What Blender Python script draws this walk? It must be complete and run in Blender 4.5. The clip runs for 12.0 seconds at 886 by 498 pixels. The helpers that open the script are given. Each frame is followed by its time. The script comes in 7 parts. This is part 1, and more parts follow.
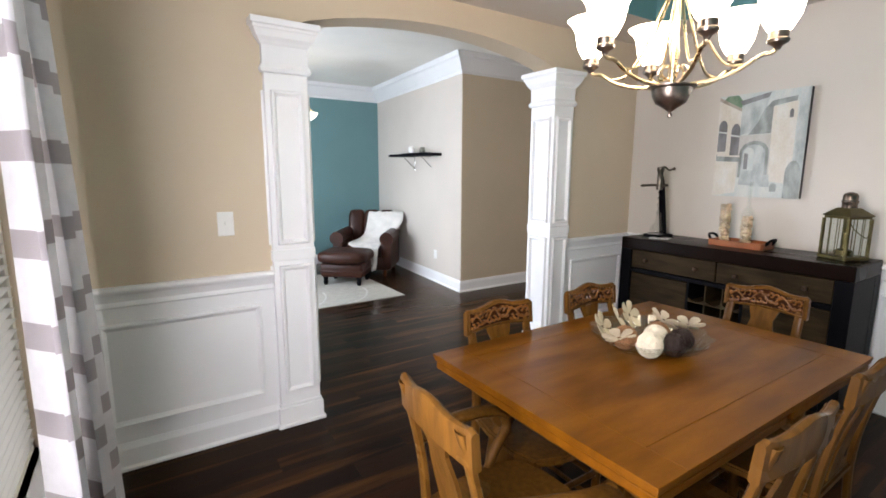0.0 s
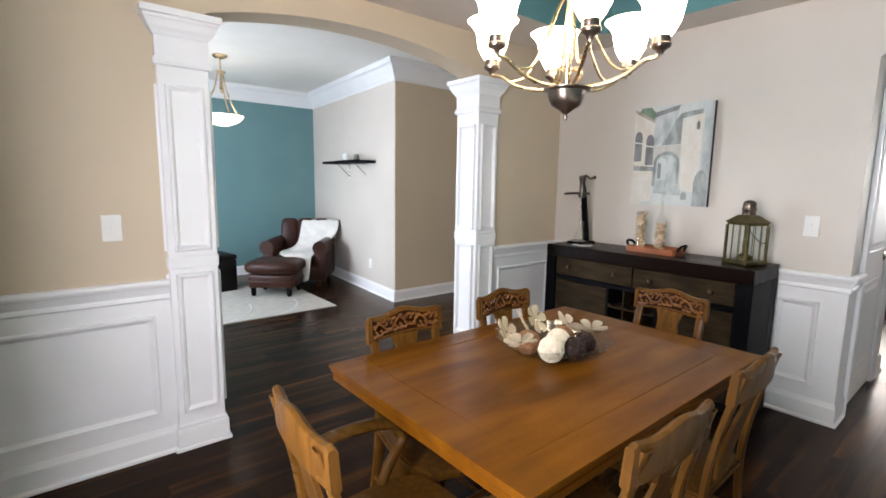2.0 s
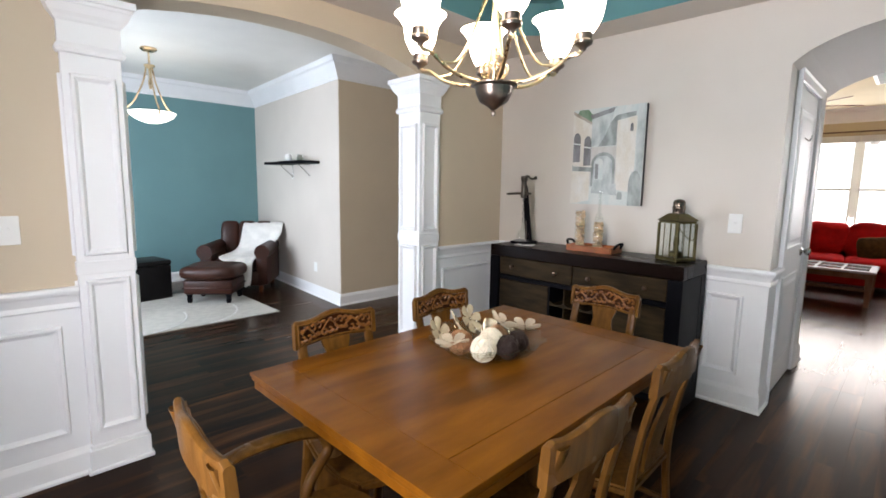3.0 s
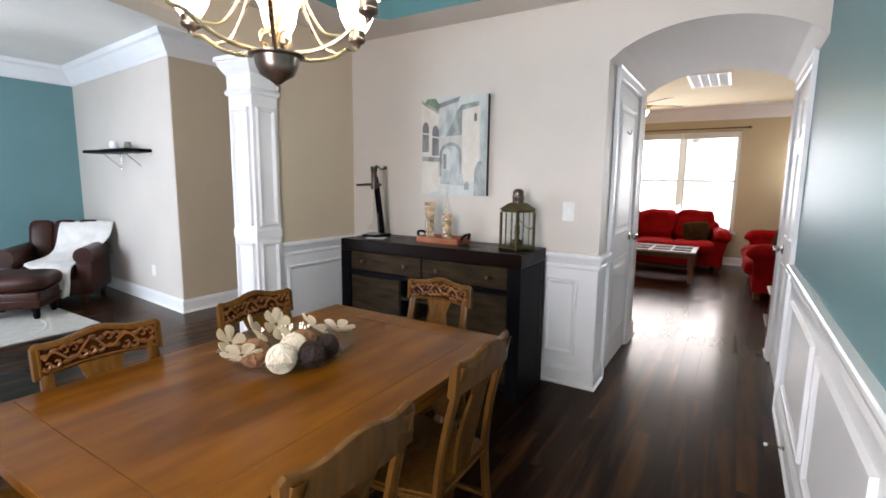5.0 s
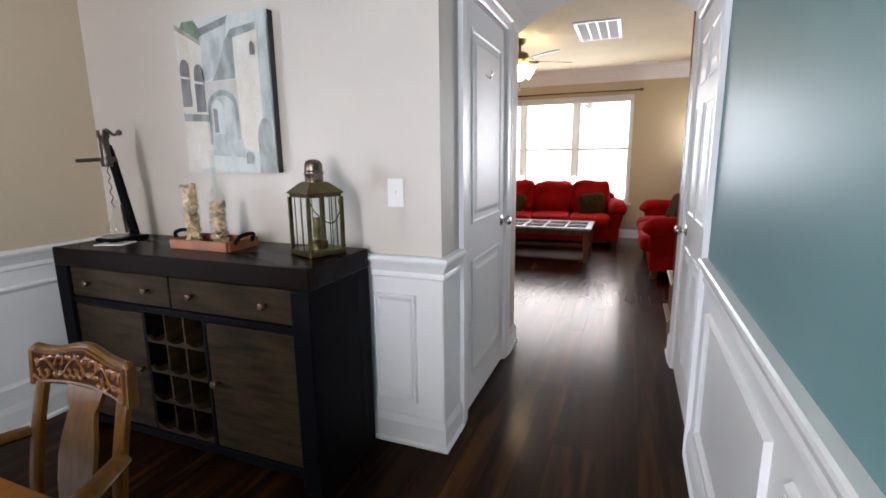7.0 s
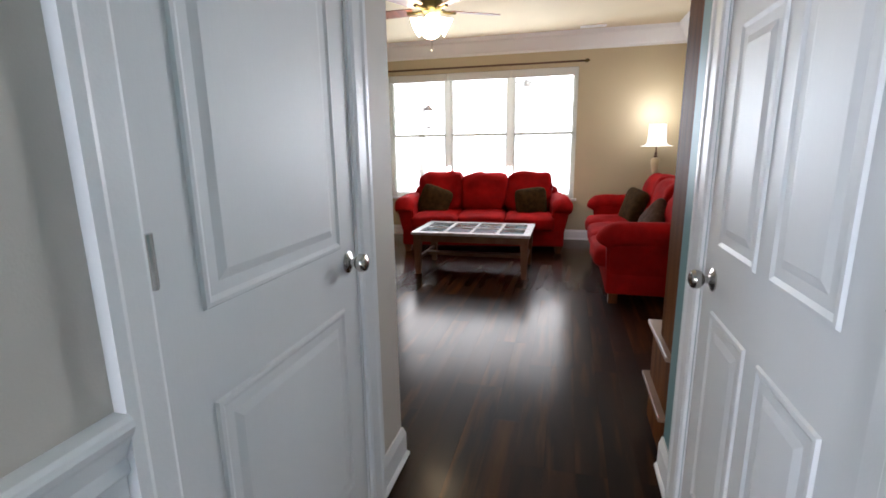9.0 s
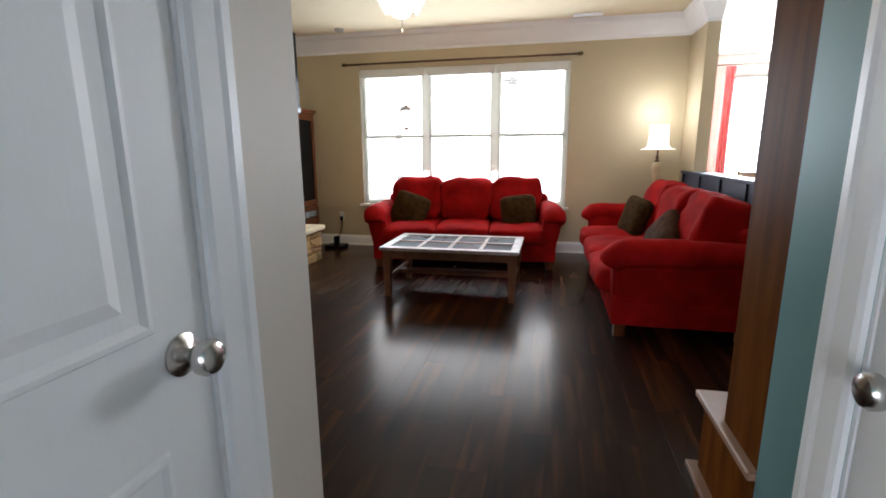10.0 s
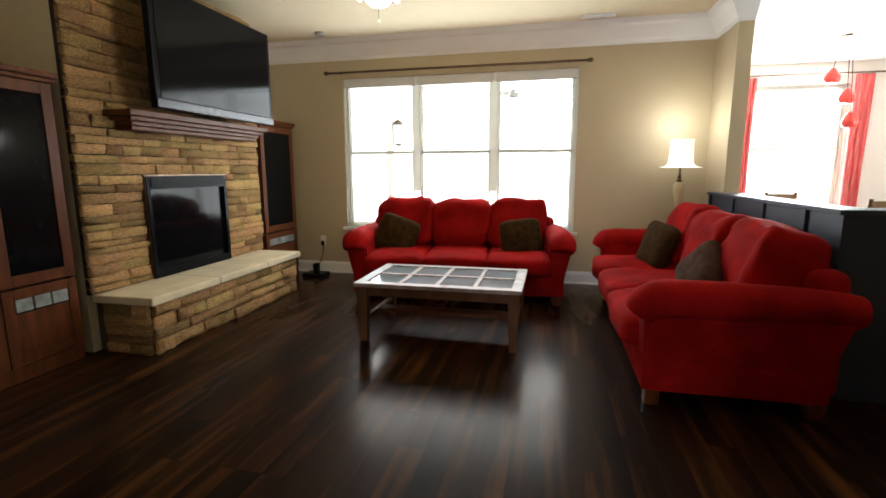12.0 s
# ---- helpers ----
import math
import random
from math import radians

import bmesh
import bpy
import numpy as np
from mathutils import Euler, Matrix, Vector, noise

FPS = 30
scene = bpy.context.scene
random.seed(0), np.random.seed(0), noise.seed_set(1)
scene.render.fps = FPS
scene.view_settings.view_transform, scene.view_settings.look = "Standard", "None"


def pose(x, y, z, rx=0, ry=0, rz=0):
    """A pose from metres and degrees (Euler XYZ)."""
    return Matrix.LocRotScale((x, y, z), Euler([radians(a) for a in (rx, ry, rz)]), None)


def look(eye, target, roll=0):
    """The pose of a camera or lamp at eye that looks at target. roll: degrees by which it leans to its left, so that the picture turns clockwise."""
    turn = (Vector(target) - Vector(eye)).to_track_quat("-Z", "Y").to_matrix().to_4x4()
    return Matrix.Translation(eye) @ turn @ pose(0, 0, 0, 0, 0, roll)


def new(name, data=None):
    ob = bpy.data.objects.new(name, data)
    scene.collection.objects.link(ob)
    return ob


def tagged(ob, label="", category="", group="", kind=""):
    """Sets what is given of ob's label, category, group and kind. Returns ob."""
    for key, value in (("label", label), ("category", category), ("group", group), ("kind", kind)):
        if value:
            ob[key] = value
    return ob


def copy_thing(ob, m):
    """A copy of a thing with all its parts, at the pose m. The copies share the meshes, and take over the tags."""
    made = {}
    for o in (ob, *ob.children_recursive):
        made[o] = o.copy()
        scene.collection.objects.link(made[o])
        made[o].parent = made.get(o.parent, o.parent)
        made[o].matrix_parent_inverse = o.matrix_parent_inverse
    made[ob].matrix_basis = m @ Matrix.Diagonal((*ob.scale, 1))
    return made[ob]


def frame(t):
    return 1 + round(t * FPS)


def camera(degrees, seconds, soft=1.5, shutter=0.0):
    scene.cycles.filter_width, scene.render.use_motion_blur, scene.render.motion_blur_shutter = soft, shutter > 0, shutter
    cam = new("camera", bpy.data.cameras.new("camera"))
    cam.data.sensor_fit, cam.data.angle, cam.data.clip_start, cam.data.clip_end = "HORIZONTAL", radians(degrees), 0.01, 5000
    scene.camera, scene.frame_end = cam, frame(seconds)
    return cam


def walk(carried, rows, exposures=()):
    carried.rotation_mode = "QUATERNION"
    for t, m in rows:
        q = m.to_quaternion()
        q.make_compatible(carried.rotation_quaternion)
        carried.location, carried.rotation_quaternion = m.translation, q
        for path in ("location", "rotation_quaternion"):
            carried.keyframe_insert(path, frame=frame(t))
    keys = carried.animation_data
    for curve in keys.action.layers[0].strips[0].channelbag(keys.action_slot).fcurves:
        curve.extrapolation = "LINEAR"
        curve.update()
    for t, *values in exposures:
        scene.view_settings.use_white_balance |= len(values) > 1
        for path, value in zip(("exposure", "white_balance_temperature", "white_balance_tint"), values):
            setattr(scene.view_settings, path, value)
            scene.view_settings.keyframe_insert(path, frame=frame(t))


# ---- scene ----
cam = camera(86.4, 12.0, 1.7)
PATH = [
    (0, (-3.624, -0.51, 1.417), (-2.541, 1.14, 1.093), 0.2),
    (0.5, (-3.584, -0.52, 1.409), (-2.473, 1.113, 1.094), 0.4),
    (1, (-3.542, -0.535, 1.401), (-2.391, 1.072, 1.098), 0.6),
    (1.5, (-3.49, -0.551, 1.389), (-2.291, 1.024, 1.1), 0.7),
    (2, (-3.434, -0.562, 1.381), (-2.177, 0.969, 1.105), 0.9),
    (2.5, (-3.38, -0.575, 1.37), (-2.054, 0.898, 1.103), 0.9),
    (3, (-3.337, -0.588, 1.362), (-1.938, 0.817, 1.101), 0.9),
    (5, (-3.031, -0.711, 1.345), (-1.345, 0.328, 1.064), 0.7),
    (5.5, (-2.786, -0.699, 1.324), (-1.051, 0.249, 1.024), 0.6),
    (6, (-2.489, -0.701, 1.316), (-0.719, 0.17, 0.985), 0.1),
    (6.5, (-2.149, -0.721, 1.32), (-0.351, 0.074, 0.956), -0.4),
    (7, (-1.801, -0.717, 1.309), (0.025, 0.004, 0.929), -0.7),
    (7.5, (-1.414, -0.703, 1.292), (0.436, -0.056, 0.894), -1.3),
    (9.5, (0.103, -0.576, 1.246), (2.004, -0.114, 0.828), -0.5),
    (10, (0.435, -0.527, 1.226), (2.343, -0.095, 0.822), -0.4),
    (10.5, (0.672, -0.507, 1.229), (2.586, -0.082, 0.835), -0.4),
    (11, (0.867, -0.481, 1.218), (2.788, -0.059, 0.848), -0.3),
    (11.5, (1.010, -0.464, 1.197), (2.941, -0.040, 0.854), -0.1),
    (12, (1.124, -0.470, 1.213), (3.052, -0.030, 0.884), -0.2),
]
walk(cam, [(t, look(eye, target, roll)) for t, eye, target, roll in PATH],
     [(0, 0.0, 6760, 15), (3, 0.0, 6580, 14), (5.5, 0.05, 6460, 15), (7.5, 0.06, 6230, 15), (10, 0.14, 5950, 9), (11, 0.0, 6200, 7), (12, 0.0, 6400, 5)])

# ---- world, large lights, exposure ----
world = bpy.data.worlds.new("sky")
scene.world = world
world.use_nodes = True
_wn = world.node_tree.nodes
_sky = _wn.new("ShaderNodeTexSky")
_sky.sky_type, _sky.sun_disc = "NISHITA", False
_sky.sun_elevation, _sky.sun_rotation = radians(48), radians(270)
world.node_tree.links.new(_sky.outputs[0], _wn["Background"].inputs[0])
_wn["Background"].inputs[1].default_value = 0.12
scene.view_settings.exposure = 0.0


def area(name, eye, target, sx, sy, watts, colour):
    d = bpy.data.lights.new(name, "AREA")
    d.shape, d.size, d.size_y, d.energy, d.color = "RECTANGLE", sx, sy, watts, colour
    o = new(name, d)
    o.matrix_world = look(eye, target)
    return o


def point(name, at, watts, colour, radius=0.04):
    d = bpy.data.lights.new(name, "POINT")
    d.energy, d.color, d.shadow_soft_size = watts, colour, radius
    o = new(name, d)
    o.location = at
    return o


DAY = (0.90, 0.91, 1.0)
WARM = (1.0, 0.86, 0.66)
area("daylight_dining_window", (-3.945, 0.0, 1.4), (0, 0.35, 1.25), 0.70, 1.7, 86, DAY)
area("daylight_foyer_window", (-3.945, 4.4, 1.32), (0, 4.1, 1.2), 1.75, 1.85, 145, (0.71, 0.84, 1.0))
area("daylight_living_window", (6.285, 0.58, 1.42), (0, 0.58, 0.9), 2.4, 1.5, 92, (0.92, 0.96, 1.0))
area("daylight_kitchen_window", (8.785, -3.7, 1.5), (0, -3.7, 1.3), 1.25, 1.7, 340, (0.95, 0.98, 1.0))
# unseen fill lamp, added to brighten the living room window wall
area("added_kitchen_side_fill", (5.3, -5.685, 1.48), (5.4, 0, 1.35), 1.55, 1.7, 150, (0.95, 0.98, 1.0))
sun_data = bpy.data.lights.new("sun", "SUN")
sun_data.energy, sun_data.angle, sun_data.color = 4.0, radians(0.5), (1.0, 0.95, 0.88)
new("sun", sun_data).matrix_world = look((-7, 0, 7.8), (0, 0, 0))

# ---- mesh tools ----


def finish(bm, smooth=False):
    me = bpy.data.meshes.new("m")
    bm.normal_update()
    bm.to_mesh(me)
    bm.free()
    if smooth:
        me.polygons.foreach_set("use_smooth", [True] * len(me.polygons))
    return me


def part(name, bm, material, parent=None, label="", smooth=False):
    """Links a bmesh as one mesh object, under a thing or a part where one is given."""
    me = finish(bm, smooth)
    me.materials.append(material)
    ob = new(name, me)
    if smooth:
        mark_sharp(me)
    if parent is not None:
        ob.parent = parent
    if label:
        ob["label"] = label
    return ob


def mark_sharp(me, angle=38):
    bm = bmesh.new()
    bm.from_mesh(me)
    lim = radians(angle)
    for e in bm.edges:
        if len(e.link_faces) == 2 and e.calc_face_angle(0) > lim:
            e.smooth = False
    bm.to_mesh(me)
    bm.free()


def thing(name, label, category, group="", at=(0, 0, 0), turn=0.0, kind=""):
    ob = new(name)
    ob.empty_display_size = 0.1
    ob.matrix_basis = pose(at[0], at[1], at[2], 0, 0, turn)
    return tagged(ob, label, category, group, kind)


def box(bm, x0, x1, y0, y1, z0, z1, bevel=0.0, seg=1):
    vs = [bm.verts.new((x, y, z)) for x in (x0, x1) for y in (y0, y1) for z in (z0, z1)]
    fs = [(0, 1, 3, 2), (4, 6, 7, 5), (0, 4, 5, 1), (2, 3, 7, 6), (0, 2, 6, 4), (1, 5, 7, 3)]
    faces = [bm.faces.new([vs[i] for i in f]) for f in fs]
    if bevel > 0:
        edges = list({e for f in faces for e in f.edges})
        bmesh.ops.bevel(bm, geom=edges, offset=bevel, segments=seg, profile=0.5, affect="EDGES")
    return bm


def boxm(*a, **k):
    return box(bmesh.new(), *a, **k)


def prism(bm, outline, axis, a, b):
    """Extrudes an outline of (u, v) from a to b along axis; x: (y, z), y: (x, z), z: (x, y)."""
    def at(u, v, w):
        return {"x": (w, u, v), "y": (u, w, v), "z": (u, v, w)}[axis]
    lo = [bm.verts.new(at(u, v, a)) for u, v in outline]
    hi = [bm.verts.new(at(u, v, b)) for u, v in outline]
    n = len(outline)
    bm.faces.new(lo)
    bm.faces.new(hi[::-1])
    for i in range(n):
        bm.faces.new((lo[i], hi[i], hi[(i + 1) % n], lo[(i + 1) % n]))
    bmesh.ops.recalc_face_normals(bm, faces=bm.faces[:])
    return bm


def lathe(bm, profile, seg=20, at=(0, 0, 0), ripple=0, depth=0.0):
    """Turns a profile of (radius, z) about the upright through at."""
    rings = []
    for r, z in profile:
        ring = []
        for k in range(seg):
            a = 2 * math.pi * k / seg
            rr = r * (1 + depth * math.cos(ripple * a)) if ripple else r
            ring.append(bm.verts.new((at[0] + rr * math.cos(a), at[1] + rr * math.sin(a), at[2] + z)))
        rings.append(ring)
    for a, b in zip(rings, rings[1:]):
        for k in range(seg):
            bm.faces.new((a[k], a[(k + 1) % seg], b[(k + 1) % seg], b[k]))
    if profile[0][0] > 1e-4:
        bm.faces.new(rings[0][::-1])
    if profile[-1][0] > 1e-4:
        bm.faces.new(rings[-1])
    bmesh.ops.remove_doubles(bm, verts=bm.verts[:], dist=1e-5)
    return bm


def sweep(bm, pts, radii, seg=8, flat=1.0, caps=True):
    """A tube along points; flat squeezes it across."""
    pts = [Vector(p) for p in pts]
    if not hasattr(radii, "__len__"):
        radii = [radii] * len(pts)
    rings = []
    up = Vector((0, 0, 1))
    for i, p in enumerate(pts):
        d = (pts[min(i + 1, len(pts) - 1)] - pts[max(i - 1, 0)]).normalized()
        if abs(d.dot(up)) > 0.97:
            up = Vector((0, 1, 0)) if abs(d.y) < 0.9 else Vector((1, 0, 0))
        s = d.cross(up).normalized()
        t = s.cross(d).normalized()
        rings.append([bm.verts.new(p + radii[i] * (math.cos(2 * math.pi * k / seg) * s * flat + math.sin(2 * math.pi * k / seg) * t)) for k in range(seg)])
    for a, b in zip(rings, rings[1:]):
        for k in range(seg):
            bm.faces.new((a[k], a[(k + 1) % seg], b[(k + 1) % seg], b[k]))
    if caps:
        bm.faces.new(rings[0][::-1])
        bm.faces.new(rings[-1])
    bmesh.ops.recalc_face_normals(bm, faces=bm.faces[:])
    return bm


def curve_points(ctrl, n=6):
    """Points of a smooth curve through the control points."""
    c = [Vector(p) for p in ctrl]
    c = [2 * c[0] - c[1]] + c + [2 * c[-1] - c[-2]]
    out = []
    for i in range(1, len(c) - 2):
        for k in range(n):
            t = k / n
            out.append(0.5 * ((2 * c[i]) + (c[i + 1] - c[i - 1]) * t + (2 * c[i - 1] - 5 * c[i] + 4 * c[i + 1] - c[i + 2]) * t * t + (3 * c[i] - c[i - 1] - 3 * c[i + 1] + c[i + 2]) * t ** 3))
    out.append(c[-2])
    return out


def puff(bm, cx, cy, cz, sx, sy, sz, e1=0.35, e2=0.35, nu=28, nv=14, wob=0.0, seed=0.0):
    """A cushion: a box with swollen faces and rounded edges (half sizes sx, sy, sz)."""
    def sp(w, e):
        return math.copysign(abs(w) ** e, w)
    rows = []
    for j in range(nv + 1):
        v = -math.pi / 2 + math.pi * j / nv
        row = []
        for i in range(nu):
            u = 2 * math.pi * i / nu
            x, y, z = sp(math.cos(v), e1) * sp(math.cos(u), e2), sp(math.cos(v), e1) * sp(math.sin(u), e2), sp(math.sin(v), e1)
            p = Vector((cx + sx * x, cy + sy * y, cz + sz * z))
            if wob:
                p += wob * (noise.noise_vector(p * 4.0 + Vector((seed, seed, seed))) + 0.4 * noise.noise_vector(p * 11.0 + Vector((seed, 0, seed))))
            row.append(bm.verts.new(p))
        rows.append(row)
    for a, b in zip(rows, rows[1:]):
        for i in range(nu):
            bm.faces.new((a[i], a[(i + 1) % nu], b[(i + 1) % nu], b[i]))
    bmesh.ops.remove_doubles(bm, verts=bm.verts[:], dist=1e-4)
    bmesh.ops.recalc_face_normals(bm, faces=bm.faces[:])
    return bm


def moved(bm, m):
    bmesh.ops.transform(bm, matrix=m, verts=bm.verts[:])
    return bm


# ---- materials ----


def mat(name, colour, rough=0.5, metal=0.0, vary=0.08, scale=6.0, fine=60.0, bump=0.05, stretch=(1, 1, 1), sheen=0.0, per_piece=0.0, coat=0.0, second=None, amount=0.5, rough_vary=0.1, island=False, spec=0.3):
    """A surface with variation at two scales, fine relief and uneven gloss."""
    m = bpy.data.materials.new(name)
    m.use_nodes = True
    nt = m.node_tree
    N, L = nt.nodes, nt.links
    b = N["Principled BSDF"]
    tc = N.new("ShaderNodeTexCoord")
    mp = N.new("ShaderNodeMapping")
    mp.inputs["Scale"].default_value = stretch
    L.new(tc.outputs["Object"], mp.inputs[0])
    n1 = N.new("ShaderNodeTexNoise")
    n1.inputs["Scale"].default_value, n1.inputs["Detail"].default_value = scale, 4
    n2 = N.new("ShaderNodeTexNoise")
    n2.inputs["Scale"].default_value, n2.inputs["Detail"].default_value = fine, 3
    L.new(mp.outputs[0], n1.inputs["Vector"])
    L.new(mp.outputs[0], n2.inputs["Vector"])
    mix = N.new("ShaderNodeMix")
    mix.data_type = "RGBA"
    ramp = N.new("ShaderNodeMapRange")
    ramp.inputs[1].default_value, ramp.inputs[2].default_value = 0.35, 0.65
    L.new(n1.outputs["Fac"], ramp.inputs[0])
    c = Vector(colour)
    if second is not None:
        mix.inputs["A"].default_value, mix.inputs["B"].default_value = (*c, 1), (*second, 1)
        ramp.inputs[4].default_value = amount
    else:
        mix.inputs["A"].default_value = (*(c * (1 - vary)), 1)
        mix.inputs["B"].default_value = (*[min(1, v) for v in c * (1 + vary)], 1)
    L.new(ramp.outputs[0], mix.inputs["Factor"])
    hsv = N.new("ShaderNodeHueSaturation")
    L.new(mix.outputs["Result"], hsv.inputs["Color"])
    val = N.new("ShaderNodeMath")
    val.operation = "MULTIPLY_ADD"
    val.inputs[1].default_value, val.inputs[2].default_value = vary * 1.2, 1 - vary * 0.6
    L.new(n2.outputs["Fac"], val.inputs[0])
    out = val.outputs[0]
    if per_piece:
        oi = N.new("ShaderNodeNewGeometry" if island else "ShaderNodeObjectInfo")
        rand = oi.outputs["Random Per Island" if island else "Random"]
        pm = N.new("ShaderNodeMath")
        pm.operation = "MULTIPLY_ADD"
        pm.inputs[1].default_value, pm.inputs[2].default_value = 2 * per_piece, 1 - per_piece
        L.new(rand, pm.inputs[0])
        mu = N.new("ShaderNodeMath")
        mu.operation = "MULTIPLY"
        L.new(out, mu.inputs[0])
        L.new(pm.outputs[0], mu.inputs[1])
        out = mu.outputs[0]
        hm = N.new("ShaderNodeMath")
        hm.operation = "MULTIPLY_ADD"
        hm.inputs[1].default_value, hm.inputs[2].default_value = 0.026, 0.484
        fr = N.new("ShaderNodeMath")
        fr.operation = "FRACT"
        f2 = N.new("ShaderNodeMath")
        f2.operation = "MULTIPLY"
        f2.inputs[1].default_value = 7.31
        L.new(rand, f2.inputs[0])
        L.new(f2.outputs[0], fr.inputs[0])
        L.new(fr.outputs[0], hm.inputs[0])
        L.new(hm.outputs[0], hsv.inputs["Hue"])
    L.new(out, hsv.inputs["Value"])
    L.new(hsv.outputs[0], b.inputs["Base Color"])
    rr = N.new("ShaderNodeMath")
    rr.operation = "MULTIPLY_ADD"
    rr.use_clamp = True
    rr.inputs[1].default_value, rr.inputs[2].default_value = rough_vary, rough - rough_vary / 2
    L.new(n1.outputs["Fac"], rr.inputs[0])
    L.new(rr.outputs[0], b.inputs["Roughness"])
    b.inputs["Metallic"].default_value = metal
    b.inputs["Specular IOR Level"].default_value = spec
    b.inputs["Coat Weight"].default_value = coat
    b.inputs["Coat Roughness"].default_value = 0.2
    if sheen:
        b.inputs["Sheen Weight"].default_value = sheen
        b.inputs["Sheen Roughness"].default_value = 0.4
    bp = N.new("ShaderNodeBump")
    bp.inputs["Strength"].default_value, bp.inputs["Distance"].default_value = bump, 0.01
    L.new(n2.outputs["Fac"], bp.inputs["Height"])
    L.new(bp.outputs[0], b.inputs["Normal"])
    return m


def glow(name, colour, strength):
    m = bpy.data.materials.new(name)
    m.use_nodes = True
    b = m.node_tree.nodes["Principled BSDF"]
    b.inputs["Base Color"].default_value = (0.8, 0.8, 0.78, 1)
    b.inputs["Emission Color"].default_value = (*colour, 1)
    b.inputs["Emission Strength"].default_value = strength
    return m


def glass(name, colour=(1, 1, 1), rough=0.0, ior=1.45):
    m = bpy.data.materials.new(name)
    m.use_nodes = True
    b = m.node_tree.nodes["Principled BSDF"]
    b.inputs["Base Color"].default_value = (*colour, 1)
    b.inputs["Transmission Weight"].default_value = 1
    b.inputs["Roughness"].default_value = rough
    b.inputs["IOR"].default_value = ior
    return m


def thin_glass(name, gloss=0.008, tint=(0.97, 0.98, 0.97)):
    """Glass too thin to bend what is behind it: clear, with a faint mirror."""
    m = bpy.data.materials.new(name)
    m.use_nodes = True
    N, L = m.node_tree.nodes, m.node_tree.links
    N.remove(N["Principled BSDF"])
    tr, gl, mx = N.new("ShaderNodeBsdfTransparent"), N.new("ShaderNodeBsdfGlossy"), N.new("ShaderNodeMixShader")
    tr.inputs[0].default_value = (*tint, 1)
    gl.inputs["Roughness"].default_value = 0.03
    mx.inputs[0].default_value = gloss
    L.new(tr.outputs[0], mx.inputs[1])
    L.new(gl.outputs[0], mx.inputs[2])
    L.new(mx.outputs[0], N["Material Output"].inputs[0])
    return m


def polish(m, rough, base, graze, power=4.0, bump=0.0, scale=4.0, tint=(1, 1, 1)):
    """Adds a clear varnish: a gloss that grows towards grazing sight."""
    N, L = m.node_tree.nodes, m.node_tree.links
    out = N["Material Output"]
    src = out.inputs[0].links[0].from_socket
    lw = N.new("ShaderNodeLayerWeight")
    pw = N.new("ShaderNodeMath")
    pw.operation, pw.inputs[1].default_value = "POWER", power
    L.new(lw.outputs["Facing"], pw.inputs[0])
    ma = N.new("ShaderNodeMath")
    ma.operation, ma.use_clamp = "MULTIPLY_ADD", True
    ma.inputs[1].default_value, ma.inputs[2].default_value = graze, base
    L.new(pw.outputs[0], ma.inputs[0])
    gl = N.new("ShaderNodeBsdfGlossy")
    gl.inputs[0].default_value = (*tint, 1)
    geo = N.new("ShaderNodeNewGeometry")
    nz = N.new("ShaderNodeTexNoise")
    nz.inputs["Scale"].default_value, nz.inputs["Detail"].default_value = scale, 3
    L.new(geo.outputs["Position"], nz.inputs["Vector"])
    rr = N.new("ShaderNodeMath")
    rr.operation = "MULTIPLY_ADD"
    rr.inputs[1].default_value, rr.inputs[2].default_value = rough * 0.7, rough * 0.65
    L.new(nz.outputs["Fac"], rr.inputs[0])
    L.new(rr.outputs[0], gl.inputs["Roughness"])
    if bump:
        bp = N.new("ShaderNodeBump")
        bp.inputs["Strength"].default_value, bp.inputs["Distance"].default_value = bump, 0.01
        L.new(nz.outputs["Fac"], bp.inputs["Height"])
        L.new(bp.outputs[0], gl.inputs["Normal"])
    mx = N.new("ShaderNodeMixShader")
    L.new(ma.outputs[0], mx.inputs[0])
    L.new(src, mx.inputs[1])
    L.new(gl.outputs[0], mx.inputs[2])
    L.new(mx.outputs[0], out.inputs[0])
    return m


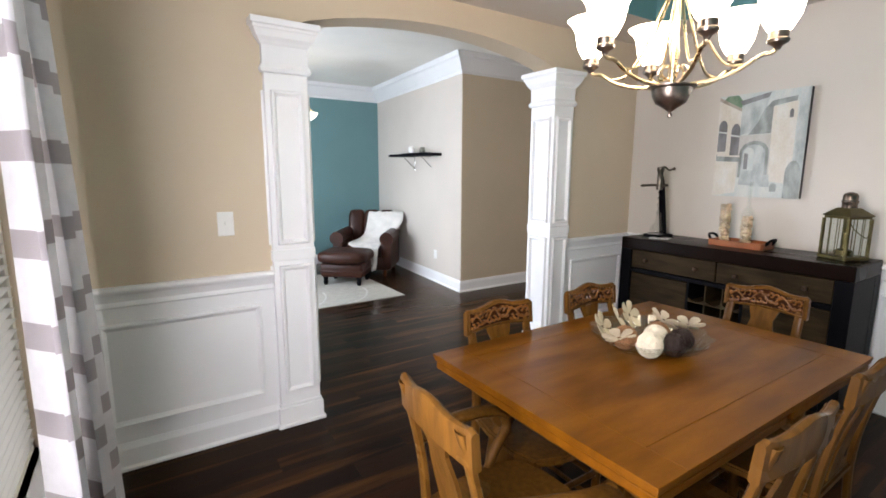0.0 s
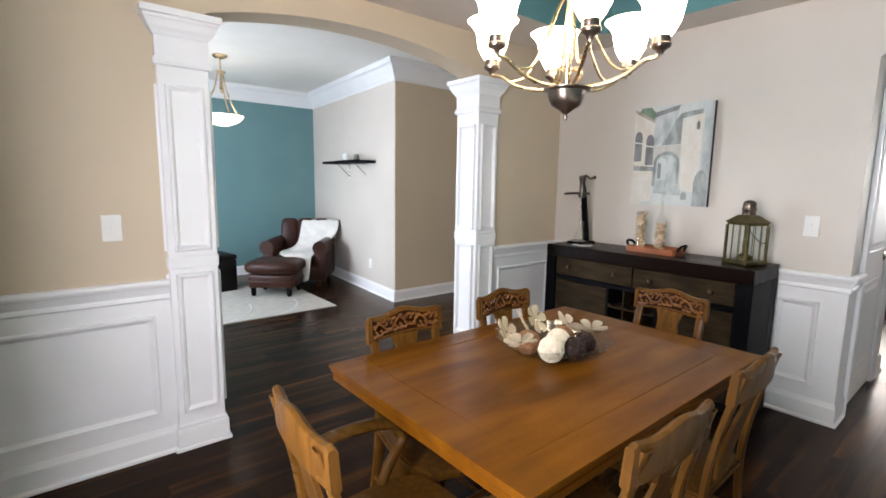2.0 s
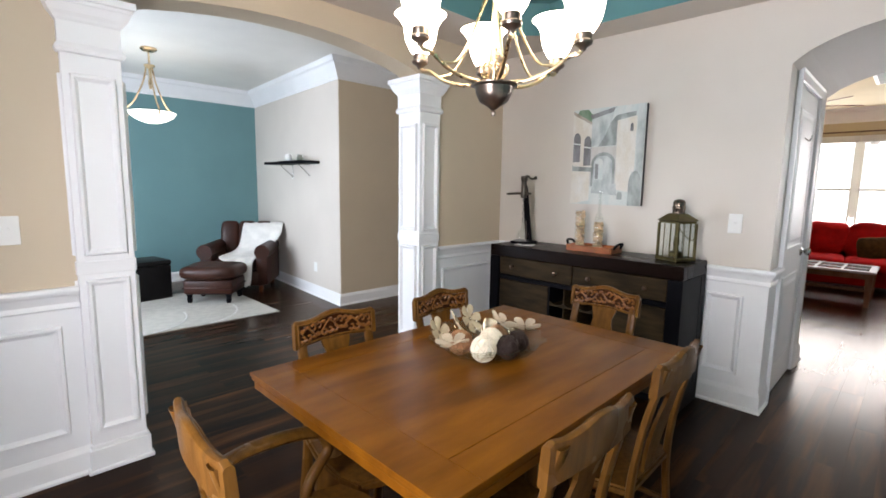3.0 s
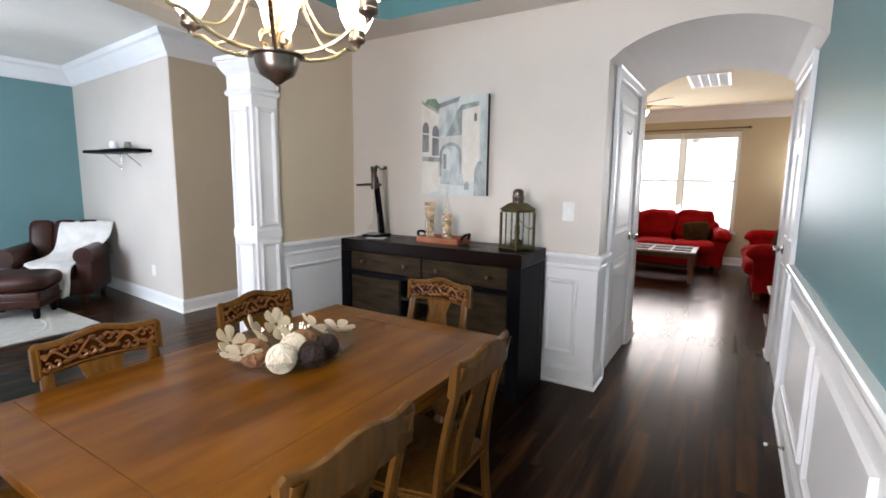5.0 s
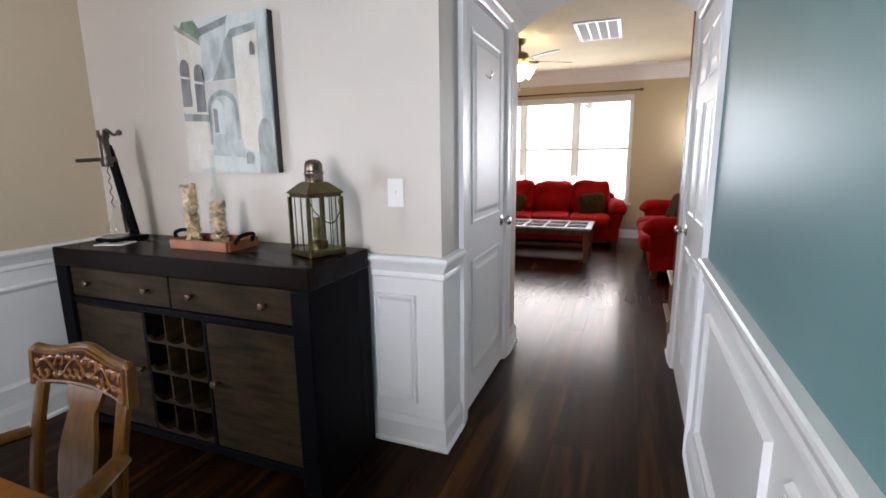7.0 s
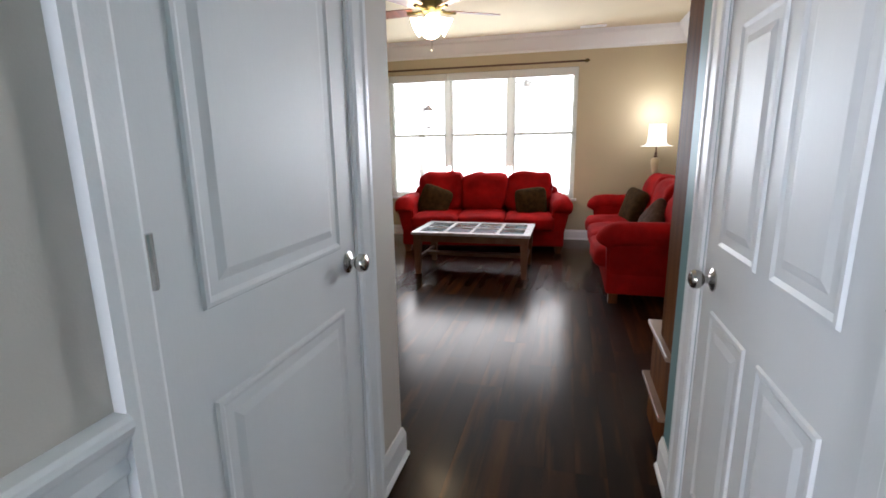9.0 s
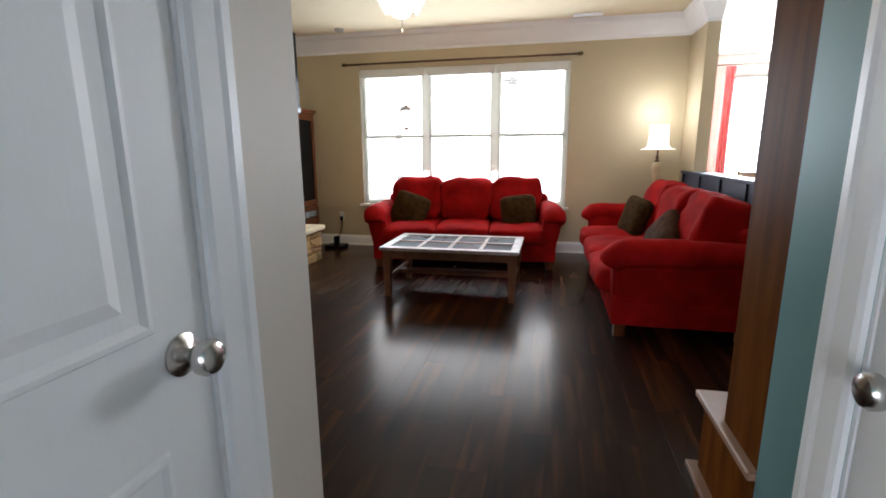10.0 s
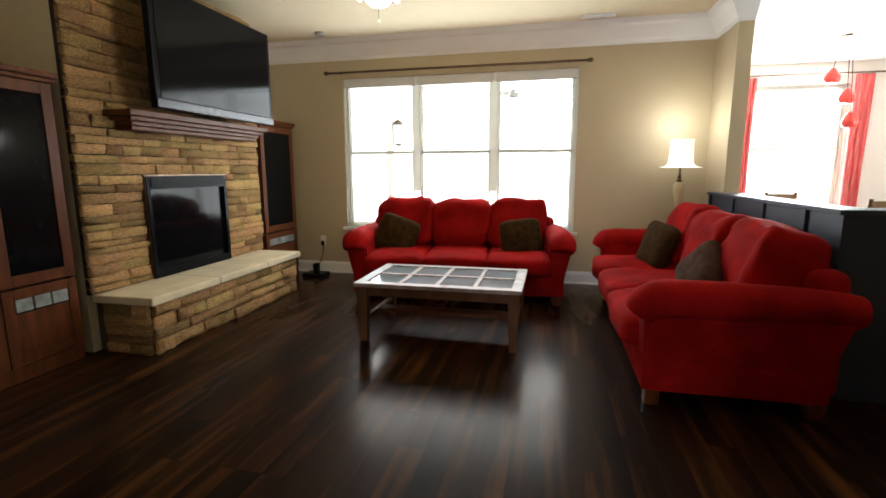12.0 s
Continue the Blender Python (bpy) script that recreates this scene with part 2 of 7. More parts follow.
def floor_wood(name, island):
    """Dark hand-scraped boards: near-black brown with amber streaks along x, shifted from board to board."""
    m = bpy.data.materials.new(name)
    m.use_nodes = True
    N, L = m.node_tree.nodes, m.node_tree.links
    b = N["Principled BSDF"]
    geo = N.new("ShaderNodeNewGeometry")
    oi = geo if island else N.new("ShaderNodeObjectInfo")
    rand = oi.outputs["Random Per Island" if island else "Random"]
    off = N.new("ShaderNodeVectorMath")
    off.operation, off.inputs[3].default_value = "SCALE", 37.0
    comb = N.new("ShaderNodeCombineXYZ")
    L.new(rand, comb.inputs[0])
    L.new(rand, comb.inputs[2])
    L.new(comb.outputs[0], off.inputs[0])
    add = N.new("ShaderNodeVectorMath")
    add.operation = "ADD"
    L.new(geo.outputs["Position"], add.inputs[0])
    L.new(off.outputs[0], add.inputs[1])
    def grain(stretch, scale, detail, lo, hi):
        mp = N.new("ShaderNodeMapping")
        mp.inputs["Scale"].default_value = stretch
        L.new(add.outputs[0], mp.inputs[0])
        nz = N.new("ShaderNodeTexNoise")
        nz.inputs["Scale"].default_value, nz.inputs["Detail"].default_value = scale, detail
        L.new(mp.outputs[0], nz.inputs["Vector"])
        mr = N.new("ShaderNodeMapRange")
        mr.inputs[1].default_value, mr.inputs[2].default_value = lo, hi
        L.new(nz.outputs["Fac"], mr.inputs[0])
        return mr.outputs[0]
    def blend(fac, a, c):
        mx = N.new("ShaderNodeMix")
        mx.data_type = "RGBA"
        L.new(fac, mx.inputs["Factor"])
        for sock, val in (("A", a), ("B", c)):
            if isinstance(val, tuple):
                mx.inputs[sock].default_value = (*val, 1)
            else:
                L.new(val, mx.inputs[sock])
        return mx.outputs["Result"]
    tone = blend(grain((0.35, 2.5, 1), 2.2, 5, 0.35, 0.7), (0.0056, 0.0023, 0.0016), (0.025, 0.0088, 0.0028))
    col = blend(grain((0.32, 3.6, 1), 3.2, 5, 0.52, 0.80), tone, (0.088, 0.033, 0.0075))
    pm = N.new("ShaderNodeMath")
    pm.operation = "MULTIPLY_ADD"
    pm.inputs[1].default_value, pm.inputs[2].default_value = 0.5, 0.75
    L.new(rand, pm.inputs[0])
    hsv = N.new("ShaderNodeHueSaturation")
    L.new(col, hsv.inputs["Color"])
    L.new(pm.outputs[0], hsv.inputs["Value"])
    L.new(hsv.outputs[0], b.inputs["Base Color"])
    b.inputs["Roughness"].default_value = 0.5
    b.inputs["Specular IOR Level"].default_value = 0.03
    return polish(m, 0.20, 0.006, 1.0, 6.5, 0.015, 6.0, (1.0, 0.90, 0.82))


THIN = thin_glass("thin_clear_glass", 0.02)
PANEG = thin_glass("lantern_glass", 0.002)
BOWLG = thin_glass("bowl_glass", 0.09, (0.90, 0.92, 0.91))
WALL = mat("beige_wall_paint", (0.575, 0.478, 0.352), 0.5, vary=0.03, scale=1.5, fine=220, bump=0.05)
WALL2 = mat("greige_wall_paint", (0.60, 0.545, 0.485), 0.55, vary=0.03, scale=1.5, fine=220, bump=0.05)
TEAL = mat("teal_wall_paint", (0.148, 0.270, 0.282), 0.45, vary=0.04, scale=1.5, fine=200, bump=0.03, spec=0.11)
GOLD = mat("olive_tan_wall_paint", (0.50, 0.42, 0.28), 0.55, vary=0.03, scale=1.5, fine=220, bump=0.05)
WHITE = mat("white_satin_trim_paint", (0.80, 0.80, 0.80), 0.32, vary=0.02, scale=3, fine=150, bump=0.03)
DOORW = mat("white_door_paint", (0.78, 0.78, 0.78), 0.44, vary=0.02, scale=3, fine=180, bump=0.02, stretch=(1, 1, 0.15))
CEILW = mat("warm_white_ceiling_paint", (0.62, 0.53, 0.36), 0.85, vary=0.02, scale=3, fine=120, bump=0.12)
CEIL = mat("white_ceiling_paint", (0.76, 0.74, 0.69), 0.8, vary=0.02, scale=3, fine=120, bump=0.12)
SUBFLOOR = mat("dark_floor_joint", (0.012, 0.007, 0.005), 0.6)
PLANK = floor_wood("dark_hardwood_plank", False)
PLANK_REST = floor_wood("dark_hardwood_plank_joined", True)
OAK = polish(mat("golden_oak", (0.108, 0.046, 0.0075), 0.5, vary=0.3, scale=13, fine=90, bump=0.12, stretch=(4, 4, 0.5), second=(0.040, 0.0140, 0.0025), amount=0.5, spec=0.05), 0.26, 0.008, 0.30)
# crest relief in colour: shade in the dark ground, highlights in the carving
OAKD = mat("shaded_pressed_oak", (0.030, 0.0095, 0.0025), 0.5, vary=0.3, scale=9, fine=80, bump=0.25, spec=0.05)
OAKC = polish(mat("highlit_oak_carving", (0.17, 0.066, 0.013), 0.45, vary=0.3, scale=14, fine=80, bump=0.1, second=(0.06, 0.02, 0.005), amount=0.7, spec=0.05), 0.24, 0.03, 0.3)
TABLETOP = polish(mat("polished_table_oak", (0.165, 0.056, 0.0030), 0.5, vary=0.14, scale=2.6, fine=60, bump=0.006, stretch=(0.7, 3.0, 1), second=(0.074, 0.0225, 0.0015), amount=0.9, spec=0.03), 0.20, 0.009, 0.40)
BLACKW = mat("black_painted_wood", (0.0045, 0.0043, 0.0055), 0.4, vary=0.2, scale=5, fine=60, bump=0.08, stretch=(1, 0.3, 1), spec=0.03)
TOPW = mat("black_brown_glossy_wood", (0.006, 0.003, 0.0022), 0.28, vary=0.3, scale=5, fine=60, bump=0.04, stretch=(1, 0.3, 1), spec=0.05)
GREYW = mat("weathered_grey_brown_wood", (0.040, 0.025, 0.011), 0.55, vary=0.35, scale=6, fine=50, bump=0.15, stretch=(1, 0.8, 5), second=(0.014, 0.009, 0.0045), amount=0.9, spec=0.07)
RED = mat("red_microsuede", (0.225, 0.0045, 0.004), 0.85, vary=0.22, scale=5, fine=90, bump=0.12, spec=0.04)
BROWNC = mat("dark_brown_chenille", (0.034, 0.018, 0.0065), 0.9, vary=0.3, scale=20, fine=140, bump=0.3, spec=0.03)
LEATHER = mat("brown_leather", (0.033, 0.0100, 0.0055), 0.36, vary=0.25, scale=5, fine=90, bump=0.15, spec=0.22)
THROW = mat("white_knit_throw", (0.74, 0.72, 0.68), 0.95, vary=0.08, scale=10, fine=160, bump=0.5, sheen=0.3)
BLACKP = mat("black_plastic", (0.008, 0.008, 0.009), 0.25, vary=0.1, scale=5, fine=80, bump=0.02, spec=0.04)
SCREEN = mat("television_screen", (0.003, 0.003, 0.0035), 0.09, vary=0.05, scale=2, fine=20, bump=0.0, spec=0.10)
BRONZE = mat("oil_rubbed_bronze", (0.12, 0.075, 0.05), 0.3, 0.9, vary=0.25, scale=14, fine=80, bump=0.03)
BRASS = mat("antique_brass", (0.115, 0.092, 0.038), 0.36, 0.85, vary=0.3, scale=15, fine=80, bump=0.05)
GOLDM = mat("brushed_warm_nickel", (0.62, 0.48, 0.30), 0.28, 1.0, vary=0.1, scale=14, fine=80, bump=0.02)
NICKEL = mat("satin_nickel", (0.55, 0.53, 0.50), 0.25, 1.0, vary=0.06, scale=10, fine=80, bump=0.01)
STONE = mat("buff_ledge_stone", (0.46, 0.29, 0.115), 0.85, vary=0.4, scale=9, fine=40, bump=1.0, per_piece=0.40, second=(0.21, 0.125, 0.06), amount=0.9, spec=0.12)
MORTAR = mat("dark_mortar", (0.035, 0.024, 0.014), 0.95, vary=0.2, scale=12, fine=80, bump=0.4)
HEARTHC = mat("cream_cast_hearth_slab", (0.55, 0.46, 0.31), 0.7, vary=0.1, scale=5, fine=60, bump=0.25)
CHERRY = mat("cherry_cabinet_wood", (0.095, 0.029, 0.009), 0.36, vary=0.25, scale=5, fine=50, bump=0.06, stretch=(5, 5, 0.6), second=(0.045, 0.013, 0.005), amount=0.8, spec=0.12)
AMBERW = mat("amber_stained_wood", (0.135, 0.042, 0.0050), 0.5, vary=0.2, scale=4, fine=40, bump=0.05, stretch=(5, 5, 0.5), second=(0.062, 0.018, 0.0022), amount=0.8, spec=0.02)
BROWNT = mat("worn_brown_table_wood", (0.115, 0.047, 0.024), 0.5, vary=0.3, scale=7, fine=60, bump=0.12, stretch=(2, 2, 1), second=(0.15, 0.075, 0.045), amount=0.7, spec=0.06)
# whitewash made paler and bluer: the window's reflection is in the colour
WHITEWASH = mat("whitewashed_wood_with_sheen", (0.34, 0.29, 0.29), 0.4, vary=0.3, scale=7, fine=60, bump=0.12, stretch=(2, 2, 1), second=(0.17, 0.095, 0.07), amount=0.55, spec=0.3)
GLASS = glass("clear_glass")
TINT = glass("smoked_cabinet_glass", (0.25, 0.2, 0.17))
NAVY = mat("dark_slate_blue_paint", (0.026, 0.032, 0.050), 0.5, vary=0.08, scale=3, fine=150, bump=0.04)
CREAMP = mat("white_plastic", (0.78, 0.77, 0.74), 0.35, vary=0.02, scale=8, fine=90, bump=0.0)
RUGM = mat("cream_wool_rug", (0.43, 0.41, 0.365), 0.95, vary=0.07, scale=14, fine=260, bump=0.5)
BULB = glow("lit_frosted_shade", (1.0, 0.84, 0.62), 17.0)
HOT = glow("lit_bulb", (1.0, 0.82, 0.58), 150.0)
PEWTER = mat("antique_pewter_bronze", (0.21, 0.17, 0.14), 0.3, 0.95, vary=0.25, scale=14, fine=80, bump=0.03)
DPEW = mat("dark_antique_pewter", (0.10, 0.085, 0.07), 0.32, 0.95, vary=0.3, scale=14, fine=80, bump=0.04)
LAMPG = glow("lit_lamp_shade", (1.0, 0.97, 0.92), 0.75)
FANG = glow("lit_fan_shade", (1.0, 0.80, 0.50), 30.0)

# ---- large structure ----
def structure(name, bm, material, label="", smooth=False):
    o = part(name, bm, material, None, label, smooth)
    tagged(o, label, name.rstrip("_0123456789").replace("_", " "), "", "structure")
    return o


CEIL_Z, LOW_Z = 2.70, 2.45
Y_COL, Y_TEAL, X_FRONT, X_WIN, X_END = 2.05, -1.03, -3.95, 6.30, 1.38
FLOOR = structure("floor", boxm(-4.2, 9.2, -5.8, 6.9, -0.15, -0.012), SUBFLOOR, "dark hardwood floor of long narrow planks")


def arch(x0, x1, z, rise, n=14):
    """Points of a flat arch from x0 to x1."""
    return [(x0 + (x1 - x0) * k / n, z + rise * (1 - (2 * k / n - 1) ** 2) ** 0.8) for k in range(n + 1)]


# wall with the two columns, between dining room and foyer
bm = bmesh.new()
prism(bm, [(X_FRONT, 0), (-2.92, 0)] + arch(-2.92, -0.90, 2.13, 0.165) + [(-0.90, 0), (0.12, 0), (0.12, CEIL_Z), (X_FRONT, CEIL_Z)], "y", Y_COL, 2.25)
WALL_COL = structure("wall_north", bm, WALL, "beige painted wall with a wide arched opening")
# wall behind the sideboard
structure("wall_east", boxm(0, 0.12, 0, Y_COL, 0, CEIL_Z), WALL2, "pale greige painted dining room wall")
# short passage: vaulted soffit and its two side walls
bm = bmesh.new()
prism(bm, arch(-0.0, Y_TEAL, 2.08, 0.165) + [(Y_TEAL, CEIL_Z), (0, CEIL_Z)], "x", 0.0, X_END)
structure("wall_soffit", bm, WALL2, "pale arched soffit over the passage")
bm = bmesh.new()
prism(bm, [(0.12, 0), (0.30, 0), (0.30, 2.03), (1.06, 2.03), (1.06, 0), (X_END, 0), (X_END, CEIL_Z), (0.12, CEIL_Z)], "y", 0.0, 0.12)
structure("wall_passage_left", bm, WALL2, "pale greige passage wall with a closet door")
bm = bmesh.new()
prism(bm, [(X_FRONT, 0), (0.42, 0), (0.42, 2.03), (1.275, 2.03), (1.275, 0), (1.56, 0), (1.56, CEIL_Z), (X_FRONT, CEIL_Z)], "y", Y_TEAL - 0.12, Y_TEAL)
structure("wall_south", bm, TEAL, "satin teal painted dining room wall")
# front wall with the windows of dining room and foyer
bm = bmesh.new()
for y0, y1, z0, z1 in ((-1.15, -0.35, 0, 2.75), (1.45, 3.5, 0, 2.75), (5.3, 6.7, 0, 2.75), (-0.35, 1.45, 0, 0.5), (-0.35, 1.45, 2.25, 2.75), (3.5, 5.3, 0, 0.35), (3.5, 5.3, 2.25, 2.75)):
    box(bm, X_FRONT - 0.12, X_FRONT, y0, y1, z0, z1)
structure("wall_west", bm, WALL, "beige front wall with two windows")
# foyer
structure("wall_foyer_teal", boxm(X_FRONT, 0.0, 6.6, 6.72, 0, CEIL_Z), TEAL, "teal painted accent wall of the foyer")
bm = bmesh.new()
prism(bm, [(-0.45, 3.95), (-0.22, 6.6), (1.6, 6.6), (1.6, 3.95)], "z", 0, CEIL_Z)
structure("wall_foyer_side", bm, WALL2, "pale greige foyer wall with a floating shelf")
structure("wall_foyer_hall", boxm(-0.445, 1.6, 3.945, 3.949, 0, CEIL_Z), WALL, "beige hall wall")
structure("wall_hall_end", boxm(1.5, 1.6, 2.05, 3.95, 0, CEIL_Z), WALL, "beige wall closing the hall")
structure("wall_hall_back", boxm(0.12, 1.5, 2.13, 2.25, 0, CEIL_Z), WALL, "beige hall wall")
# living room
structure("wall_living_back", boxm(X_END - 0.12, X_END, 0.12, 3.0, 0, CEIL_Z), WALL2, "pale greige living room wall")
structure("wall_living_left", boxm(X_END - 0.12, X_WIN + 0.12, 3.0, 3.12, 0, CEIL_Z), GOLD, "olive tan living room wall")
WY0, WY1, WZ0, WZ1 = -0.71, 1.87, 0.56, 2.235
bm = bmesh.new()
for y0, y1, z0, z1 in ((-2.07, WY0, 0, CEIL_Z), (WY1, 3.0, 0, CEIL_Z), (WY0, WY1, 0, WZ0), (WY0, WY1, WZ1, CEIL_Z)):
    box(bm, X_WIN, X_WIN + 0.14, y0, y1, z0, z1)
structure("wall_living_window", bm, GOLD, "olive tan wall with a wide triple window")
structure("wall_living_stub", boxm(5.75, X_WIN, -2.07, -1.95, 0, CEIL_Z), GOLD, "short tan wall beside the kitchen opening")
# unseen wall; the darker tan is chosen to cut bounce onto the sofa
structure("wall_cabinet_side", boxm(1.44, 1.56, -5.7, Y_TEAL - 0.12, 0, CEIL_Z), GOLD, "unseen wall behind the bookcase, darkened to cut bounce")
# added wall: keeps kitchen light off the sofa arm and bookcase
structure("wall_living_right", boxm(1.56, 3.87, -2.85, -2.75, 0, CEIL_Z), GOLD, "plain tan wall added to block kitchen light")
# kitchen shell
KX = 8.8
# the opening in this wall is added for the fill lamp, out of view
bm = bmesh.new()
for x0, x1, z0, z1 in ((1.4, 4.5, 0, CEIL_Z), (6.1, KX + 0.12, 0, CEIL_Z), (4.5, 6.1, 0, 0.6), (4.5, 6.1, 2.35, CEIL_Z)):
    box(bm, x0, x1, -5.82, -5.7, z0, z1)
structure("wall_kitchen_side", bm, WALL2, "pale kitchen wall with an added, unseen window opening")
# added glowing panel behind that unseen opening
structure("backdrop_breakfast", boxm(3.4, 7.2, -7.02, -7.0, -0.4, 4.2), glow("added_side_daylight", (0.95, 0.98, 1.0), 3.0), "overexposed bright daylight outside the windows")
structure("wall_kitchen_near", boxm(X_WIN + 0.14, KX + 0.12, -2.07, -1.95, 0, CEIL_Z), WALL2, "pale kitchen wall")
bm = bmesh.new()
for y0, y1, z0, z1 in ((-5.7, -4.35, 0, CEIL_Z), (-3.05, -2.07, 0, CEIL_Z), (-4.35, -3.05, 0, 0.6), (-4.35, -3.05, 2.35, CEIL_Z)):
    box(bm, KX, KX + 0.12, y0, y1, z0, z1)
structure("wall_kitchen_window", bm, WALL2, "pale kitchen wall with a bright window")
# ceilings
bm = bmesh.new()
TX0, TX1, TY0, TY1, CH = -3.55, -0.30, -0.55, 1.60, 0.18
OUT = [(X_FRONT, Y_TEAL), (0, Y_TEAL), (0, Y_COL), (X_FRONT, Y_COL)]
INN = [(TX0 + CH, TY0), (TX1 - CH, TY0), (TX1, TY0 + CH), (TX1, TY1 - CH), (TX1 - CH, TY1), (TX0 + CH, TY1), (TX0, TY1 - CH), (TX0, TY0 + CH)]
vo = [bm.verts.new((x, y, LOW_Z)) for x, y in OUT]
vi = [bm.verts.new((x, y, LOW_Z)) for x, y in INN]
for f in ((vo[0], vo[1], vi[1], vi[0]), (vo[1], vi[2], vi[1]), (vo[1], vo[2], vi[3], vi[2]), (vo[2], vi[4], vi[3]), (vo[2], vo[3], vi[5], vi[4]), (vo[3], vi[6], vi[5]), (vo[3], vo[0], vi[7], vi[6]), (vo[0], vi[0], vi[7])):
    bm.faces.new(f)
bmesh.ops.recalc_face_normals(bm, faces=bm.faces[:])
structure("ceiling_border", bm, WALL2, "pale lowered border of the tray ceiling")
bm = bmesh.new()
vi = [bm.verts.new((x, y, LOW_Z)) for x, y in INN]
vt = [bm.verts.new((x, y, LOW_Z + 0.22)) for x, y in INN]
for k in range(8):
    bm.faces.new((vi[k], vi[(k + 1) % 8], vt[(k + 1) % 8], vt[k]))
bm.faces.new(vt)
TRAYC = mat("teal_tray_paint", (0.12, 0.27, 0.28), 0.6, vary=0.03, scale=1.5, fine=200, bump=0.05)
structure("ceiling_tray", bm, TRAYC, "teal painted tray ceiling")
structure("ceiling_dining_top", boxm(X_FRONT, 0.0, Y_TEAL, Y_COL, CEIL_Z + 0.0, CEIL_Z + 0.1), CEIL)
structure("ceiling_foyer", boxm(-4.1, 1.6, 2.25, 6.72, CEIL_Z, CEIL_Z + 0.1), CEIL, "white foyer ceiling")
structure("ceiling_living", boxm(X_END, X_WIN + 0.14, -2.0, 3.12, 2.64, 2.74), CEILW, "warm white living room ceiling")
structure("ceiling_kitchen", boxm(X_END, KX + 0.12, -5.82, -2.0, 2.64, 2.74), CEIL, "white kitchen ceiling")

# ---- trim: rails, baseboards, panels, crowns ----


def profile_run(name, p0, p1, outline, material=WHITE, z=0.0, label="", m0=0, m1=0):
    """A moulding of (out, up) outline from p0 to p1; out is to the right of the way; m0, m1: 1 for an outer, -1 for an inner mitre."""
    p0, p1 = Vector((*p0, 0)), Vector((*p1, 0))
    d = (p1 - p0).normalized()
    o = Vector((d.y, -d.x, 0))
    bm = bmesh.new()
    a = [bm.verts.new(p0 + o * u - d * (u * m0) + Vector((0, 0, z + v))) for u, v in outline]
    b = [bm.verts.new(p1 + o * u + d * (u * m1) + Vector((0, 0, z + v))) for u, v in outline]
    n = len(outline)
    bm.faces.new(a)
    bm.faces.new(b[::-1])
    for i in range(n):
        bm.faces.new((a[i], b[i], b[(i + 1) % n], a[(i + 1) % n]))
    bmesh.ops.recalc_face_normals(bm, faces=bm.faces[:])
    return structure(name, bm, material, label)


BASE = [(0, 0), (0.026, 0), (0.026, 0.012), (0.016, 0.022), (0.016, 0.105), (0.010, 0.122), (0.006, 0.135), (0, 0.135)]
RAIL = [(0, 0.795), (0.008, 0.795), (0.015, 0.803), (0.013, 0.815), (0.010, 0.824), (0.016, 0.838), (0.025, 0.858), (0.033, 0.868), (0.038, 0.880), (0.036, 0.890), (0.030, 0.896), (0, 0.896)]
CROWN = [(0, -0.21), (0.012, -0.21), (0.016, -0.18), (0.03, -0.165), (0.095, -0.06), (0.12, -0.045), (0.13, -0.02), (0.14, 0), (0, 0)]
PAN = [(0, 0.008), (0.0, 0.004), (0.006, 0.016), (0.016, 0.018), (0.022, 0.010), (0.030, 0.012), (0.034, 0.0)]


def wainscot(p0, p1, panels, m0=0, m1=0):
    """White panelling below the rail from p0 to p1, the wall to the left of the way; panels: (from, to) along it."""
    q0, q1 = Vector((*p0, 0)), Vector((*p1, 0))
    d = (q1 - q0).normalized()
    o = Vector((d.y, -d.x, 0))
    le = (q1 - q0).length
    bm = bmesh.new()
    box(bm, 0, le, -0.004, 0.0, 0.0, 0.82)
    m = Matrix(((d.x, -o.x, 0, q0.x), (d.y, -o.y, 0, q0.y), (0, 0, 1, 0), (0, 0, 0, 1)))
    moved(bm, m)
    bmesh.ops.recalc_face_normals(bm, faces=bm.faces[:])
    w = structure("wainscot", bm, WHITE, "white painted wainscot panelling below a chair rail")
    profile_run("chair_rail_trim", p0, p1, RAIL, label="white moulded chair rail", m0=m0, m1=m1)
    profile_run("baseboard", p0, p1, BASE, label="white moulded baseboard", m0=m0, m1=m1)
    for a, b in panels:
        bm = bmesh.new()
        frame_moulding(bm, a, b, 0.212, 0.722)
        moved(bm, m)
        bmesh.ops.recalc_face_normals(bm, faces=bm.faces[:])
        part("panel_moulding", bm, WHITE, w)


def frame_moulding(bm, a, b, z0, z1, wdt=0.034, dep=0.016, y=-0.004):
    """A picture-frame moulding in the plane y, proud towards -y, mitred at its corners."""
    prof = [(0.0, 0.0), (0.006, dep), (0.016, dep), (0.022, dep * 0.55), (wdt, 0.0)]
    rings = []
    for u, h in prof:
        rings.append([bm.verts.new((x, y - h, z)) for x, z in ((a + u, z0 + u), (b - u, z0 + u), (b - u, z1 - u), (a + u, z1 - u))])
    for r, s in zip(rings, rings[1:]):
        for k in range(4):
            bm.faces.new((r[k], r[(k + 1) % 4], s[(k + 1) % 4], s[k]))
    return bm


wainscot((X_FRONT, Y_COL), (-3.032, Y_COL), [(0.14, 0.85)])
wainscot((-0.788, Y_COL), (0, Y_COL), [(0.06, 0.69)], m1=-1)
wainscot((0, Y_COL), (0, 0), [(0.12, 0.62), (0.72, 1.22), (1.32, 1.62), (1.72, 1.93)], m0=-1, m1=1)
wainscot((0, 0), (0.214, 0), [], m0=1)
wainscot((0.33, Y_TEAL), (X_FRONT, Y_TEAL), [(0.18, 1.06), (1.19, 2.06), (2.19, 3.06), (3.19, 4.10)])
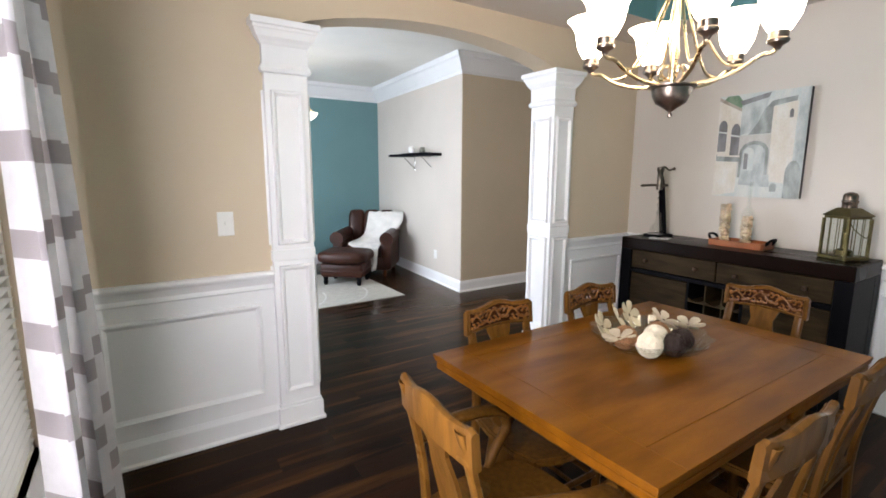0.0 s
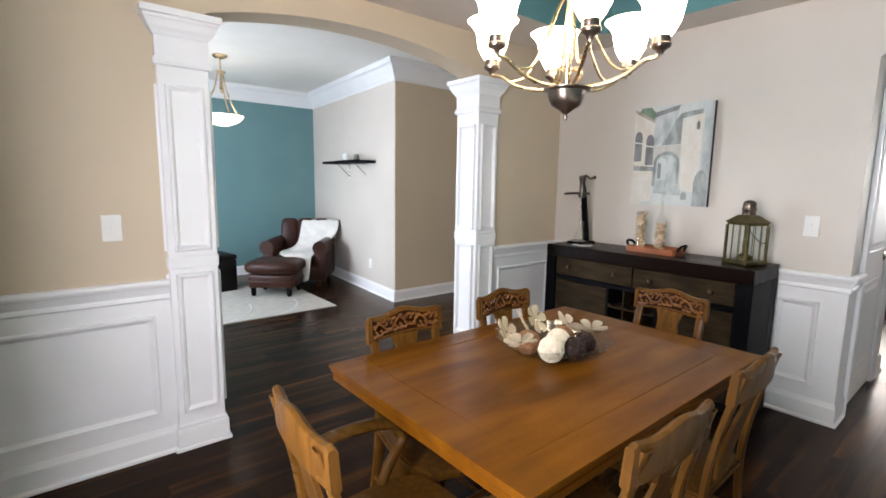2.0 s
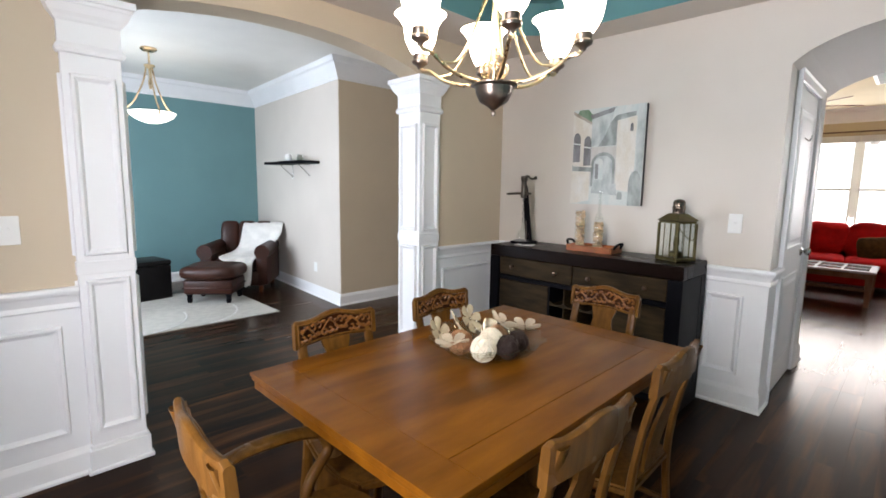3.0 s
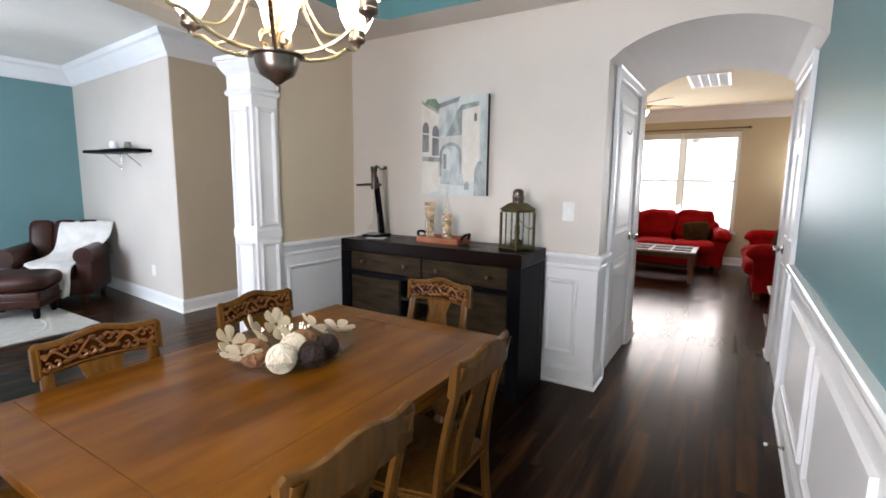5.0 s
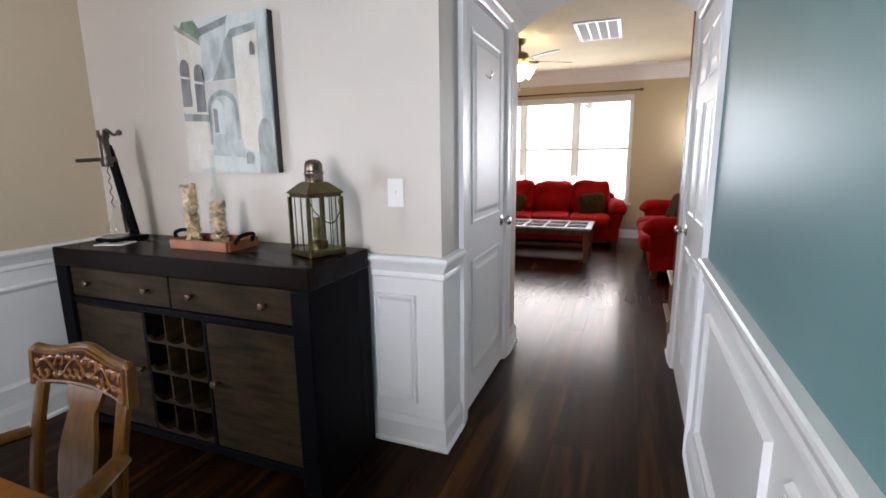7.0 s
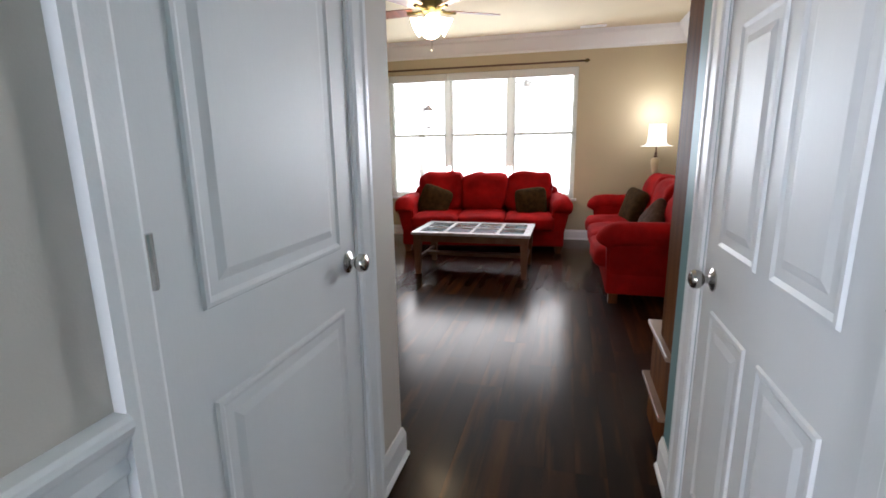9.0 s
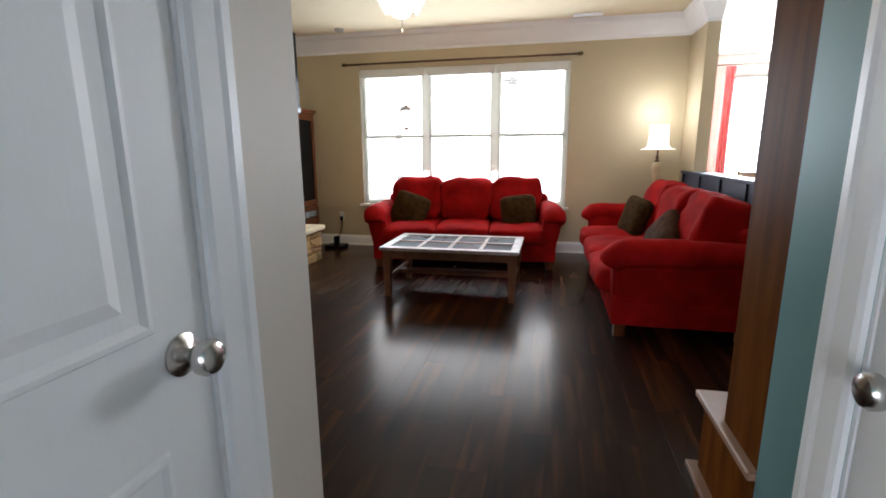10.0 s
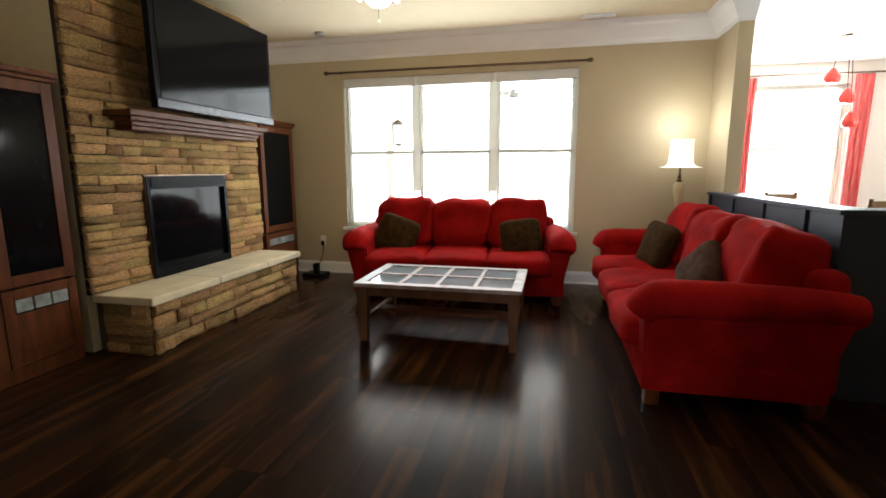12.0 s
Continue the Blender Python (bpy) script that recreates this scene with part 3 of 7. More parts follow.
profile_run("baseboard", (1.146, 0), (X_END, 0), BASE, m1=1, label="white moulded baseboard")
profile_run("baseboard", (X_END, 0), (X_END, 3.0), [(-u, v) for u, v in BASE], label="white moulded baseboard")
profile_run("baseboard", (1.56, Y_TEAL), (1.36, Y_TEAL), BASE, label="white moulded baseboard")
profile_run("baseboard", (X_FRONT, 6.6), (-0.22, 6.6), BASE, label="white moulded baseboard")
profile_run("baseboard", (-0.22, 6.6), (-0.45, 3.945), BASE, m1=1, label="white moulded baseboard")
profile_run("baseboard", (-0.45, 3.945), (1.5, 3.945), BASE, m0=1, label="white moulded baseboard")
profile_run("baseboard", (X_WIN, 3.0), (X_WIN, -1.95), BASE, label="white moulded baseboard")
profile_run("baseboard", (5.5, 3.0), (X_WIN, 3.0), BASE, label="white moulded baseboard")
profile_run("crown_trim", (X_FRONT, 6.6), (-0.22, 6.6), CROWN, z=CEIL_Z, m1=-1, label="white crown moulding")
profile_run("crown_trim", (-0.22, 6.6), (-0.45, 3.945), CROWN, z=CEIL_Z, m0=-1, m1=1, label="white crown moulding")
profile_run("crown_trim", (-0.45, 3.945), (1.5, 3.945), CROWN, z=CEIL_Z, m0=1, label="white crown moulding")
profile_run("crown_trim", (X_WIN, 3.0), (X_WIN, -1.95), CROWN, z=2.64, m0=-1, m1=-1, label="white crown moulding")
profile_run("crown_trim", (X_END, 3.0), (X_WIN, 3.0), CROWN, z=2.64, m1=-1, label="white crown moulding")
profile_run("crown_trim", (5.75, -1.95), (5.75, -2.07), CROWN, z=2.64, m0=1, label="white crown moulding")
profile_run("crown_trim", (X_WIN, -1.95), (5.75, -1.95), CROWN, z=2.64, m0=-1, m1=1, label="white crown moulding")


# ---- columns ----
def column(x0, x1, y0, y1):
    t = thing("column", "white square column with recessed panels and a moulded capital", "column", "columns of the arch", kind="structure")
    bm = bmesh.new()
    box(bm, x0, x1, y0, y1, 0, 1.95, 0.003)
    shaft = part("shaft", bm, WHITE, t)
    for z0, z1 in ((0.20, 0.92), (1.03, 1.82)):
        for side in range(4):
            bm = bmesh.new()
            w = (x1 - x0) if side % 2 == 0 else (y1 - y0)
            frame_moulding(bm, 0.026, w - 0.026, z0, z1, 0.030, 0.017, 0)
            m = {0: pose(x0, y0, 0), 1: pose(x1, y0, 0, 0, 0, 90), 2: pose(x1, y1, 0, 0, 0, 180), 3: pose(x0, y1, 0, 0, 0, -90)}[side]
            moved(bm, m)
            part("panel_moulding", bm, WHITE, t)
    def skirt(name, steps):
        bm = bmesh.new()
        for out, z0, z1 in steps:
            box(bm, x0 - out, x1 + out, y0 - out, y1 + out, z0, z1, 0.003)
        part(name, bm, WHITE, t)
    skirt("plinth", [(0.024, 0, 0.02), (0.014, 0.02, 0.115), (0.007, 0.115, 0.135)])
    skirt("middle_band", [(0.005, 0.945, 1.005)])
    cap = bmesh.new()
    prof = [(0.004, 1.90), (0.012, 1.905), (0.017, 1.92), (0.011, 1.935), (0.004, 1.945), (0.004, 2.03), (0.012, 2.04), (0.018, 2.05), (0.03, 2.065), (0.042, 2.095), (0.047, 2.10), (0.047, 2.112), (0.059, 2.116), (0.059, 2.145), (0.0, 2.147)]
    rings = [[cap.verts.new((x, y, z)) for x, y in ((x0 - o, y0 - o), (x1 + o, y0 - o), (x1 + o, y1 + o), (x0 - o, y1 + o))] for o, z in prof]
    for a, b in zip(rings, rings[1:]):
        for k in range(4):
            cap.faces.new((a[k], a[(k + 1) % 4], b[(k + 1) % 4], b[k]))
    cap.faces.new(rings[-1])
    part("capital", cap, WHITE, t)
    return t


column(-3.03, -2.81, 2.02, 2.275)
column(-0.995, -0.79, 2.02, 2.262)


# ---- doors of the passage ----
def panel_door(name, label, w, h, panels, knob_at, hinge_x):
    """A panelled leaf with its front in y = 0, proud towards -y, x from 0 to w."""
    t = thing(name, label, "door", kind="structure")
    bm = bmesh.new()
    box(bm, 0, w, -0.0, 0.035, 0.008, h, 0.002)
    part("leaf", bm, DOORW, t)
    for a, b, z0, z1 in panels:
        bm = bmesh.new()
        prof = [(0.0, 0.0), (0.004, 0.006), (0.012, 0.007), (0.022, 0.002), (0.045, 0.0015), (0.065, 0.007)]
        rings = [[bm.verts.new((x, -0.0005 - q, z)) for x, z in ((a + u, z0 + u), (b - u, z0 + u), (b - u, z1 - u), (a + u, z1 - u))] for u, q in prof]
        for r, s in zip(rings, rings[1:]):
            for k in range(4):
                bm.faces.new((r[k], r[(k + 1) % 4], s[(k + 1) % 4], s[k]))
        bm.faces.new(rings[-1])
        bmesh.ops.recalc_face_normals(bm, faces=bm.faces[:])
        part("door_panel", bm, DOORW, t)
    bm = bmesh.new()
    prof = [(0.0, 0.0), (0.033, 0.0), (0.033, 0.004), (0.020, 0.010), (0.011, 0.013), (0.011, 0.024), (0.020, 0.029), (0.027, 0.039), (0.028, 0.050), (0.023, 0.059), (0.011, 0.064), (0.0, 0.065)]
    lathe(bm, prof, 20)
    moved(bm, pose(knob_at[0], 0, knob_at[1], 90, 0, 0))
    part("door_knob", bm, NICKEL, t, "satin nickel round knob", True)
    for z in (0.25, 1.05, 1.85):
        bm = bmesh.new()
        lathe(bm, [(0.0, z), (0.006, z), (0.006, z + 0.09), (0.0, z + 0.09)], 10, (hinge_x, -0.004, 0))
        box(bm, hinge_x - 0.012, hinge_x + 0.012, -0.002, 0.002, z, z + 0.09)
        part("hinge", bm, NICKEL, t, "small metal hinge")
    return t


def casing(x0, x1, h, place):
    """Flat moulded casing round an opening x0..x1, proud towards -y."""
    w = 0.085
    bm = bmesh.new()
    prof = [(0.0, 0.010), (0.010, 0.016), (0.055, 0.019), (0.065, 0.024), (w, 0.024), (w, 0.0), (0.0, 0.0)]
    path = [(x0, 0.0), (x0, h), (x1, h), (x1, 0.0)]
    off = [(-1, 0), (-1, 1), (1, 1), (1, 0)]
    rings = [[bm.verts.new((px + ox * u, -q, pz + oz * u)) for u, q in prof] for (px, pz), (ox, oz) in zip(path, off)]
    n = len(prof)
    for a, b in zip(rings, rings[1:]):
        for k in range(n):
            bm.faces.new((a[k], b[k], b[(k + 1) % n], a[(k + 1) % n]))
    bm.faces.new(rings[0])
    bm.faces.new(rings[-1][::-1])
    bmesh.ops.recalc_face_normals(bm, faces=bm.faces[:])
    moved(bm, place)
    structure("door_casing_trim", bm, WHITE, "white moulded door casing")


d = panel_door("door_1", "white two-panel closet door with a satin nickel knob, closed", 0.74, 2.02, [(0.10, 0.64, 0.98, 1.90), (0.10, 0.64, 0.20, 0.80)], (0.685, 0.93), 0.004)
d.matrix_basis = pose(0.31, 0.004, 0)
casing(0.30, 1.06, 2.03, pose(0, 0, 0))
d = panel_door("door_2", "white six-panel door with a satin nickel knob, closed", 0.835, 2.02, [(0.11, 0.38, 1.66, 1.90), (0.455, 0.725, 1.66, 1.90), (0.11, 0.38, 0.98, 1.56), (0.455, 0.725, 0.98, 1.56), (0.11, 0.38, 0.20, 0.80), (0.455, 0.725, 0.20, 0.80)], (0.09, 0.885), 0.831)
d.matrix_basis = pose(1.265, Y_TEAL - 0.004, 0, 0, 0, 180)
casing(0, 0.855, 2.03, pose(1.275, Y_TEAL, 0, 0, 0, 180))

for x0, x1, y in ((0.30, 1.06, 0.0), (0.42, 1.275, Y_TEAL - 0.12)):
    bm = bmesh.new()
    box(bm, x0, x0 + 0.009, y + 0.001, y + 0.119, 0, 2.03)
    box(bm, x1 - 0.009, x1, y + 0.001, y + 0.119, 0, 2.03)
    box(bm, x0 + 0.009, x1 - 0.009, y + 0.001, y + 0.119, 2.021, 2.03)
    structure("door_jamb_trim", bm, WHITE, "white door jamb")
    structure("wall_closet_back", boxm(x0 - 0.1, x1 + 0.1, y + (0.13 if y == 0.0 else -0.05), y + (0.17 if y == 0.0 else -0.01), 0, 2.2), WALL2, "plain wall behind a closed door")

# ---- windows ----
BACKGLOW = glow("overexposed_daylight", (0.95, 0.98, 1.0), 3.0)
def backlit(name, colour, share):
    """White plastic that lets some daylight through."""
    m = mat(name, colour, 0.45, vary=0.02, scale=6, fine=80, bump=0.02)
    N, L = m.node_tree.nodes, m.node_tree.links
    tr, ms = N.new("ShaderNodeBsdfTranslucent"), N.new("ShaderNodeMixShader")
    tr.inputs[0].default_value = (*colour, 1)
    ms.inputs[0].default_value = share
    L.new(N["Principled BSDF"].outputs[0], ms.inputs[1])
    L.new(tr.outputs[0], ms.inputs[2])
    L.new(ms.outputs[0], N["Material Output"].inputs[0])
    return m


BLIND = backlit("white_blind_slat", (0.80, 0.79, 0.76), 0.3)
# high share imitates window glare spilling over the frames
VINYL = backlit("glare_lit_vinyl_frame", (0.82, 0.80, 0.74), 0.85)


def window(name, label, x, y0, y1, z0, z1, panes, side, blinds=True):
    """A window of upright sashes in a wall at x; side is +1 where the room lies towards -x."""
    t = thing(name, label, "window", kind="structure")
    n = panes
    w = (y1 - y0) / n
    def sx(a, b):
        return (x + side * a, x + side * b) if side > 0 else (x + side * b, x + side * a)
    bm = bmesh.new()
    a, b = sx(0.02, 0.10)
    box(bm, a, b, y0, y1, z1 - 0.03, z1, 0.002)
    box(bm, a, b, y0, y1, z0, z0 + 0.03, 0.002)
    for k in range(n + 1):
        yy = y0 + k * w
        box(bm, a, b, max(y0, yy - 0.035), min(y1, yy + 0.035), z0 + 0.03, z1 - 0.03, 0.002)
    part("window_frame", bm, VINYL, t)
    zm = (z0 + z1) / 2 + 0.035
    for k in range(n):
        ya, yb = y0 + k * w + 0.035, y0 + (k + 1) * w - 0.035
        if k == 0:
            ya = y0 + 0.035
        for zz0, zz1, off in ((z0 + 0.03, zm, 0.0), (zm - 0.03, z1 - 0.03, 0.018)):
            bm = bmesh.new()
            a, b = sx(0.045 + off, 0.062 + off)
            box(bm, a, b, ya, yb, zz0, zz0 + 0.032)
            box(bm, a, b, ya, yb, zz1 - 0.032, zz1)
            box(bm, a, b, ya, ya + 0.028, zz0 + 0.032, zz1 - 0.032)
            box(bm, a, b, yb - 0.028, yb, zz0 + 0.032, zz1 - 0.032)
            sash = part("sash", bm, VINYL, t)
            a, b = sx(0.051 + off, 0.055 + off)
            p = part("pane", boxm(a, b, ya + 0.028, yb - 0.028, zz0 + 0.032, zz1 - 0.032), GLASS, sash)
            p.visible_shadow = False
        if blinds:
            bm = bmesh.new()
            a, b = sx(0.004, 0.042)
            box(bm, a, b, ya - 0.02, yb + 0.02, z1 - 0.10, z1 - 0.004, 0.004)
            part("blind_headrail", bm, BLIND, t)
            bm = bmesh.new()
            z = z0 + 0.05
            while z < z1 - 0.09:
                a, b = sx(0.010, 0.036)
                box(bm, a, b, ya + 0.004, yb - 0.004, z, z + 0.0016)
                z += 0.034
            part("blind_slats", bm, BLIND, t, "open white horizontal blind slats")
    bm = bmesh.new()
    a, b = sx(-0.045, 0.10)
    box(bm, a, b, y0 - 0.04, y1 + 0.04, z0 - 0.03, z0, 0.004)
    part("window_sill", bm, WHITE, t)
    return t


window("window_1", "wide triple white window with open blinds, glaring with daylight", X_WIN, WY0, WY1, WZ0, WZ1, 3, 1)
window("window_2", "white kitchen window glaring with daylight", KX, -4.35, -3.05, 0.6, 2.35, 1, 1, False)
window("window_3", "white dining room window behind striped curtains", X_FRONT, -0.35, 1.45, 0.5, 2.25, 2, -1)
window("window_4", "white foyer window", X_FRONT, 3.5, 5.3, 0.35, 2.25, 2, -1)
for nm, x, y0, y1 in (("backdrop_garden", 8.4, -1.9, 3.6), ("backdrop_kitchen", 10.2, -6.5, -1.0), ("backdrop_street", -5.6, -3.0, 7.5)):
    o = part(nm, boxm(x, x + 0.02, y0, y1, -0.4, 4.2), BACKGLOW)
    tagged(o, "overexposed bright daylight outside the windows", "backdrop", "", "structure")

# porch post and lantern seen dimly outside the living room window
t = thing("porch_post", "brick porch post, coloured pale as if washed out by daylight", "post", at=(8.2, 1.97, 0))
# near-white colour carries the daylight haze over post and porch fan
POSTM = mat("haze_pale_porch", (0.90, 0.89, 0.88), 0.8, vary=0.12, scale=20, fine=60, bump=0.2)
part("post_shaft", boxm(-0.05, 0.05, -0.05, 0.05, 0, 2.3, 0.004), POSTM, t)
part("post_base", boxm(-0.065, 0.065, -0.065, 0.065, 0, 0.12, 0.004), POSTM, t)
t = thing("porch_lantern", "dark metal porch lantern with clear sides outside the window", "lantern", at=(8.2, 1.84, 1.62))
for yy in (-0.05, 0.05):
    for xx in (-0.05, 0.05):
        part("upright_bar", sweep(bmesh.new(), [(xx, yy, 0), (xx * 1.3, yy * 1.3, 0.28)], 0.006, 6), BRONZE, t)
part("lantern_cap", lathe(bmesh.new(), [(0.09, 0.28), (0.095, 0.29), (0.04, 0.35), (0.01, 0.37), (0.0, 0.40)], 12), BRONZE, t)
part("lantern_base", lathe(bmesh.new(), [(0.0, -0.05), (0.03, -0.03), (0.07, 0.0), (0.0, 0.005)], 12), BRONZE, t)
part("wall_arm", sweep(bmesh.new(), [(0, 0.02, 0.38), (0, 0.07, 0.42), (0, 0.12, 0.36), (0, 0.12, 0.1)], 0.008, 6), BRONZE, t)

structure("ceiling_porch", boxm(6.45, 8.39, -0.5, 0.7, 2.87, 2.95), WHITE, "white porch ceiling outside the window")
t = thing("porch_fan", "porch ceiling fan outside the window, coloured pale as if washed out", "ceiling fan", at=(8.0, 0.08, 2.26))
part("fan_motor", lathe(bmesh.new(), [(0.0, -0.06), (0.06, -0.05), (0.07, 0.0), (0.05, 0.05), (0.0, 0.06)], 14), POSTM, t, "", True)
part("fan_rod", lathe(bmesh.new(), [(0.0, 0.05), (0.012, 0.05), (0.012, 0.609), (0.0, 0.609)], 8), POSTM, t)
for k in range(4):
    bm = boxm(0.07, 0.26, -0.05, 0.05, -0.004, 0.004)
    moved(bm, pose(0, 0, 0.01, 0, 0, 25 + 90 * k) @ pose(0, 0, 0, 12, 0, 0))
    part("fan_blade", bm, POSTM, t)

# ---- dining room ----
# striped curtain beside the front window
def striped_cloth():
    m = mat("white_sheer_with_grey_stripes", (0.72, 0.71, 0.73), 0.85, vary=0.03, scale=30, fine=300, bump=0.2)
    nt = m.node_tree
    N, L = nt.nodes, nt.links
    b = N["Principled BSDF"]
    src = b.inputs["Base Color"].links[0].from_socket
    tc = N.new("ShaderNodeTexCoord")
    sep = N.new("ShaderNodeSeparateXYZ")
    L.new(tc.outputs["Object"], sep.inputs[0])
    md = N.new("ShaderNodeMath")
    md.operation, md.inputs[1].default_value = "MODULO", 0.205
    L.new(sep.outputs["Z"], md.inputs[0])
    lt = N.new("ShaderNodeMath")
    lt.operation, lt.inputs[1].default_value = "LESS_THAN", 0.062
    L.new(md.outputs[0], lt.inputs[0])
    mx = N.new("ShaderNodeMix")
    mx.data_type = "RGBA"
    mx.inputs["B"].default_value = (0.40, 0.365, 0.375, 1)
    L.new(lt.outputs[0], mx.inputs["Factor"])
    L.new(src, mx.inputs["A"])
    L.new(mx.outputs["Result"], b.inputs["Base Color"])
    tr = N.new("ShaderNodeBsdfTranslucent")
    L.new(mx.outputs["Result"], tr.inputs[0])
    ms = N.new("ShaderNodeMixShader")
    ms.inputs[0].default_value = 0.42
    L.new(b.outputs[0], ms.inputs[1])
    L.new(tr.outputs[0], ms.inputs[2])
    L.new(ms.outputs[0], N["Material Output"].inputs[0])
    return m


STRIPE = striped_cloth()


def curtain(name, label, x, y0, y1, z0, z1, folds, depth, material, seed=0, flare=0.0, group="", lean=0.0):
    """A hanging cloth with folds, in the plane x, thick as cloth."""
    bm = bmesh.new()
    nu, nv = folds * 10, 14
    rows = []
    for j in range(nv + 1):
        v = j / nv
        z = z0 + (z1 - z0) * v
        row = []
        for i in range(nu + 1):
            u = i / nu
            amp = depth * (0.75 + 0.35 * (1 - v)) * (0.8 + 0.4 * math.sin(seed + 5 * u))
            a = 2 * math.pi * folds * u + 0.5 * math.sin(3 * u + seed) + 0.35 * math.sin(4.1 * v + 7 * u)
            yy = y0 + (y1 - y0) * u + (1 - v) * flare * (u - 0.3) + 0.25 * amp * math.sin(2 * a)
            row.append(bm.verts.new((x + lean * (1 - v) + amp * math.sin(a), yy, z)))
        rows.append(row)
    for a, b in zip(rows, rows[1:]):
        for i in range(nu):
            bm.faces.new((a[i], a[i + 1], b[i + 1], b[i]))
    t = thing(name, label, "curtain", group)
    o = part("cloth", bm, material, t, "", True)
    s = o.modifiers.new("thick", "SOLIDIFY")
    s.thickness = 0.002
    return t


cw = curtain("curtain", "white sheer curtain with grey horizontal stripes, hanging to the floor", -3.83, 1.16, 1.62, 0.012, 2.33, 3, 0.040, STRIPE, 0.4, 0.36, "striped curtains", 0.055)
part("curtain_rod", sweep(bmesh.new(), [(-3.86, -0.9, 2.35), (-3.86, 1.86, 2.35)], 0.011, 10), BRONZE, cw)
curtain("curtain", "white sheer curtain with grey horizontal stripes, drawn aside", -3.82, 0.74, 1.18, 0.012, 2.33, 3, 0.036, STRIPE, 1.7, 0.0, "striped curtains")
curtain("curtain", "white sheer curtain with grey horizontal stripes, drawn aside", -3.855, -0.85, -0.40, 0.012, 2.33, 4, 0.04, STRIPE, 2.3, 0.0, "striped curtains")


def wall_switch(at, turn):
    t = thing("light_switch", "white plastic light switch on the painted wall", "light switch", "light switches", at, turn)
    part("plate", boxm(-0.038, 0.038, -0.006, 0, -0.06, 0.06, 0.002), CREAMP, t)
    part("toggle", boxm(-0.005, 0.005, -0.016, -0.006, -0.004, 0.012, 0.001), CREAMP, t)


wall_switch((-3.245, Y_COL, 1.155), 0)
wall_switch((0, 0.205, 1.165), 90 + 180)
wall_switch((0.72, 3.945, 1.16), 0)


def outlet(at, turn):
    t = thing("wall_outlet", "white plastic electrical outlet above the baseboard", "outlet", "outlets", at, turn)
    part("plate", boxm(-0.036, 0.036, -0.006, 0, -0.057, 0.057, 0.002), CREAMP, t)
    for z in (-0.02, 0.02):
        part("socket", boxm(-0.014, 0.014, -0.008, -0.005, z - 0.012, z + 0.012, 0.002), CREAMP, t)


outlet((-0.395, 4.58, 0.36), -90 + 5)
outlet((X_WIN, 2.19, 0.39), -90)

# table
t = thing("dining_table", "square-edged golden oak draw-leaf dining table, polished", "table", at=(-2.06, 0.455, 0))
part("tabletop", boxm(-0.672, 0.672, -0.452, 0.452, 0.722, 0.7345, 0.003, 2), TABLETOP, t)
BOARDS = [(-0.675, -0.5565, -0.455, 0.455), (0.5565, 0.675, -0.455, 0.455), (-0.5555, 0.5555, -0.455, -0.3465), (-0.5555, 0.5555, 0.3465, 0.455)]
BOARDS += [(-0.5555, 0.5555, -0.3455, 0.3455)]
for x0, x1, y0, y1 in BOARDS:
    part("board", boxm(x0, x1, y0, y1, 0.735, 0.747, 0.0016, 2), TABLETOP, t)
part("draw_leaf", boxm(-0.665, -0.02, -0.448, 0.448, 0.690, 0.716, 0.004, 2), TABLETOP, t)
part("draw_leaf", boxm(0.02, 0.665, -0.448, 0.448, 0.690, 0.716, 0.004, 2), TABLETOP, t)
part("apron", boxm(-0.56, 0.56, -0.35, 0.35, 0.60, 0.69, 0.004), OAK, t)
for sx in (-1, 1):
    for sy in (-1, 1):
        bm = lathe(bmesh.new(), [(0.0, 0), (0.035, 0), (0.04, 0.03), (0.028, 0.06), (0.035, 0.1), (0.055, 0.2), (0.062, 0.33), (0.05, 0.43), (0.03, 0.48), (0.045, 0.5), (0.045, 0.52), (0.045, 0.60)], 14, (sx * 0.47, sy * 0.29, 0))
        part("leg", bm, OAK, t, "", True)
part("stretcher", boxm(-0.47, 0.47, -0.03, 0.03, 0.12, 0.17, 0.006), OAK, t)
for sx in (-1, 1):
    part("stretcher", boxm(sx * 0.47 - 0.025, sx * 0.47 + 0.025, -0.29, 0.29, 0.12, 0.17, 0.006), OAK, t)


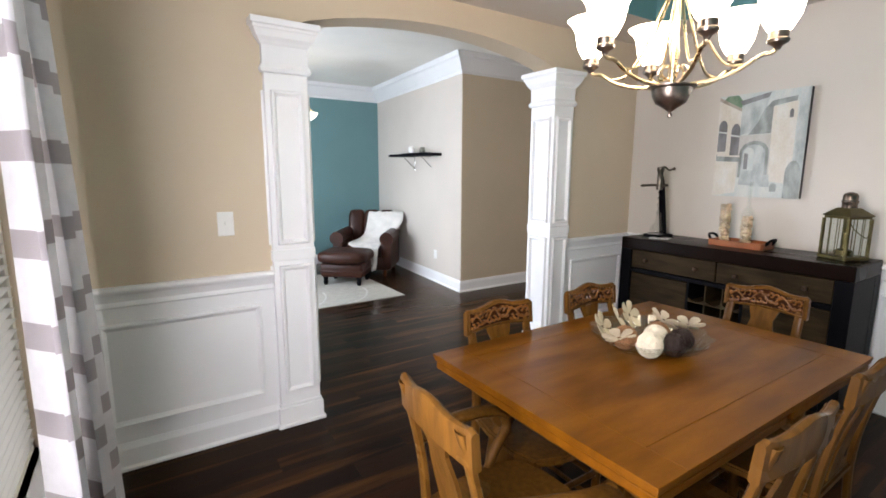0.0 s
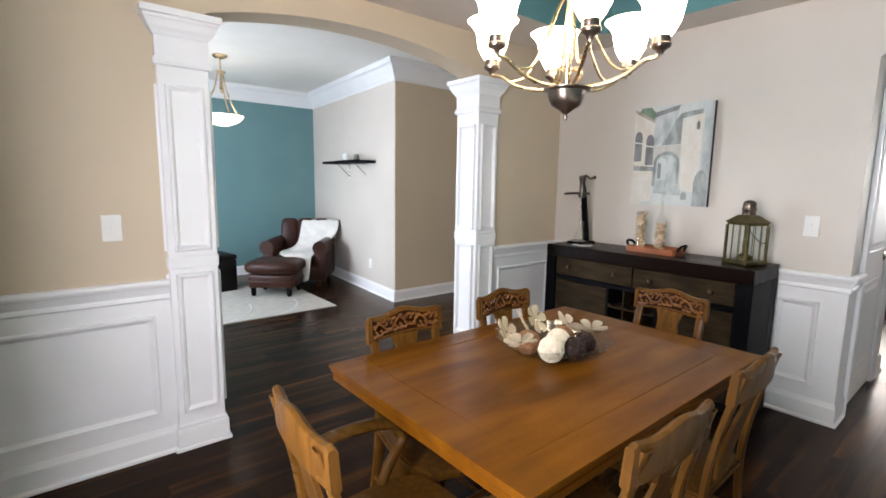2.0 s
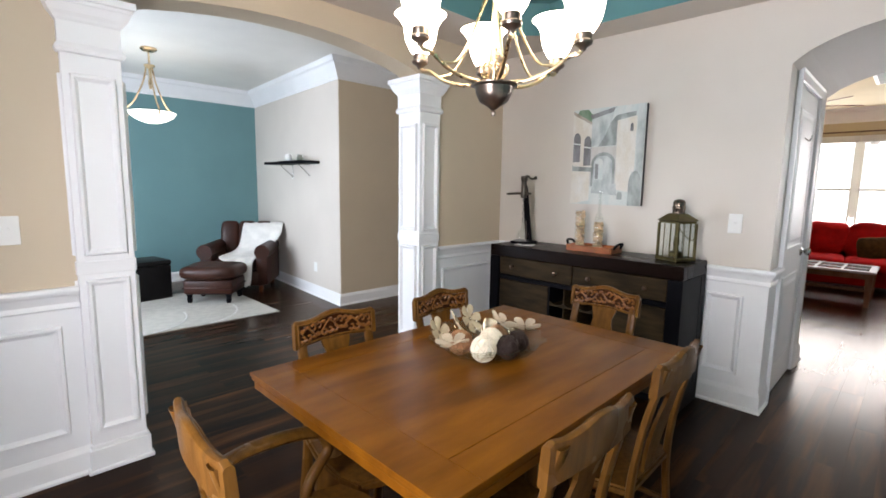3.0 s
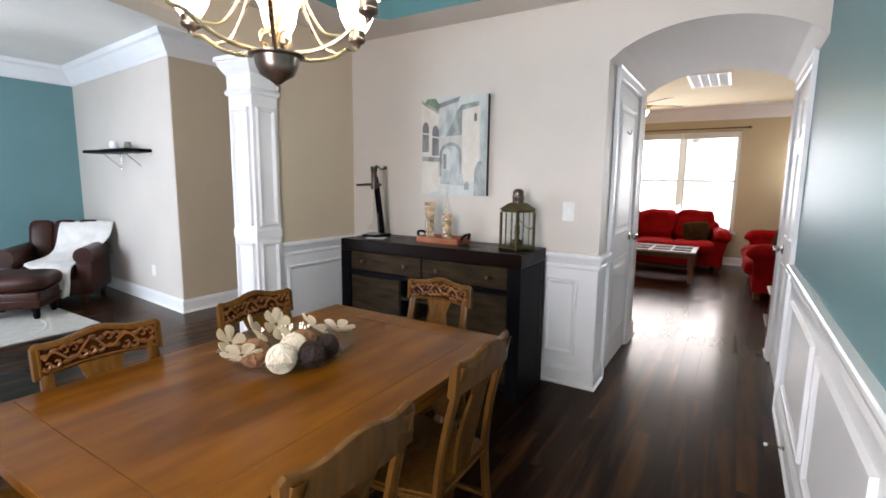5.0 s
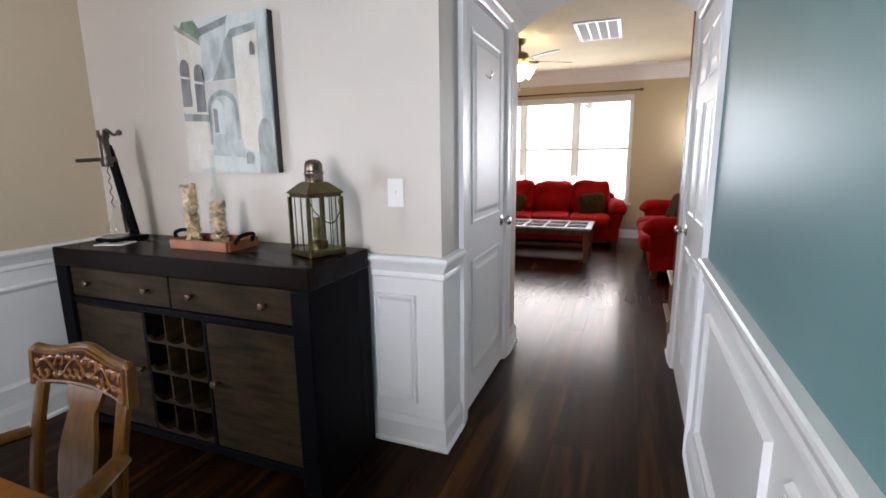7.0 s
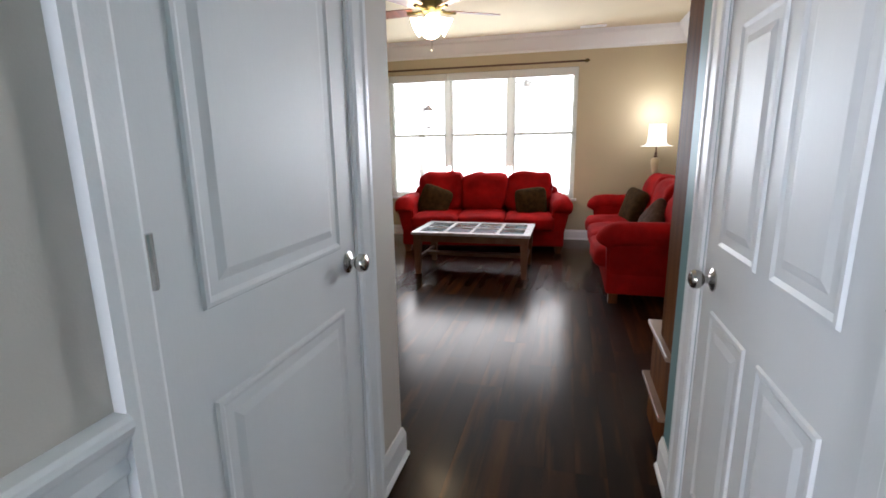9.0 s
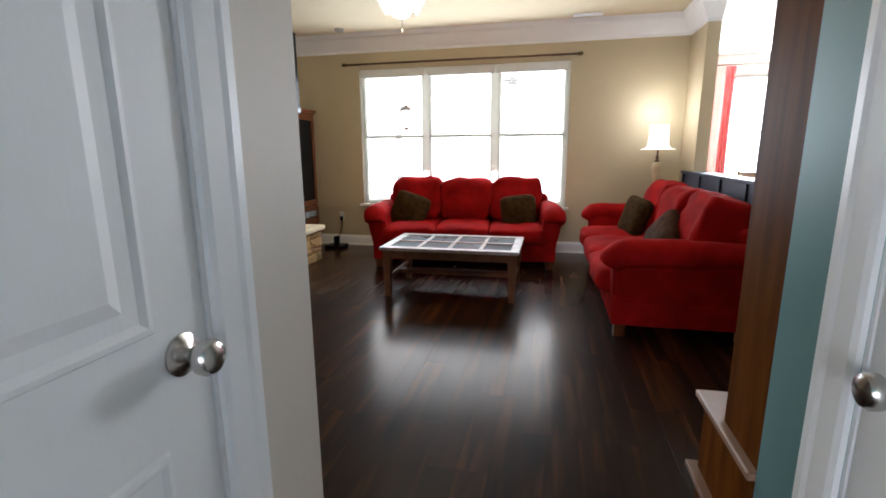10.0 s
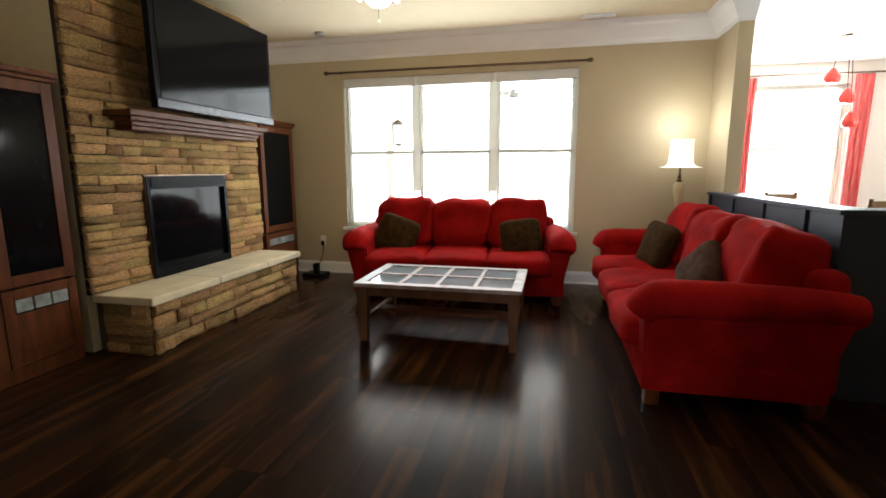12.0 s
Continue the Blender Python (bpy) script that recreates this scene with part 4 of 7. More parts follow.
def dining_chair(arms):
    """A pressed-back oak chair at the origin, facing +y: crest rail, splat, curved posts, shaped seat."""
    t = thing("dining_chair", "golden oak " + ("armchair" if arms else "side chair") + " with a carved crest rail at the table", "chair", "chairs round the dining table")
    # seat
    bm = bmesh.new()
    out = [(-0.17, -0.19), (0.17, -0.19), (0.205, -0.05), (0.215, 0.10), (0.19, 0.19), (0.10, 0.225), (0, 0.235), (-0.10, 0.225), (-0.19, 0.19), (-0.215, 0.10), (-0.205, -0.05)]
    prism(bm, out, "z", 0.425, 0.455)
    bmesh.ops.bevel(bm, geom=[e for e in bm.edges], offset=0.008, segments=2, affect="EDGES")
    part("seat", bm, OAK, t)
    # back posts, flat strips that run up behind the crest
    def strip(pts, widths, depth):
        bm = bmesh.new()
        rings = []
        for (x, y, z), w in zip(pts, widths):
            rings.append([bm.verts.new((x + a * w, y + b * depth, z)) for a, b in ((-1, -0.6), (-0.6, -1), (0.6, -1), (1, -0.6), (1, 0.6), (0.6, 1), (-0.6, 1), (-1, 0.6))])
        for a, b in zip(rings, rings[1:]):
            for k in range(8):
                bm.faces.new((a[k], a[(k + 1) % 8], b[(k + 1) % 8], b[k]))
        bm.faces.new(rings[0][::-1])
        bm.faces.new(rings[-1])
        bmesh.ops.recalc_face_normals(bm, faces=bm.faces[:])
        return bm
    for s in (-1, 1):
        pts = curve_points([(s * 0.185, -0.225, 0.0), (s * 0.172, -0.192, 0.22), (s * 0.158, -0.182, 0.44), (s * 0.150, -0.205, 0.64), (s * 0.146, -0.252, 0.835), (s * 0.146, -0.257, 0.848)], 4)
        n = len(pts) - 1
        part("back_post", strip(pts, [0.020 - 0.004 * k / n if k < n else 0.010 for k in range(n + 1)], 0.011), OAK, t, "", True)
    # front legs
    for s in (-1, 1):
        bm = lathe(bmesh.new(), [(0.0, 0), (0.013, 0), (0.017, 0.06), (0.021, 0.16), (0.016, 0.24), (0.024, 0.32), (0.022, 0.43)], 10)
        moved(bm, Matrix.Translation((s * 0.165, 0.165, 0)))
        part("front_leg", bm, OAK, t, "", True)
    for z, y0, y1 in ((0.15, -0.2, 0.16), (0.25, -0.19, 0.16)):
        for s in (-1, 1):
            part("stretcher", sweep(bmesh.new(), [(s * 0.178, y0, z), (s * 0.166, y1, z)], 0.010, 8), OAK, t, "", True)
    part("stretcher", sweep(bmesh.new(), [(-0.16, 0.165, 0.27), (0.16, 0.165, 0.27)], 0.012, 8), OAK, t, "", True)
    # serpentine crest board with a raised rim round a carved field
    def face_y(x):
        return -0.226 - 0.020 * (1 - (x / 0.178) ** 2)
    def top_z(u):
        u = abs(u)
        hump = 0.5 + 0.5 * math.cos(math.pi * min(1.0, u / 0.62))
        return 0.866 + 0.020 * hump + 0.006 * max(0.0, (u - 0.8) / 0.2) - 0.012 * max(0.0, (u - 0.94) / 0.06)
    def low_z(u):
        return 0.764 + 0.012 * (1 - u * u)
    bm = bmesh.new()
    n = 28
    rows = []
    for i in range(n + 1):
        u = -1 + 2 * i / n
        x = 0.178 * u
        yf, lo, hi = face_y(x), low_z(u), top_z(u)
        sec = [(0.0, lo + 0.004), (0.001, hi - 0.007), (-0.004, hi - 0.001), (-0.011, hi), (-0.018, hi - 0.003), (-0.021, hi - 0.010), (-0.024, lo + 0.004), (-0.020, lo), (-0.004, lo)]
        rows.append([bm.verts.new((x, yf + dy - 0.10 * (z - 0.80), z)) for dy, z in sec])
    m_ = len(rows[0])
    for a, b in zip(rows, rows[1:]):
        for k in range(m_):
            bm.faces.new((a[k], a[(k + 1) % m_], b[(k + 1) % m_], b[k]))
    bm.faces.new(rows[0])
    bm.faces.new(rows[-1][::-1])
    bmesh.ops.recalc_face_normals(bm, faces=bm.faces[:])
    crest = part("crest_rail", bm, OAK, t, "", True)
    def on_face(x, z, h):
        return (x, face_y(x) - 0.10 * (z - 0.80) + h, z)
    bm = bmesh.new()
    fl = []
    for i in range(21):
        u = -0.88 + 1.76 * i / 20
        x = 0.178 * u
        fl.append([bm.verts.new(on_face(x, low_z(u) + 0.013, 0.0014)), bm.verts.new(on_face(x, top_z(u) - 0.017, 0.0022))])
    for a, b in zip(fl, fl[1:]):
        bm.faces.new((a[0], b[0], b[1], a[1]))
    part("carved_field", bm, OAKD, crest, "recessed ground of the carving, its shade in the colour")
    bm = bmesh.new()
    ring = [on_face(0.178 * u, low_z(u) + 0.010, 0.002) for u in [-0.91 + 1.82 * i / 20 for i in range(21)]]
    ring += [on_face(0.178 * u, top_z(u) - 0.014, 0.003) for u in [0.91 - 1.82 * i / 20 for i in range(21)]]
    sweep(bm, ring + ring[:1], 0.0042, 6)
    part("crest_rim", bm, OAK, crest, "", True)
    # winding stem with curled leaves
    bm = bmesh.new()
    def mid(x):
        u = x / 0.178
        return (low_z(u) + top_z(u)) / 2 - 0.001
    stem = [on_face(x, mid(x) + 0.019 * math.sin(x * 62), 0.004) for x in [-0.150 + 0.0075 * i for i in range(41)]]
    sweep(bm, stem, 0.0042, 6)
    rl = random.Random(4)
    for k in range(13):
        x = -0.144 + 0.024 * k
        sgn = 1 if math.sin(x * 62) < 0 else -1
        cz = mid(x) + sgn * 0.013
        pts = [on_face(x + (0.013 * (1 - q / 9)) * math.cos(sgn * (0.5 + q * 0.75)), cz + (0.017 * (1 - q / 9)) * math.sin(sgn * (0.5 + q * 0.75)), 0.005) for q in range(8)]
        sweep(bm, pts, [0.0062 - 0.0005 * q for q in range(8)], 6)
        puff(bm, *on_face(x + rl.uniform(-0.006, 0.006), mid(x) - sgn * rl.uniform(0.012, 0.024), 0.003), 0.012, 0.0045, 0.0075, 0.9, 0.9, 8, 6)
    part("carving", bm, OAKC, crest, "pressed vine and leaf carving", True)
    # vase-shaped splat
    bm = bmesh.new()
    prof = [(0.046, 0.44), (0.050, 0.50), (0.060, 0.56), (0.064, 0.61), (0.060, 0.66), (0.050, 0.70), (0.046, 0.725), (0.056, 0.75), (0.064, 0.778)]
    L = []
    for w, z in prof:
        y = -0.168 - 0.072 * ((z - 0.44) / 0.33) ** 1.4
        L.append([bm.verts.new((-w, y, z)), bm.verts.new((w, y, z)), bm.verts.new((w, y - 0.011, z)), bm.verts.new((-w, y - 0.011, z))])
    for a, b in zip(L, L[1:]):
        for k in range(4):
            bm.faces.new((a[k], a[(k + 1) % 4], b[(k + 1) % 4], b[k]))
    bm.faces.new(L[0])
    bm.faces.new(L[-1][::-1])
    bmesh.ops.recalc_face_normals(bm, faces=bm.faces[:])
    part("splat", bm, OAK, t)
    if arms:
        for s in (-1, 1):
            pts = curve_points([(s * 0.165, -0.20, 0.655), (s * 0.215, -0.08, 0.650), (s * 0.240, 0.05, 0.635), (s * 0.235, 0.13, 0.620), (s * 0.225, 0.165, 0.60)], 5)
            part("armrest", sweep(bmesh.new(), pts, [0.012 + 0.004 * math.sin(math.pi * k / (len(pts) - 1)) for k in range(len(pts))], 14, 1.9), OAK, t, "", True)
            pts = curve_points([(s * 0.232, 0.14, 0.625), (s * 0.225, 0.165, 0.56), (s * 0.205, 0.10, 0.50), (s * 0.205, 0.07, 0.42)], 5)
            part("arm_support", sweep(bmesh.new(), pts, [0.017] * len(pts), 14), OAK, t, "", True)
    return t


side, carver = dining_chair(False), dining_chair(True)
# the crest stands 0.25 behind the seat's middle
side.matrix_basis = pose(-2.375, 0.72, 0, 0, 0, 180)
copy_thing(side, pose(-1.80, 0.715, 0, 0, 0, 181))
copy_thing(side, pose(-2.39, 0.115, 0, 0, 0, -2))
copy_thing(side, pose(-1.82, 0.135, 0, 0, 0, 1))
carver.matrix_basis = pose(-1.385, 0.470, 0, 0, 0, 90)
copy_thing(carver, pose(-2.80, 0.40, 0, 0, 0, -93))

# glass bowl with wooden petals and wicker balls
t = thing("glass_bowl", "clear glass flower-edged bowl on the dining table", "bowl", at=(-2.02, 0.50, 0.747))
bm = bmesh.new()
lathe(bm, [(0.0, 0.004), (0.06, 0.004), (0.12, 0.018), (0.17, 0.045), (0.205, 0.075), (0.213, 0.073), (0.178, 0.038), (0.125, 0.010), (0.06, 0.0), (0.0, 0.0)], 48, ripple=12, depth=0.05)
bg = part("bowl_body", bm, BOWLG, t, "", True)
bg.visible_shadow = False
PETAL = mat("pale_dried_petal", (0.50, 0.42, 0.29), 0.7, vary=0.15, scale=12, fine=80, bump=0.3)


def flower(at, turn, tilt, label):
    f = thing("wooden_flower", label, "decoration", "flowers in the glass bowl", at)
    f.matrix_basis = Matrix.Translation(at) @ pose(0, 0, 0, tilt, 0, turn)
    for k in range(6):
        bm = bmesh.new()
        out = [(0.008, -0.004), (0.025, -0.012), (0.045, -0.019), (0.058, -0.014), (0.062, 0.0), (0.058, 0.014), (0.045, 0.019), (0.025, 0.012), (0.008, 0.004)]
        prism(bm, out, "z", 0, 0.002)
        for v in bm.verts:
            v.co.z += 4.0 * (v.co.x - 0.03) ** 2
        moved(bm, pose(0, 0, 0, 0, -8, 60 * k))
        part("petal", bm, PETAL, f)


flower((-2.17, 0.60, 0.835), 20, 55, "pale wooden flower propped in the glass bowl")
flower((-2.08, 0.60, 0.850), 50, 60, "pale wooden flower propped in the glass bowl")
flower((-1.98, 0.62, 0.845), 10, 60, "pale wooden flower propped in the glass bowl")
flower((-1.90, 0.52, 0.835), 80, 50, "pale wooden flower propped in the glass bowl")
flower((-1.86, 0.44, 0.83), 120, 40, "pale wooden flower propped in the glass bowl")
flower((-2.20, 0.50, 0.825), 140, 45, "pale wooden flower propped in the glass bowl")


def wicker_ball(at, r, material, label, seed):
    rnd = random.Random(seed)
    t = thing("wicker_ball", label, "decoration", "balls in the glass bowl", at)
    part("core", lathe(bmesh.new(), [(0.88 * r * math.sin(math.pi * k / 10), -0.88 * r * math.cos(math.pi * k / 10)) for k in range(11)], 16), material, t, "", True)
    for k in range(16):
        bm = bmesh.new()
        m = Euler((rnd.uniform(0, 6), rnd.uniform(0, 6), rnd.uniform(0, 6))).to_matrix()
        pts = [m @ Vector((0.96 * r * math.cos(a), 0.96 * r * math.sin(a), 0.12 * r * math.sin(3 * a))) for a in [2 * math.pi * i / 18 for i in range(19)]]
        sweep(bm, pts, 0.0032, 5)
        part("strand", bm, material, t, "", True)


BALLW = mat("white_cane", (0.66, 0.58, 0.45), 0.7, vary=0.12, scale=20, fine=100, bump=0.2)
BALLB = mat("tan_cane", (0.25, 0.12, 0.055), 0.7, vary=0.2, scale=20, fine=100, bump=0.2)
BALLD = mat("dark_brown_cane", (0.022, 0.011, 0.008), 0.6, vary=0.2, scale=20, fine=100, bump=0.2)
wicker_ball((-2.105, 0.44, 0.800), 0.046, BALLW, "cream wound cane ball in the bowl", 1)
wicker_ball((-2.04, 0.46, 0.815), 0.043, BALLW, "cream wound cane ball in the bowl", 2)
wicker_ball((-2.145, 0.515, 0.815), 0.044, BALLB, "tan wound cane ball in the bowl", 3)
wicker_ball((-1.975, 0.49, 0.808), 0.042, BALLB, "tan wound cane ball in the bowl", 4)
wicker_ball((-2.02, 0.40, 0.796), 0.043, BALLD, "dark brown wound cane ball in the bowl", 5)
wicker_ball((-1.945, 0.41, 0.800), 0.040, BALLD, "dark brown wound cane ball in the bowl", 6)

# chandelier
t = thing("chandelier", "six-arm bronze chandelier with lit frosted bell shades over the table", "chandelier", at=(-2.07, 0.455, -0.028))
part("bowl", lathe(bmesh.new(), [(0.0, 1.627), (0.006, 1.63), (0.008, 1.64), (0.004, 1.646), (0.012, 1.652), (0.022, 1.660), (0.048, 1.675), (0.060, 1.70), (0.064, 1.722), (0.078, 1.727), (0.078, 1.732), (0.02, 1.738), (0.0, 1.74)], 24), PEWTER, t, "bronze finial bowl", True)
part("stem", lathe(bmesh.new(), [(0.0, 1.735), (0.012, 1.735), (0.010, 1.80), (0.016, 1.84), (0.010, 1.90), (0.012, 2.03), (0.03, 2.06), (0.034, 2.09), (0.010, 2.12), (0.0, 2.125)], 14), GOLDM, t, "", True)
part("canopy", lathe(bmesh.new(), [(0.0, 2.60), (0.02, 2.60), (0.05, 2.655), (0.062, 2.69), (0.062, 2.703), (0.0, 2.703)], 20), GOLDM, t, "", True)
for k in range(13):
    bm = bmesh.new()
    pts = [(0.010 * math.cos(a), 0.0, 2.135 + 0.037 * k + 0.020 * math.sin(a)) for a in [2 * math.pi * i / 12 for i in range(13)]]
    sweep(bm, pts, 0.0028, 6)
    moved(bm, pose(0, 0, 0, 0, 0, 90 * (k % 2)))
    part("chain_link", bm, GOLDM, t, "", True)
for k in range(6):
    a = radians(48 + 60 * k)
    def P(r, z):
        return (r * math.cos(a), r * math.sin(a), z)
    pts = curve_points([P(0.055, 1.733), P(0.12, 1.738), P(0.19, 1.760), P(0.245, 1.795), P(0.275, 1.80), P(0.285, 1.815)], 5)
    arm = part("arm", sweep(bmesh.new(), pts, 0.0065, 8), GOLDM, t, "", True)
    pts = curve_points([P(0.014, 2.04), P(0.05, 1.98), P(0.10, 1.86), P(0.15, 1.785), P(0.205, 1.772)], 5)
    part("upper_rod", sweep(bmesh.new(), pts, 0.0048, 6), GOLDM, arm, "", True)
    pts = [P(0.028 + 0.020 * math.cos(b), 1.775 + 0.022 * math.sin(b)) for b in [-1.6 + i * 0.5 for i in range(10)]]
    part("scroll", sweep(bmesh.new(), pts, 0.0042, 6), GOLDM, arm, "", True)
    x, y, _ = P(0.285, 0)
    part("cup", lathe(bmesh.new(), [(0.0, 1.806), (0.008, 1.806), (0.012, 1.816), (0.028, 1.826), (0.030, 1.834), (0.026, 1.838), (0.026, 1.862), (0.0, 1.864)], 16, (x, y, 0)), PEWTER, arm, "bronze candle cup", True)
    part("shade", lathe(bmesh.new(), [(0.028, 1.858), (0.038, 1.872), (0.052, 1.90), (0.058, 1.93), (0.062, 1.955), (0.078, 1.98), (0.092, 1.992), (0.088, 1.994), (0.06, 1.965), (0.05, 1.92), (0.03, 1.868), (0.0, 1.866)], 20, (x, y, 0)), BULB, arm, "lit frosted glass bell shade", True)
    part("bulb", lathe(bmesh.new(), [(0.0, 1.872), (0.012, 1.88), (0.020, 1.91), (0.017, 1.935), (0.0, 1.945)], 12, (x, y, 0)), HOT, arm, "lit bulb", True)

# ---- sideboard and what stands on it ----
t = thing("sideboard", "black sideboard with weathered wood drawers, doors and a wine rack", "sideboard", at=(0, 0, 0))
SX0, SX1, SY0, SY1, SZ = -0.465, -0.040, 0.33, 1.765, 0.925
part("top_board", boxm(SX0, SX1, SY0, SY1, SZ - 0.085, SZ, 0.006, 2), TOPW, t, "black-brown polished top")
for y0, y1 in ((SY0, SY0 + 0.085), (SY1 - 0.085, SY1)):
    part("side_panel", boxm(SX0, SX1, y0, y1, 0, SZ - 0.085, 0.005, 2), BLACKW, t)
part("back_panel", boxm(SX1 - 0.02, SX1, SY0 + 0.085, SY1 - 0.085, 0.05, SZ - 0.085), BLACKW, t)
part("bottom_board", boxm(SX0 + 0.01, SX1, SY0 + 0.085, SY1 - 0.085, 0.06, 0.10, 0.003), BLACKW, t)
part("drawer_rail", boxm(SX0 + 0.01, SX1, SY0 + 0.085, SY1 - 0.085, 0.665, 0.695, 0.003), BLACKW, t)
ym = (SY0 + SY1) / 2
def round_knob(y, z, parent, x):
    bm = lathe(bmesh.new(), [(0.0, 0.0), (0.008, 0.0), (0.007, 0.010), (0.014, 0.016), (0.016, 0.022), (0.011, 0.028), (0.0, 0.03)], 14)
    moved(bm, pose(x, y, z, 0, -90, 0))
    part("knob", bm, BRONZE, parent, "dark bronze round knob", True)
for y0, y1 in ((SY0 + 0.09, ym - 0.004), (ym + 0.004, SY1 - 0.09)):
    dr = part("drawer", boxm(SX0 + 0.012, SX1 - 0.05, y0, y1, 0.70, 0.836, 0.003), GREYW, t, "weathered grey-brown drawer front")
    for f in (0.20, 0.80):
        round_knob(y0 + (y1 - y0) * f, 0.768, dr, SX0 + 0.012)
for y0, y1, ky in ((SY0 + 0.09, 0.865, 0.835), (1.235, SY1 - 0.09, 1.265)):
    dd = part("cabinet_door", boxm(SX0 + 0.014, SX0 + 0.034, y0, y1, 0.105, 0.66, 0.003), GREYW, t, "weathered grey-brown plank door")
    round_knob(ky, 0.40, dd, SX0 + 0.014)
for y in (0.875, 1.225):
    part("rack_divider", boxm(SX0 + 0.012, SX1 - 0.02, y - 0.008, y + 0.008, 0.10, 0.665), BLACKW, t)
for k in range(1, 3):
    y = 0.883 + (1.217 - 0.883) * k / 3
    part("rack_upright", boxm(SX0 + 0.016, SX1 - 0.05, y - 0.005, y + 0.005, 0.10, 0.665), GREYW, t)
for k in range(4):
    z = 0.11 + 0.14 * k
    bm = bmesh.new()
    out = [(0.884, z), (1.216, z)]
    for q in range(2, -1, -1):
        ya = 0.883 + (1.217 - 0.883) * q / 3
        for s in range(6, -1, -1):
            out.append((ya + 0.111 * s / 6 if s else ya + 0.001, z + 0.030 - 0.022 * math.sin(math.pi * s / 6)))
    prism(bm, out, "x", SX0 + 0.012, SX0 + 0.028)
    part("rack_shelf", bm, GREYW, t, "scalloped bottle rest")
    part("rack_shelf", boxm(SX0 + 0.028, SX1 - 0.05, 0.884, 1.216, z, z + 0.008), GREYW, t)
# black strip drawn as the shade of a groove; nothing is cut
part("groove_shade_strip", boxm(SX0 + 0.33, SX0 + 0.338, SY0 - 0.002, SY0 + 0.01, 0.08, 0.83), BLACKP, t)

# canvas painting of an arched street
def picture():
    t = thing("painting", "unframed canvas painting of a pale arched street on the wall", "painting", at=(0, 0, 0))
    y0, y1, z0, z1 = 0.785, 1.335, 1.25, 1.95
    part("canvas", boxm(-0.036, 0, y0, y1, z0, z1, 0.003), mat("canvas_dark_edge", (0.06, 0.055, 0.06), 0.8), t)
    W, H = y1 - y0, z1 - z0
    def paint(c, second=None):
        return mat("painted_canvas", c, 0.75, vary=0.2, scale=9, fine=70, bump=0.35, second=second, amount=1.0, stretch=(1, 1.8, 0.8))
    layer = [0.0365]
    def shape(name, pts, material):
        bm = bmesh.new()
        x = -layer[0]
        prism(bm, [(y1 - u * W, z0 + v * H) for u, v in pts], "x", x, x + 0.0006)
        layer[0] += 0.0004
        part(name, bm, material, t)
    def arched(u0, u1, v0, v1, top):
        n = 8
        return [(u0, v0), (u1, v0), (u1, v1)] + [((u0 + u1) / 2 + (u1 - u0) / 2 * math.cos(math.pi * k / n), v1 + top * math.sin(math.pi * k / n)) for k in range(1, n)] + [(u0, v1)]
    pale = paint((0.60, 0.60, 0.56), (0.50, 0.55, 0.53))
    cream = paint((0.62, 0.56, 0.47), (0.66, 0.63, 0.58))
    grey = paint((0.20, 0.215, 0.20), (0.40, 0.42, 0.40))
    mist = paint((0.34, 0.37, 0.36), (0.54, 0.56, 0.54))
    dark = paint((0.16, 0.15, 0.15), (0.27, 0.27, 0.27))
    tan = paint((0.30, 0.24, 0.19), (0.45, 0.40, 0.34))
    sand = paint((0.48, 0.45, 0.40), (0.55, 0.53, 0.50))
    green = paint((0.12, 0.20, 0.12), (0.24, 0.31, 0.22))
    shape("painted_ground", [(0.0, 0.0), (1, 0.0), (1, 1), (0, 1)], pale)
    shape("painted_lower_wall", [(0.0, 0.0), (0.28, 0.04), (0.28, 0.36), (0.0, 0.36)], cream)
    shape("painted_house", [(0.0, 0.34), (0.29, 0.36), (0.29, 0.85), (0.0, 0.98)], cream)
    shape("painted_leaves", [(0.06, 0.955), (0.27, 0.86), (0.29, 0.93), (0.22, 0.995), (0.09, 0.995)], green)
    shape("painted_roof_line", [(0.0, 0.955), (0.32, 0.815), (0.33, 0.84), (0.0, 0.99)], tan)
    shape("painted_gable", [(0.28, 0.90), (0.58, 0.95), (0.54, 0.80), (0.42, 0.64), (0.28, 0.60)], mist)
    shape("painted_eave", [(0.25, 0.935), (0.60, 0.995), (0.57, 0.945), (0.40, 0.915), (0.28, 0.89)], dark)
    shape("painted_shade", [(0.62, 0.91), (0.88, 0.935), (0.87, 0.89), (0.64, 0.86), (0.64, 0.61), (0.38, 0.605), (0.48, 0.72), (0.54, 0.84)], grey)
    shape("painted_tower", [(0.635, 0.16), (0.89, 0.13), (0.89, 0.89), (0.635, 0.855)], cream)
    shape("painted_arch_wall", [(0.28, 0.20), (0.65, 0.18), (0.64, 0.605), (0.28, 0.60)], sand)
    shape("painted_archway", arched(0.30, 0.635, 0.19, 0.43, 0.115), grey)
    shape("painted_arch_shade", arched(0.33, 0.60, 0.19, 0.42, 0.09), mist)
    shape("painted_arch_light", arched(0.35, 0.47, 0.26, 0.43, 0.05), pale)
    shape("painted_doorway", [(0.36, 0.27), (0.405, 0.27), (0.405, 0.42), (0.36, 0.43)], dark)
    for u, v in ((0.02, 0.45), (0.18, 0.41)):
        shape("painted_window", arched(u, u + 0.105, v, v + 0.24, 0.07), dark)
        shape("painted_window_bar", [(u, v + 0.19), (u + 0.105, v + 0.175), (u + 0.105, v + 0.19), (u, v + 0.205)], pale)
    shape("painted_balcony", [(0.02, 0.355), (0.31, 0.345), (0.31, 0.405), (0.02, 0.42)], grey)
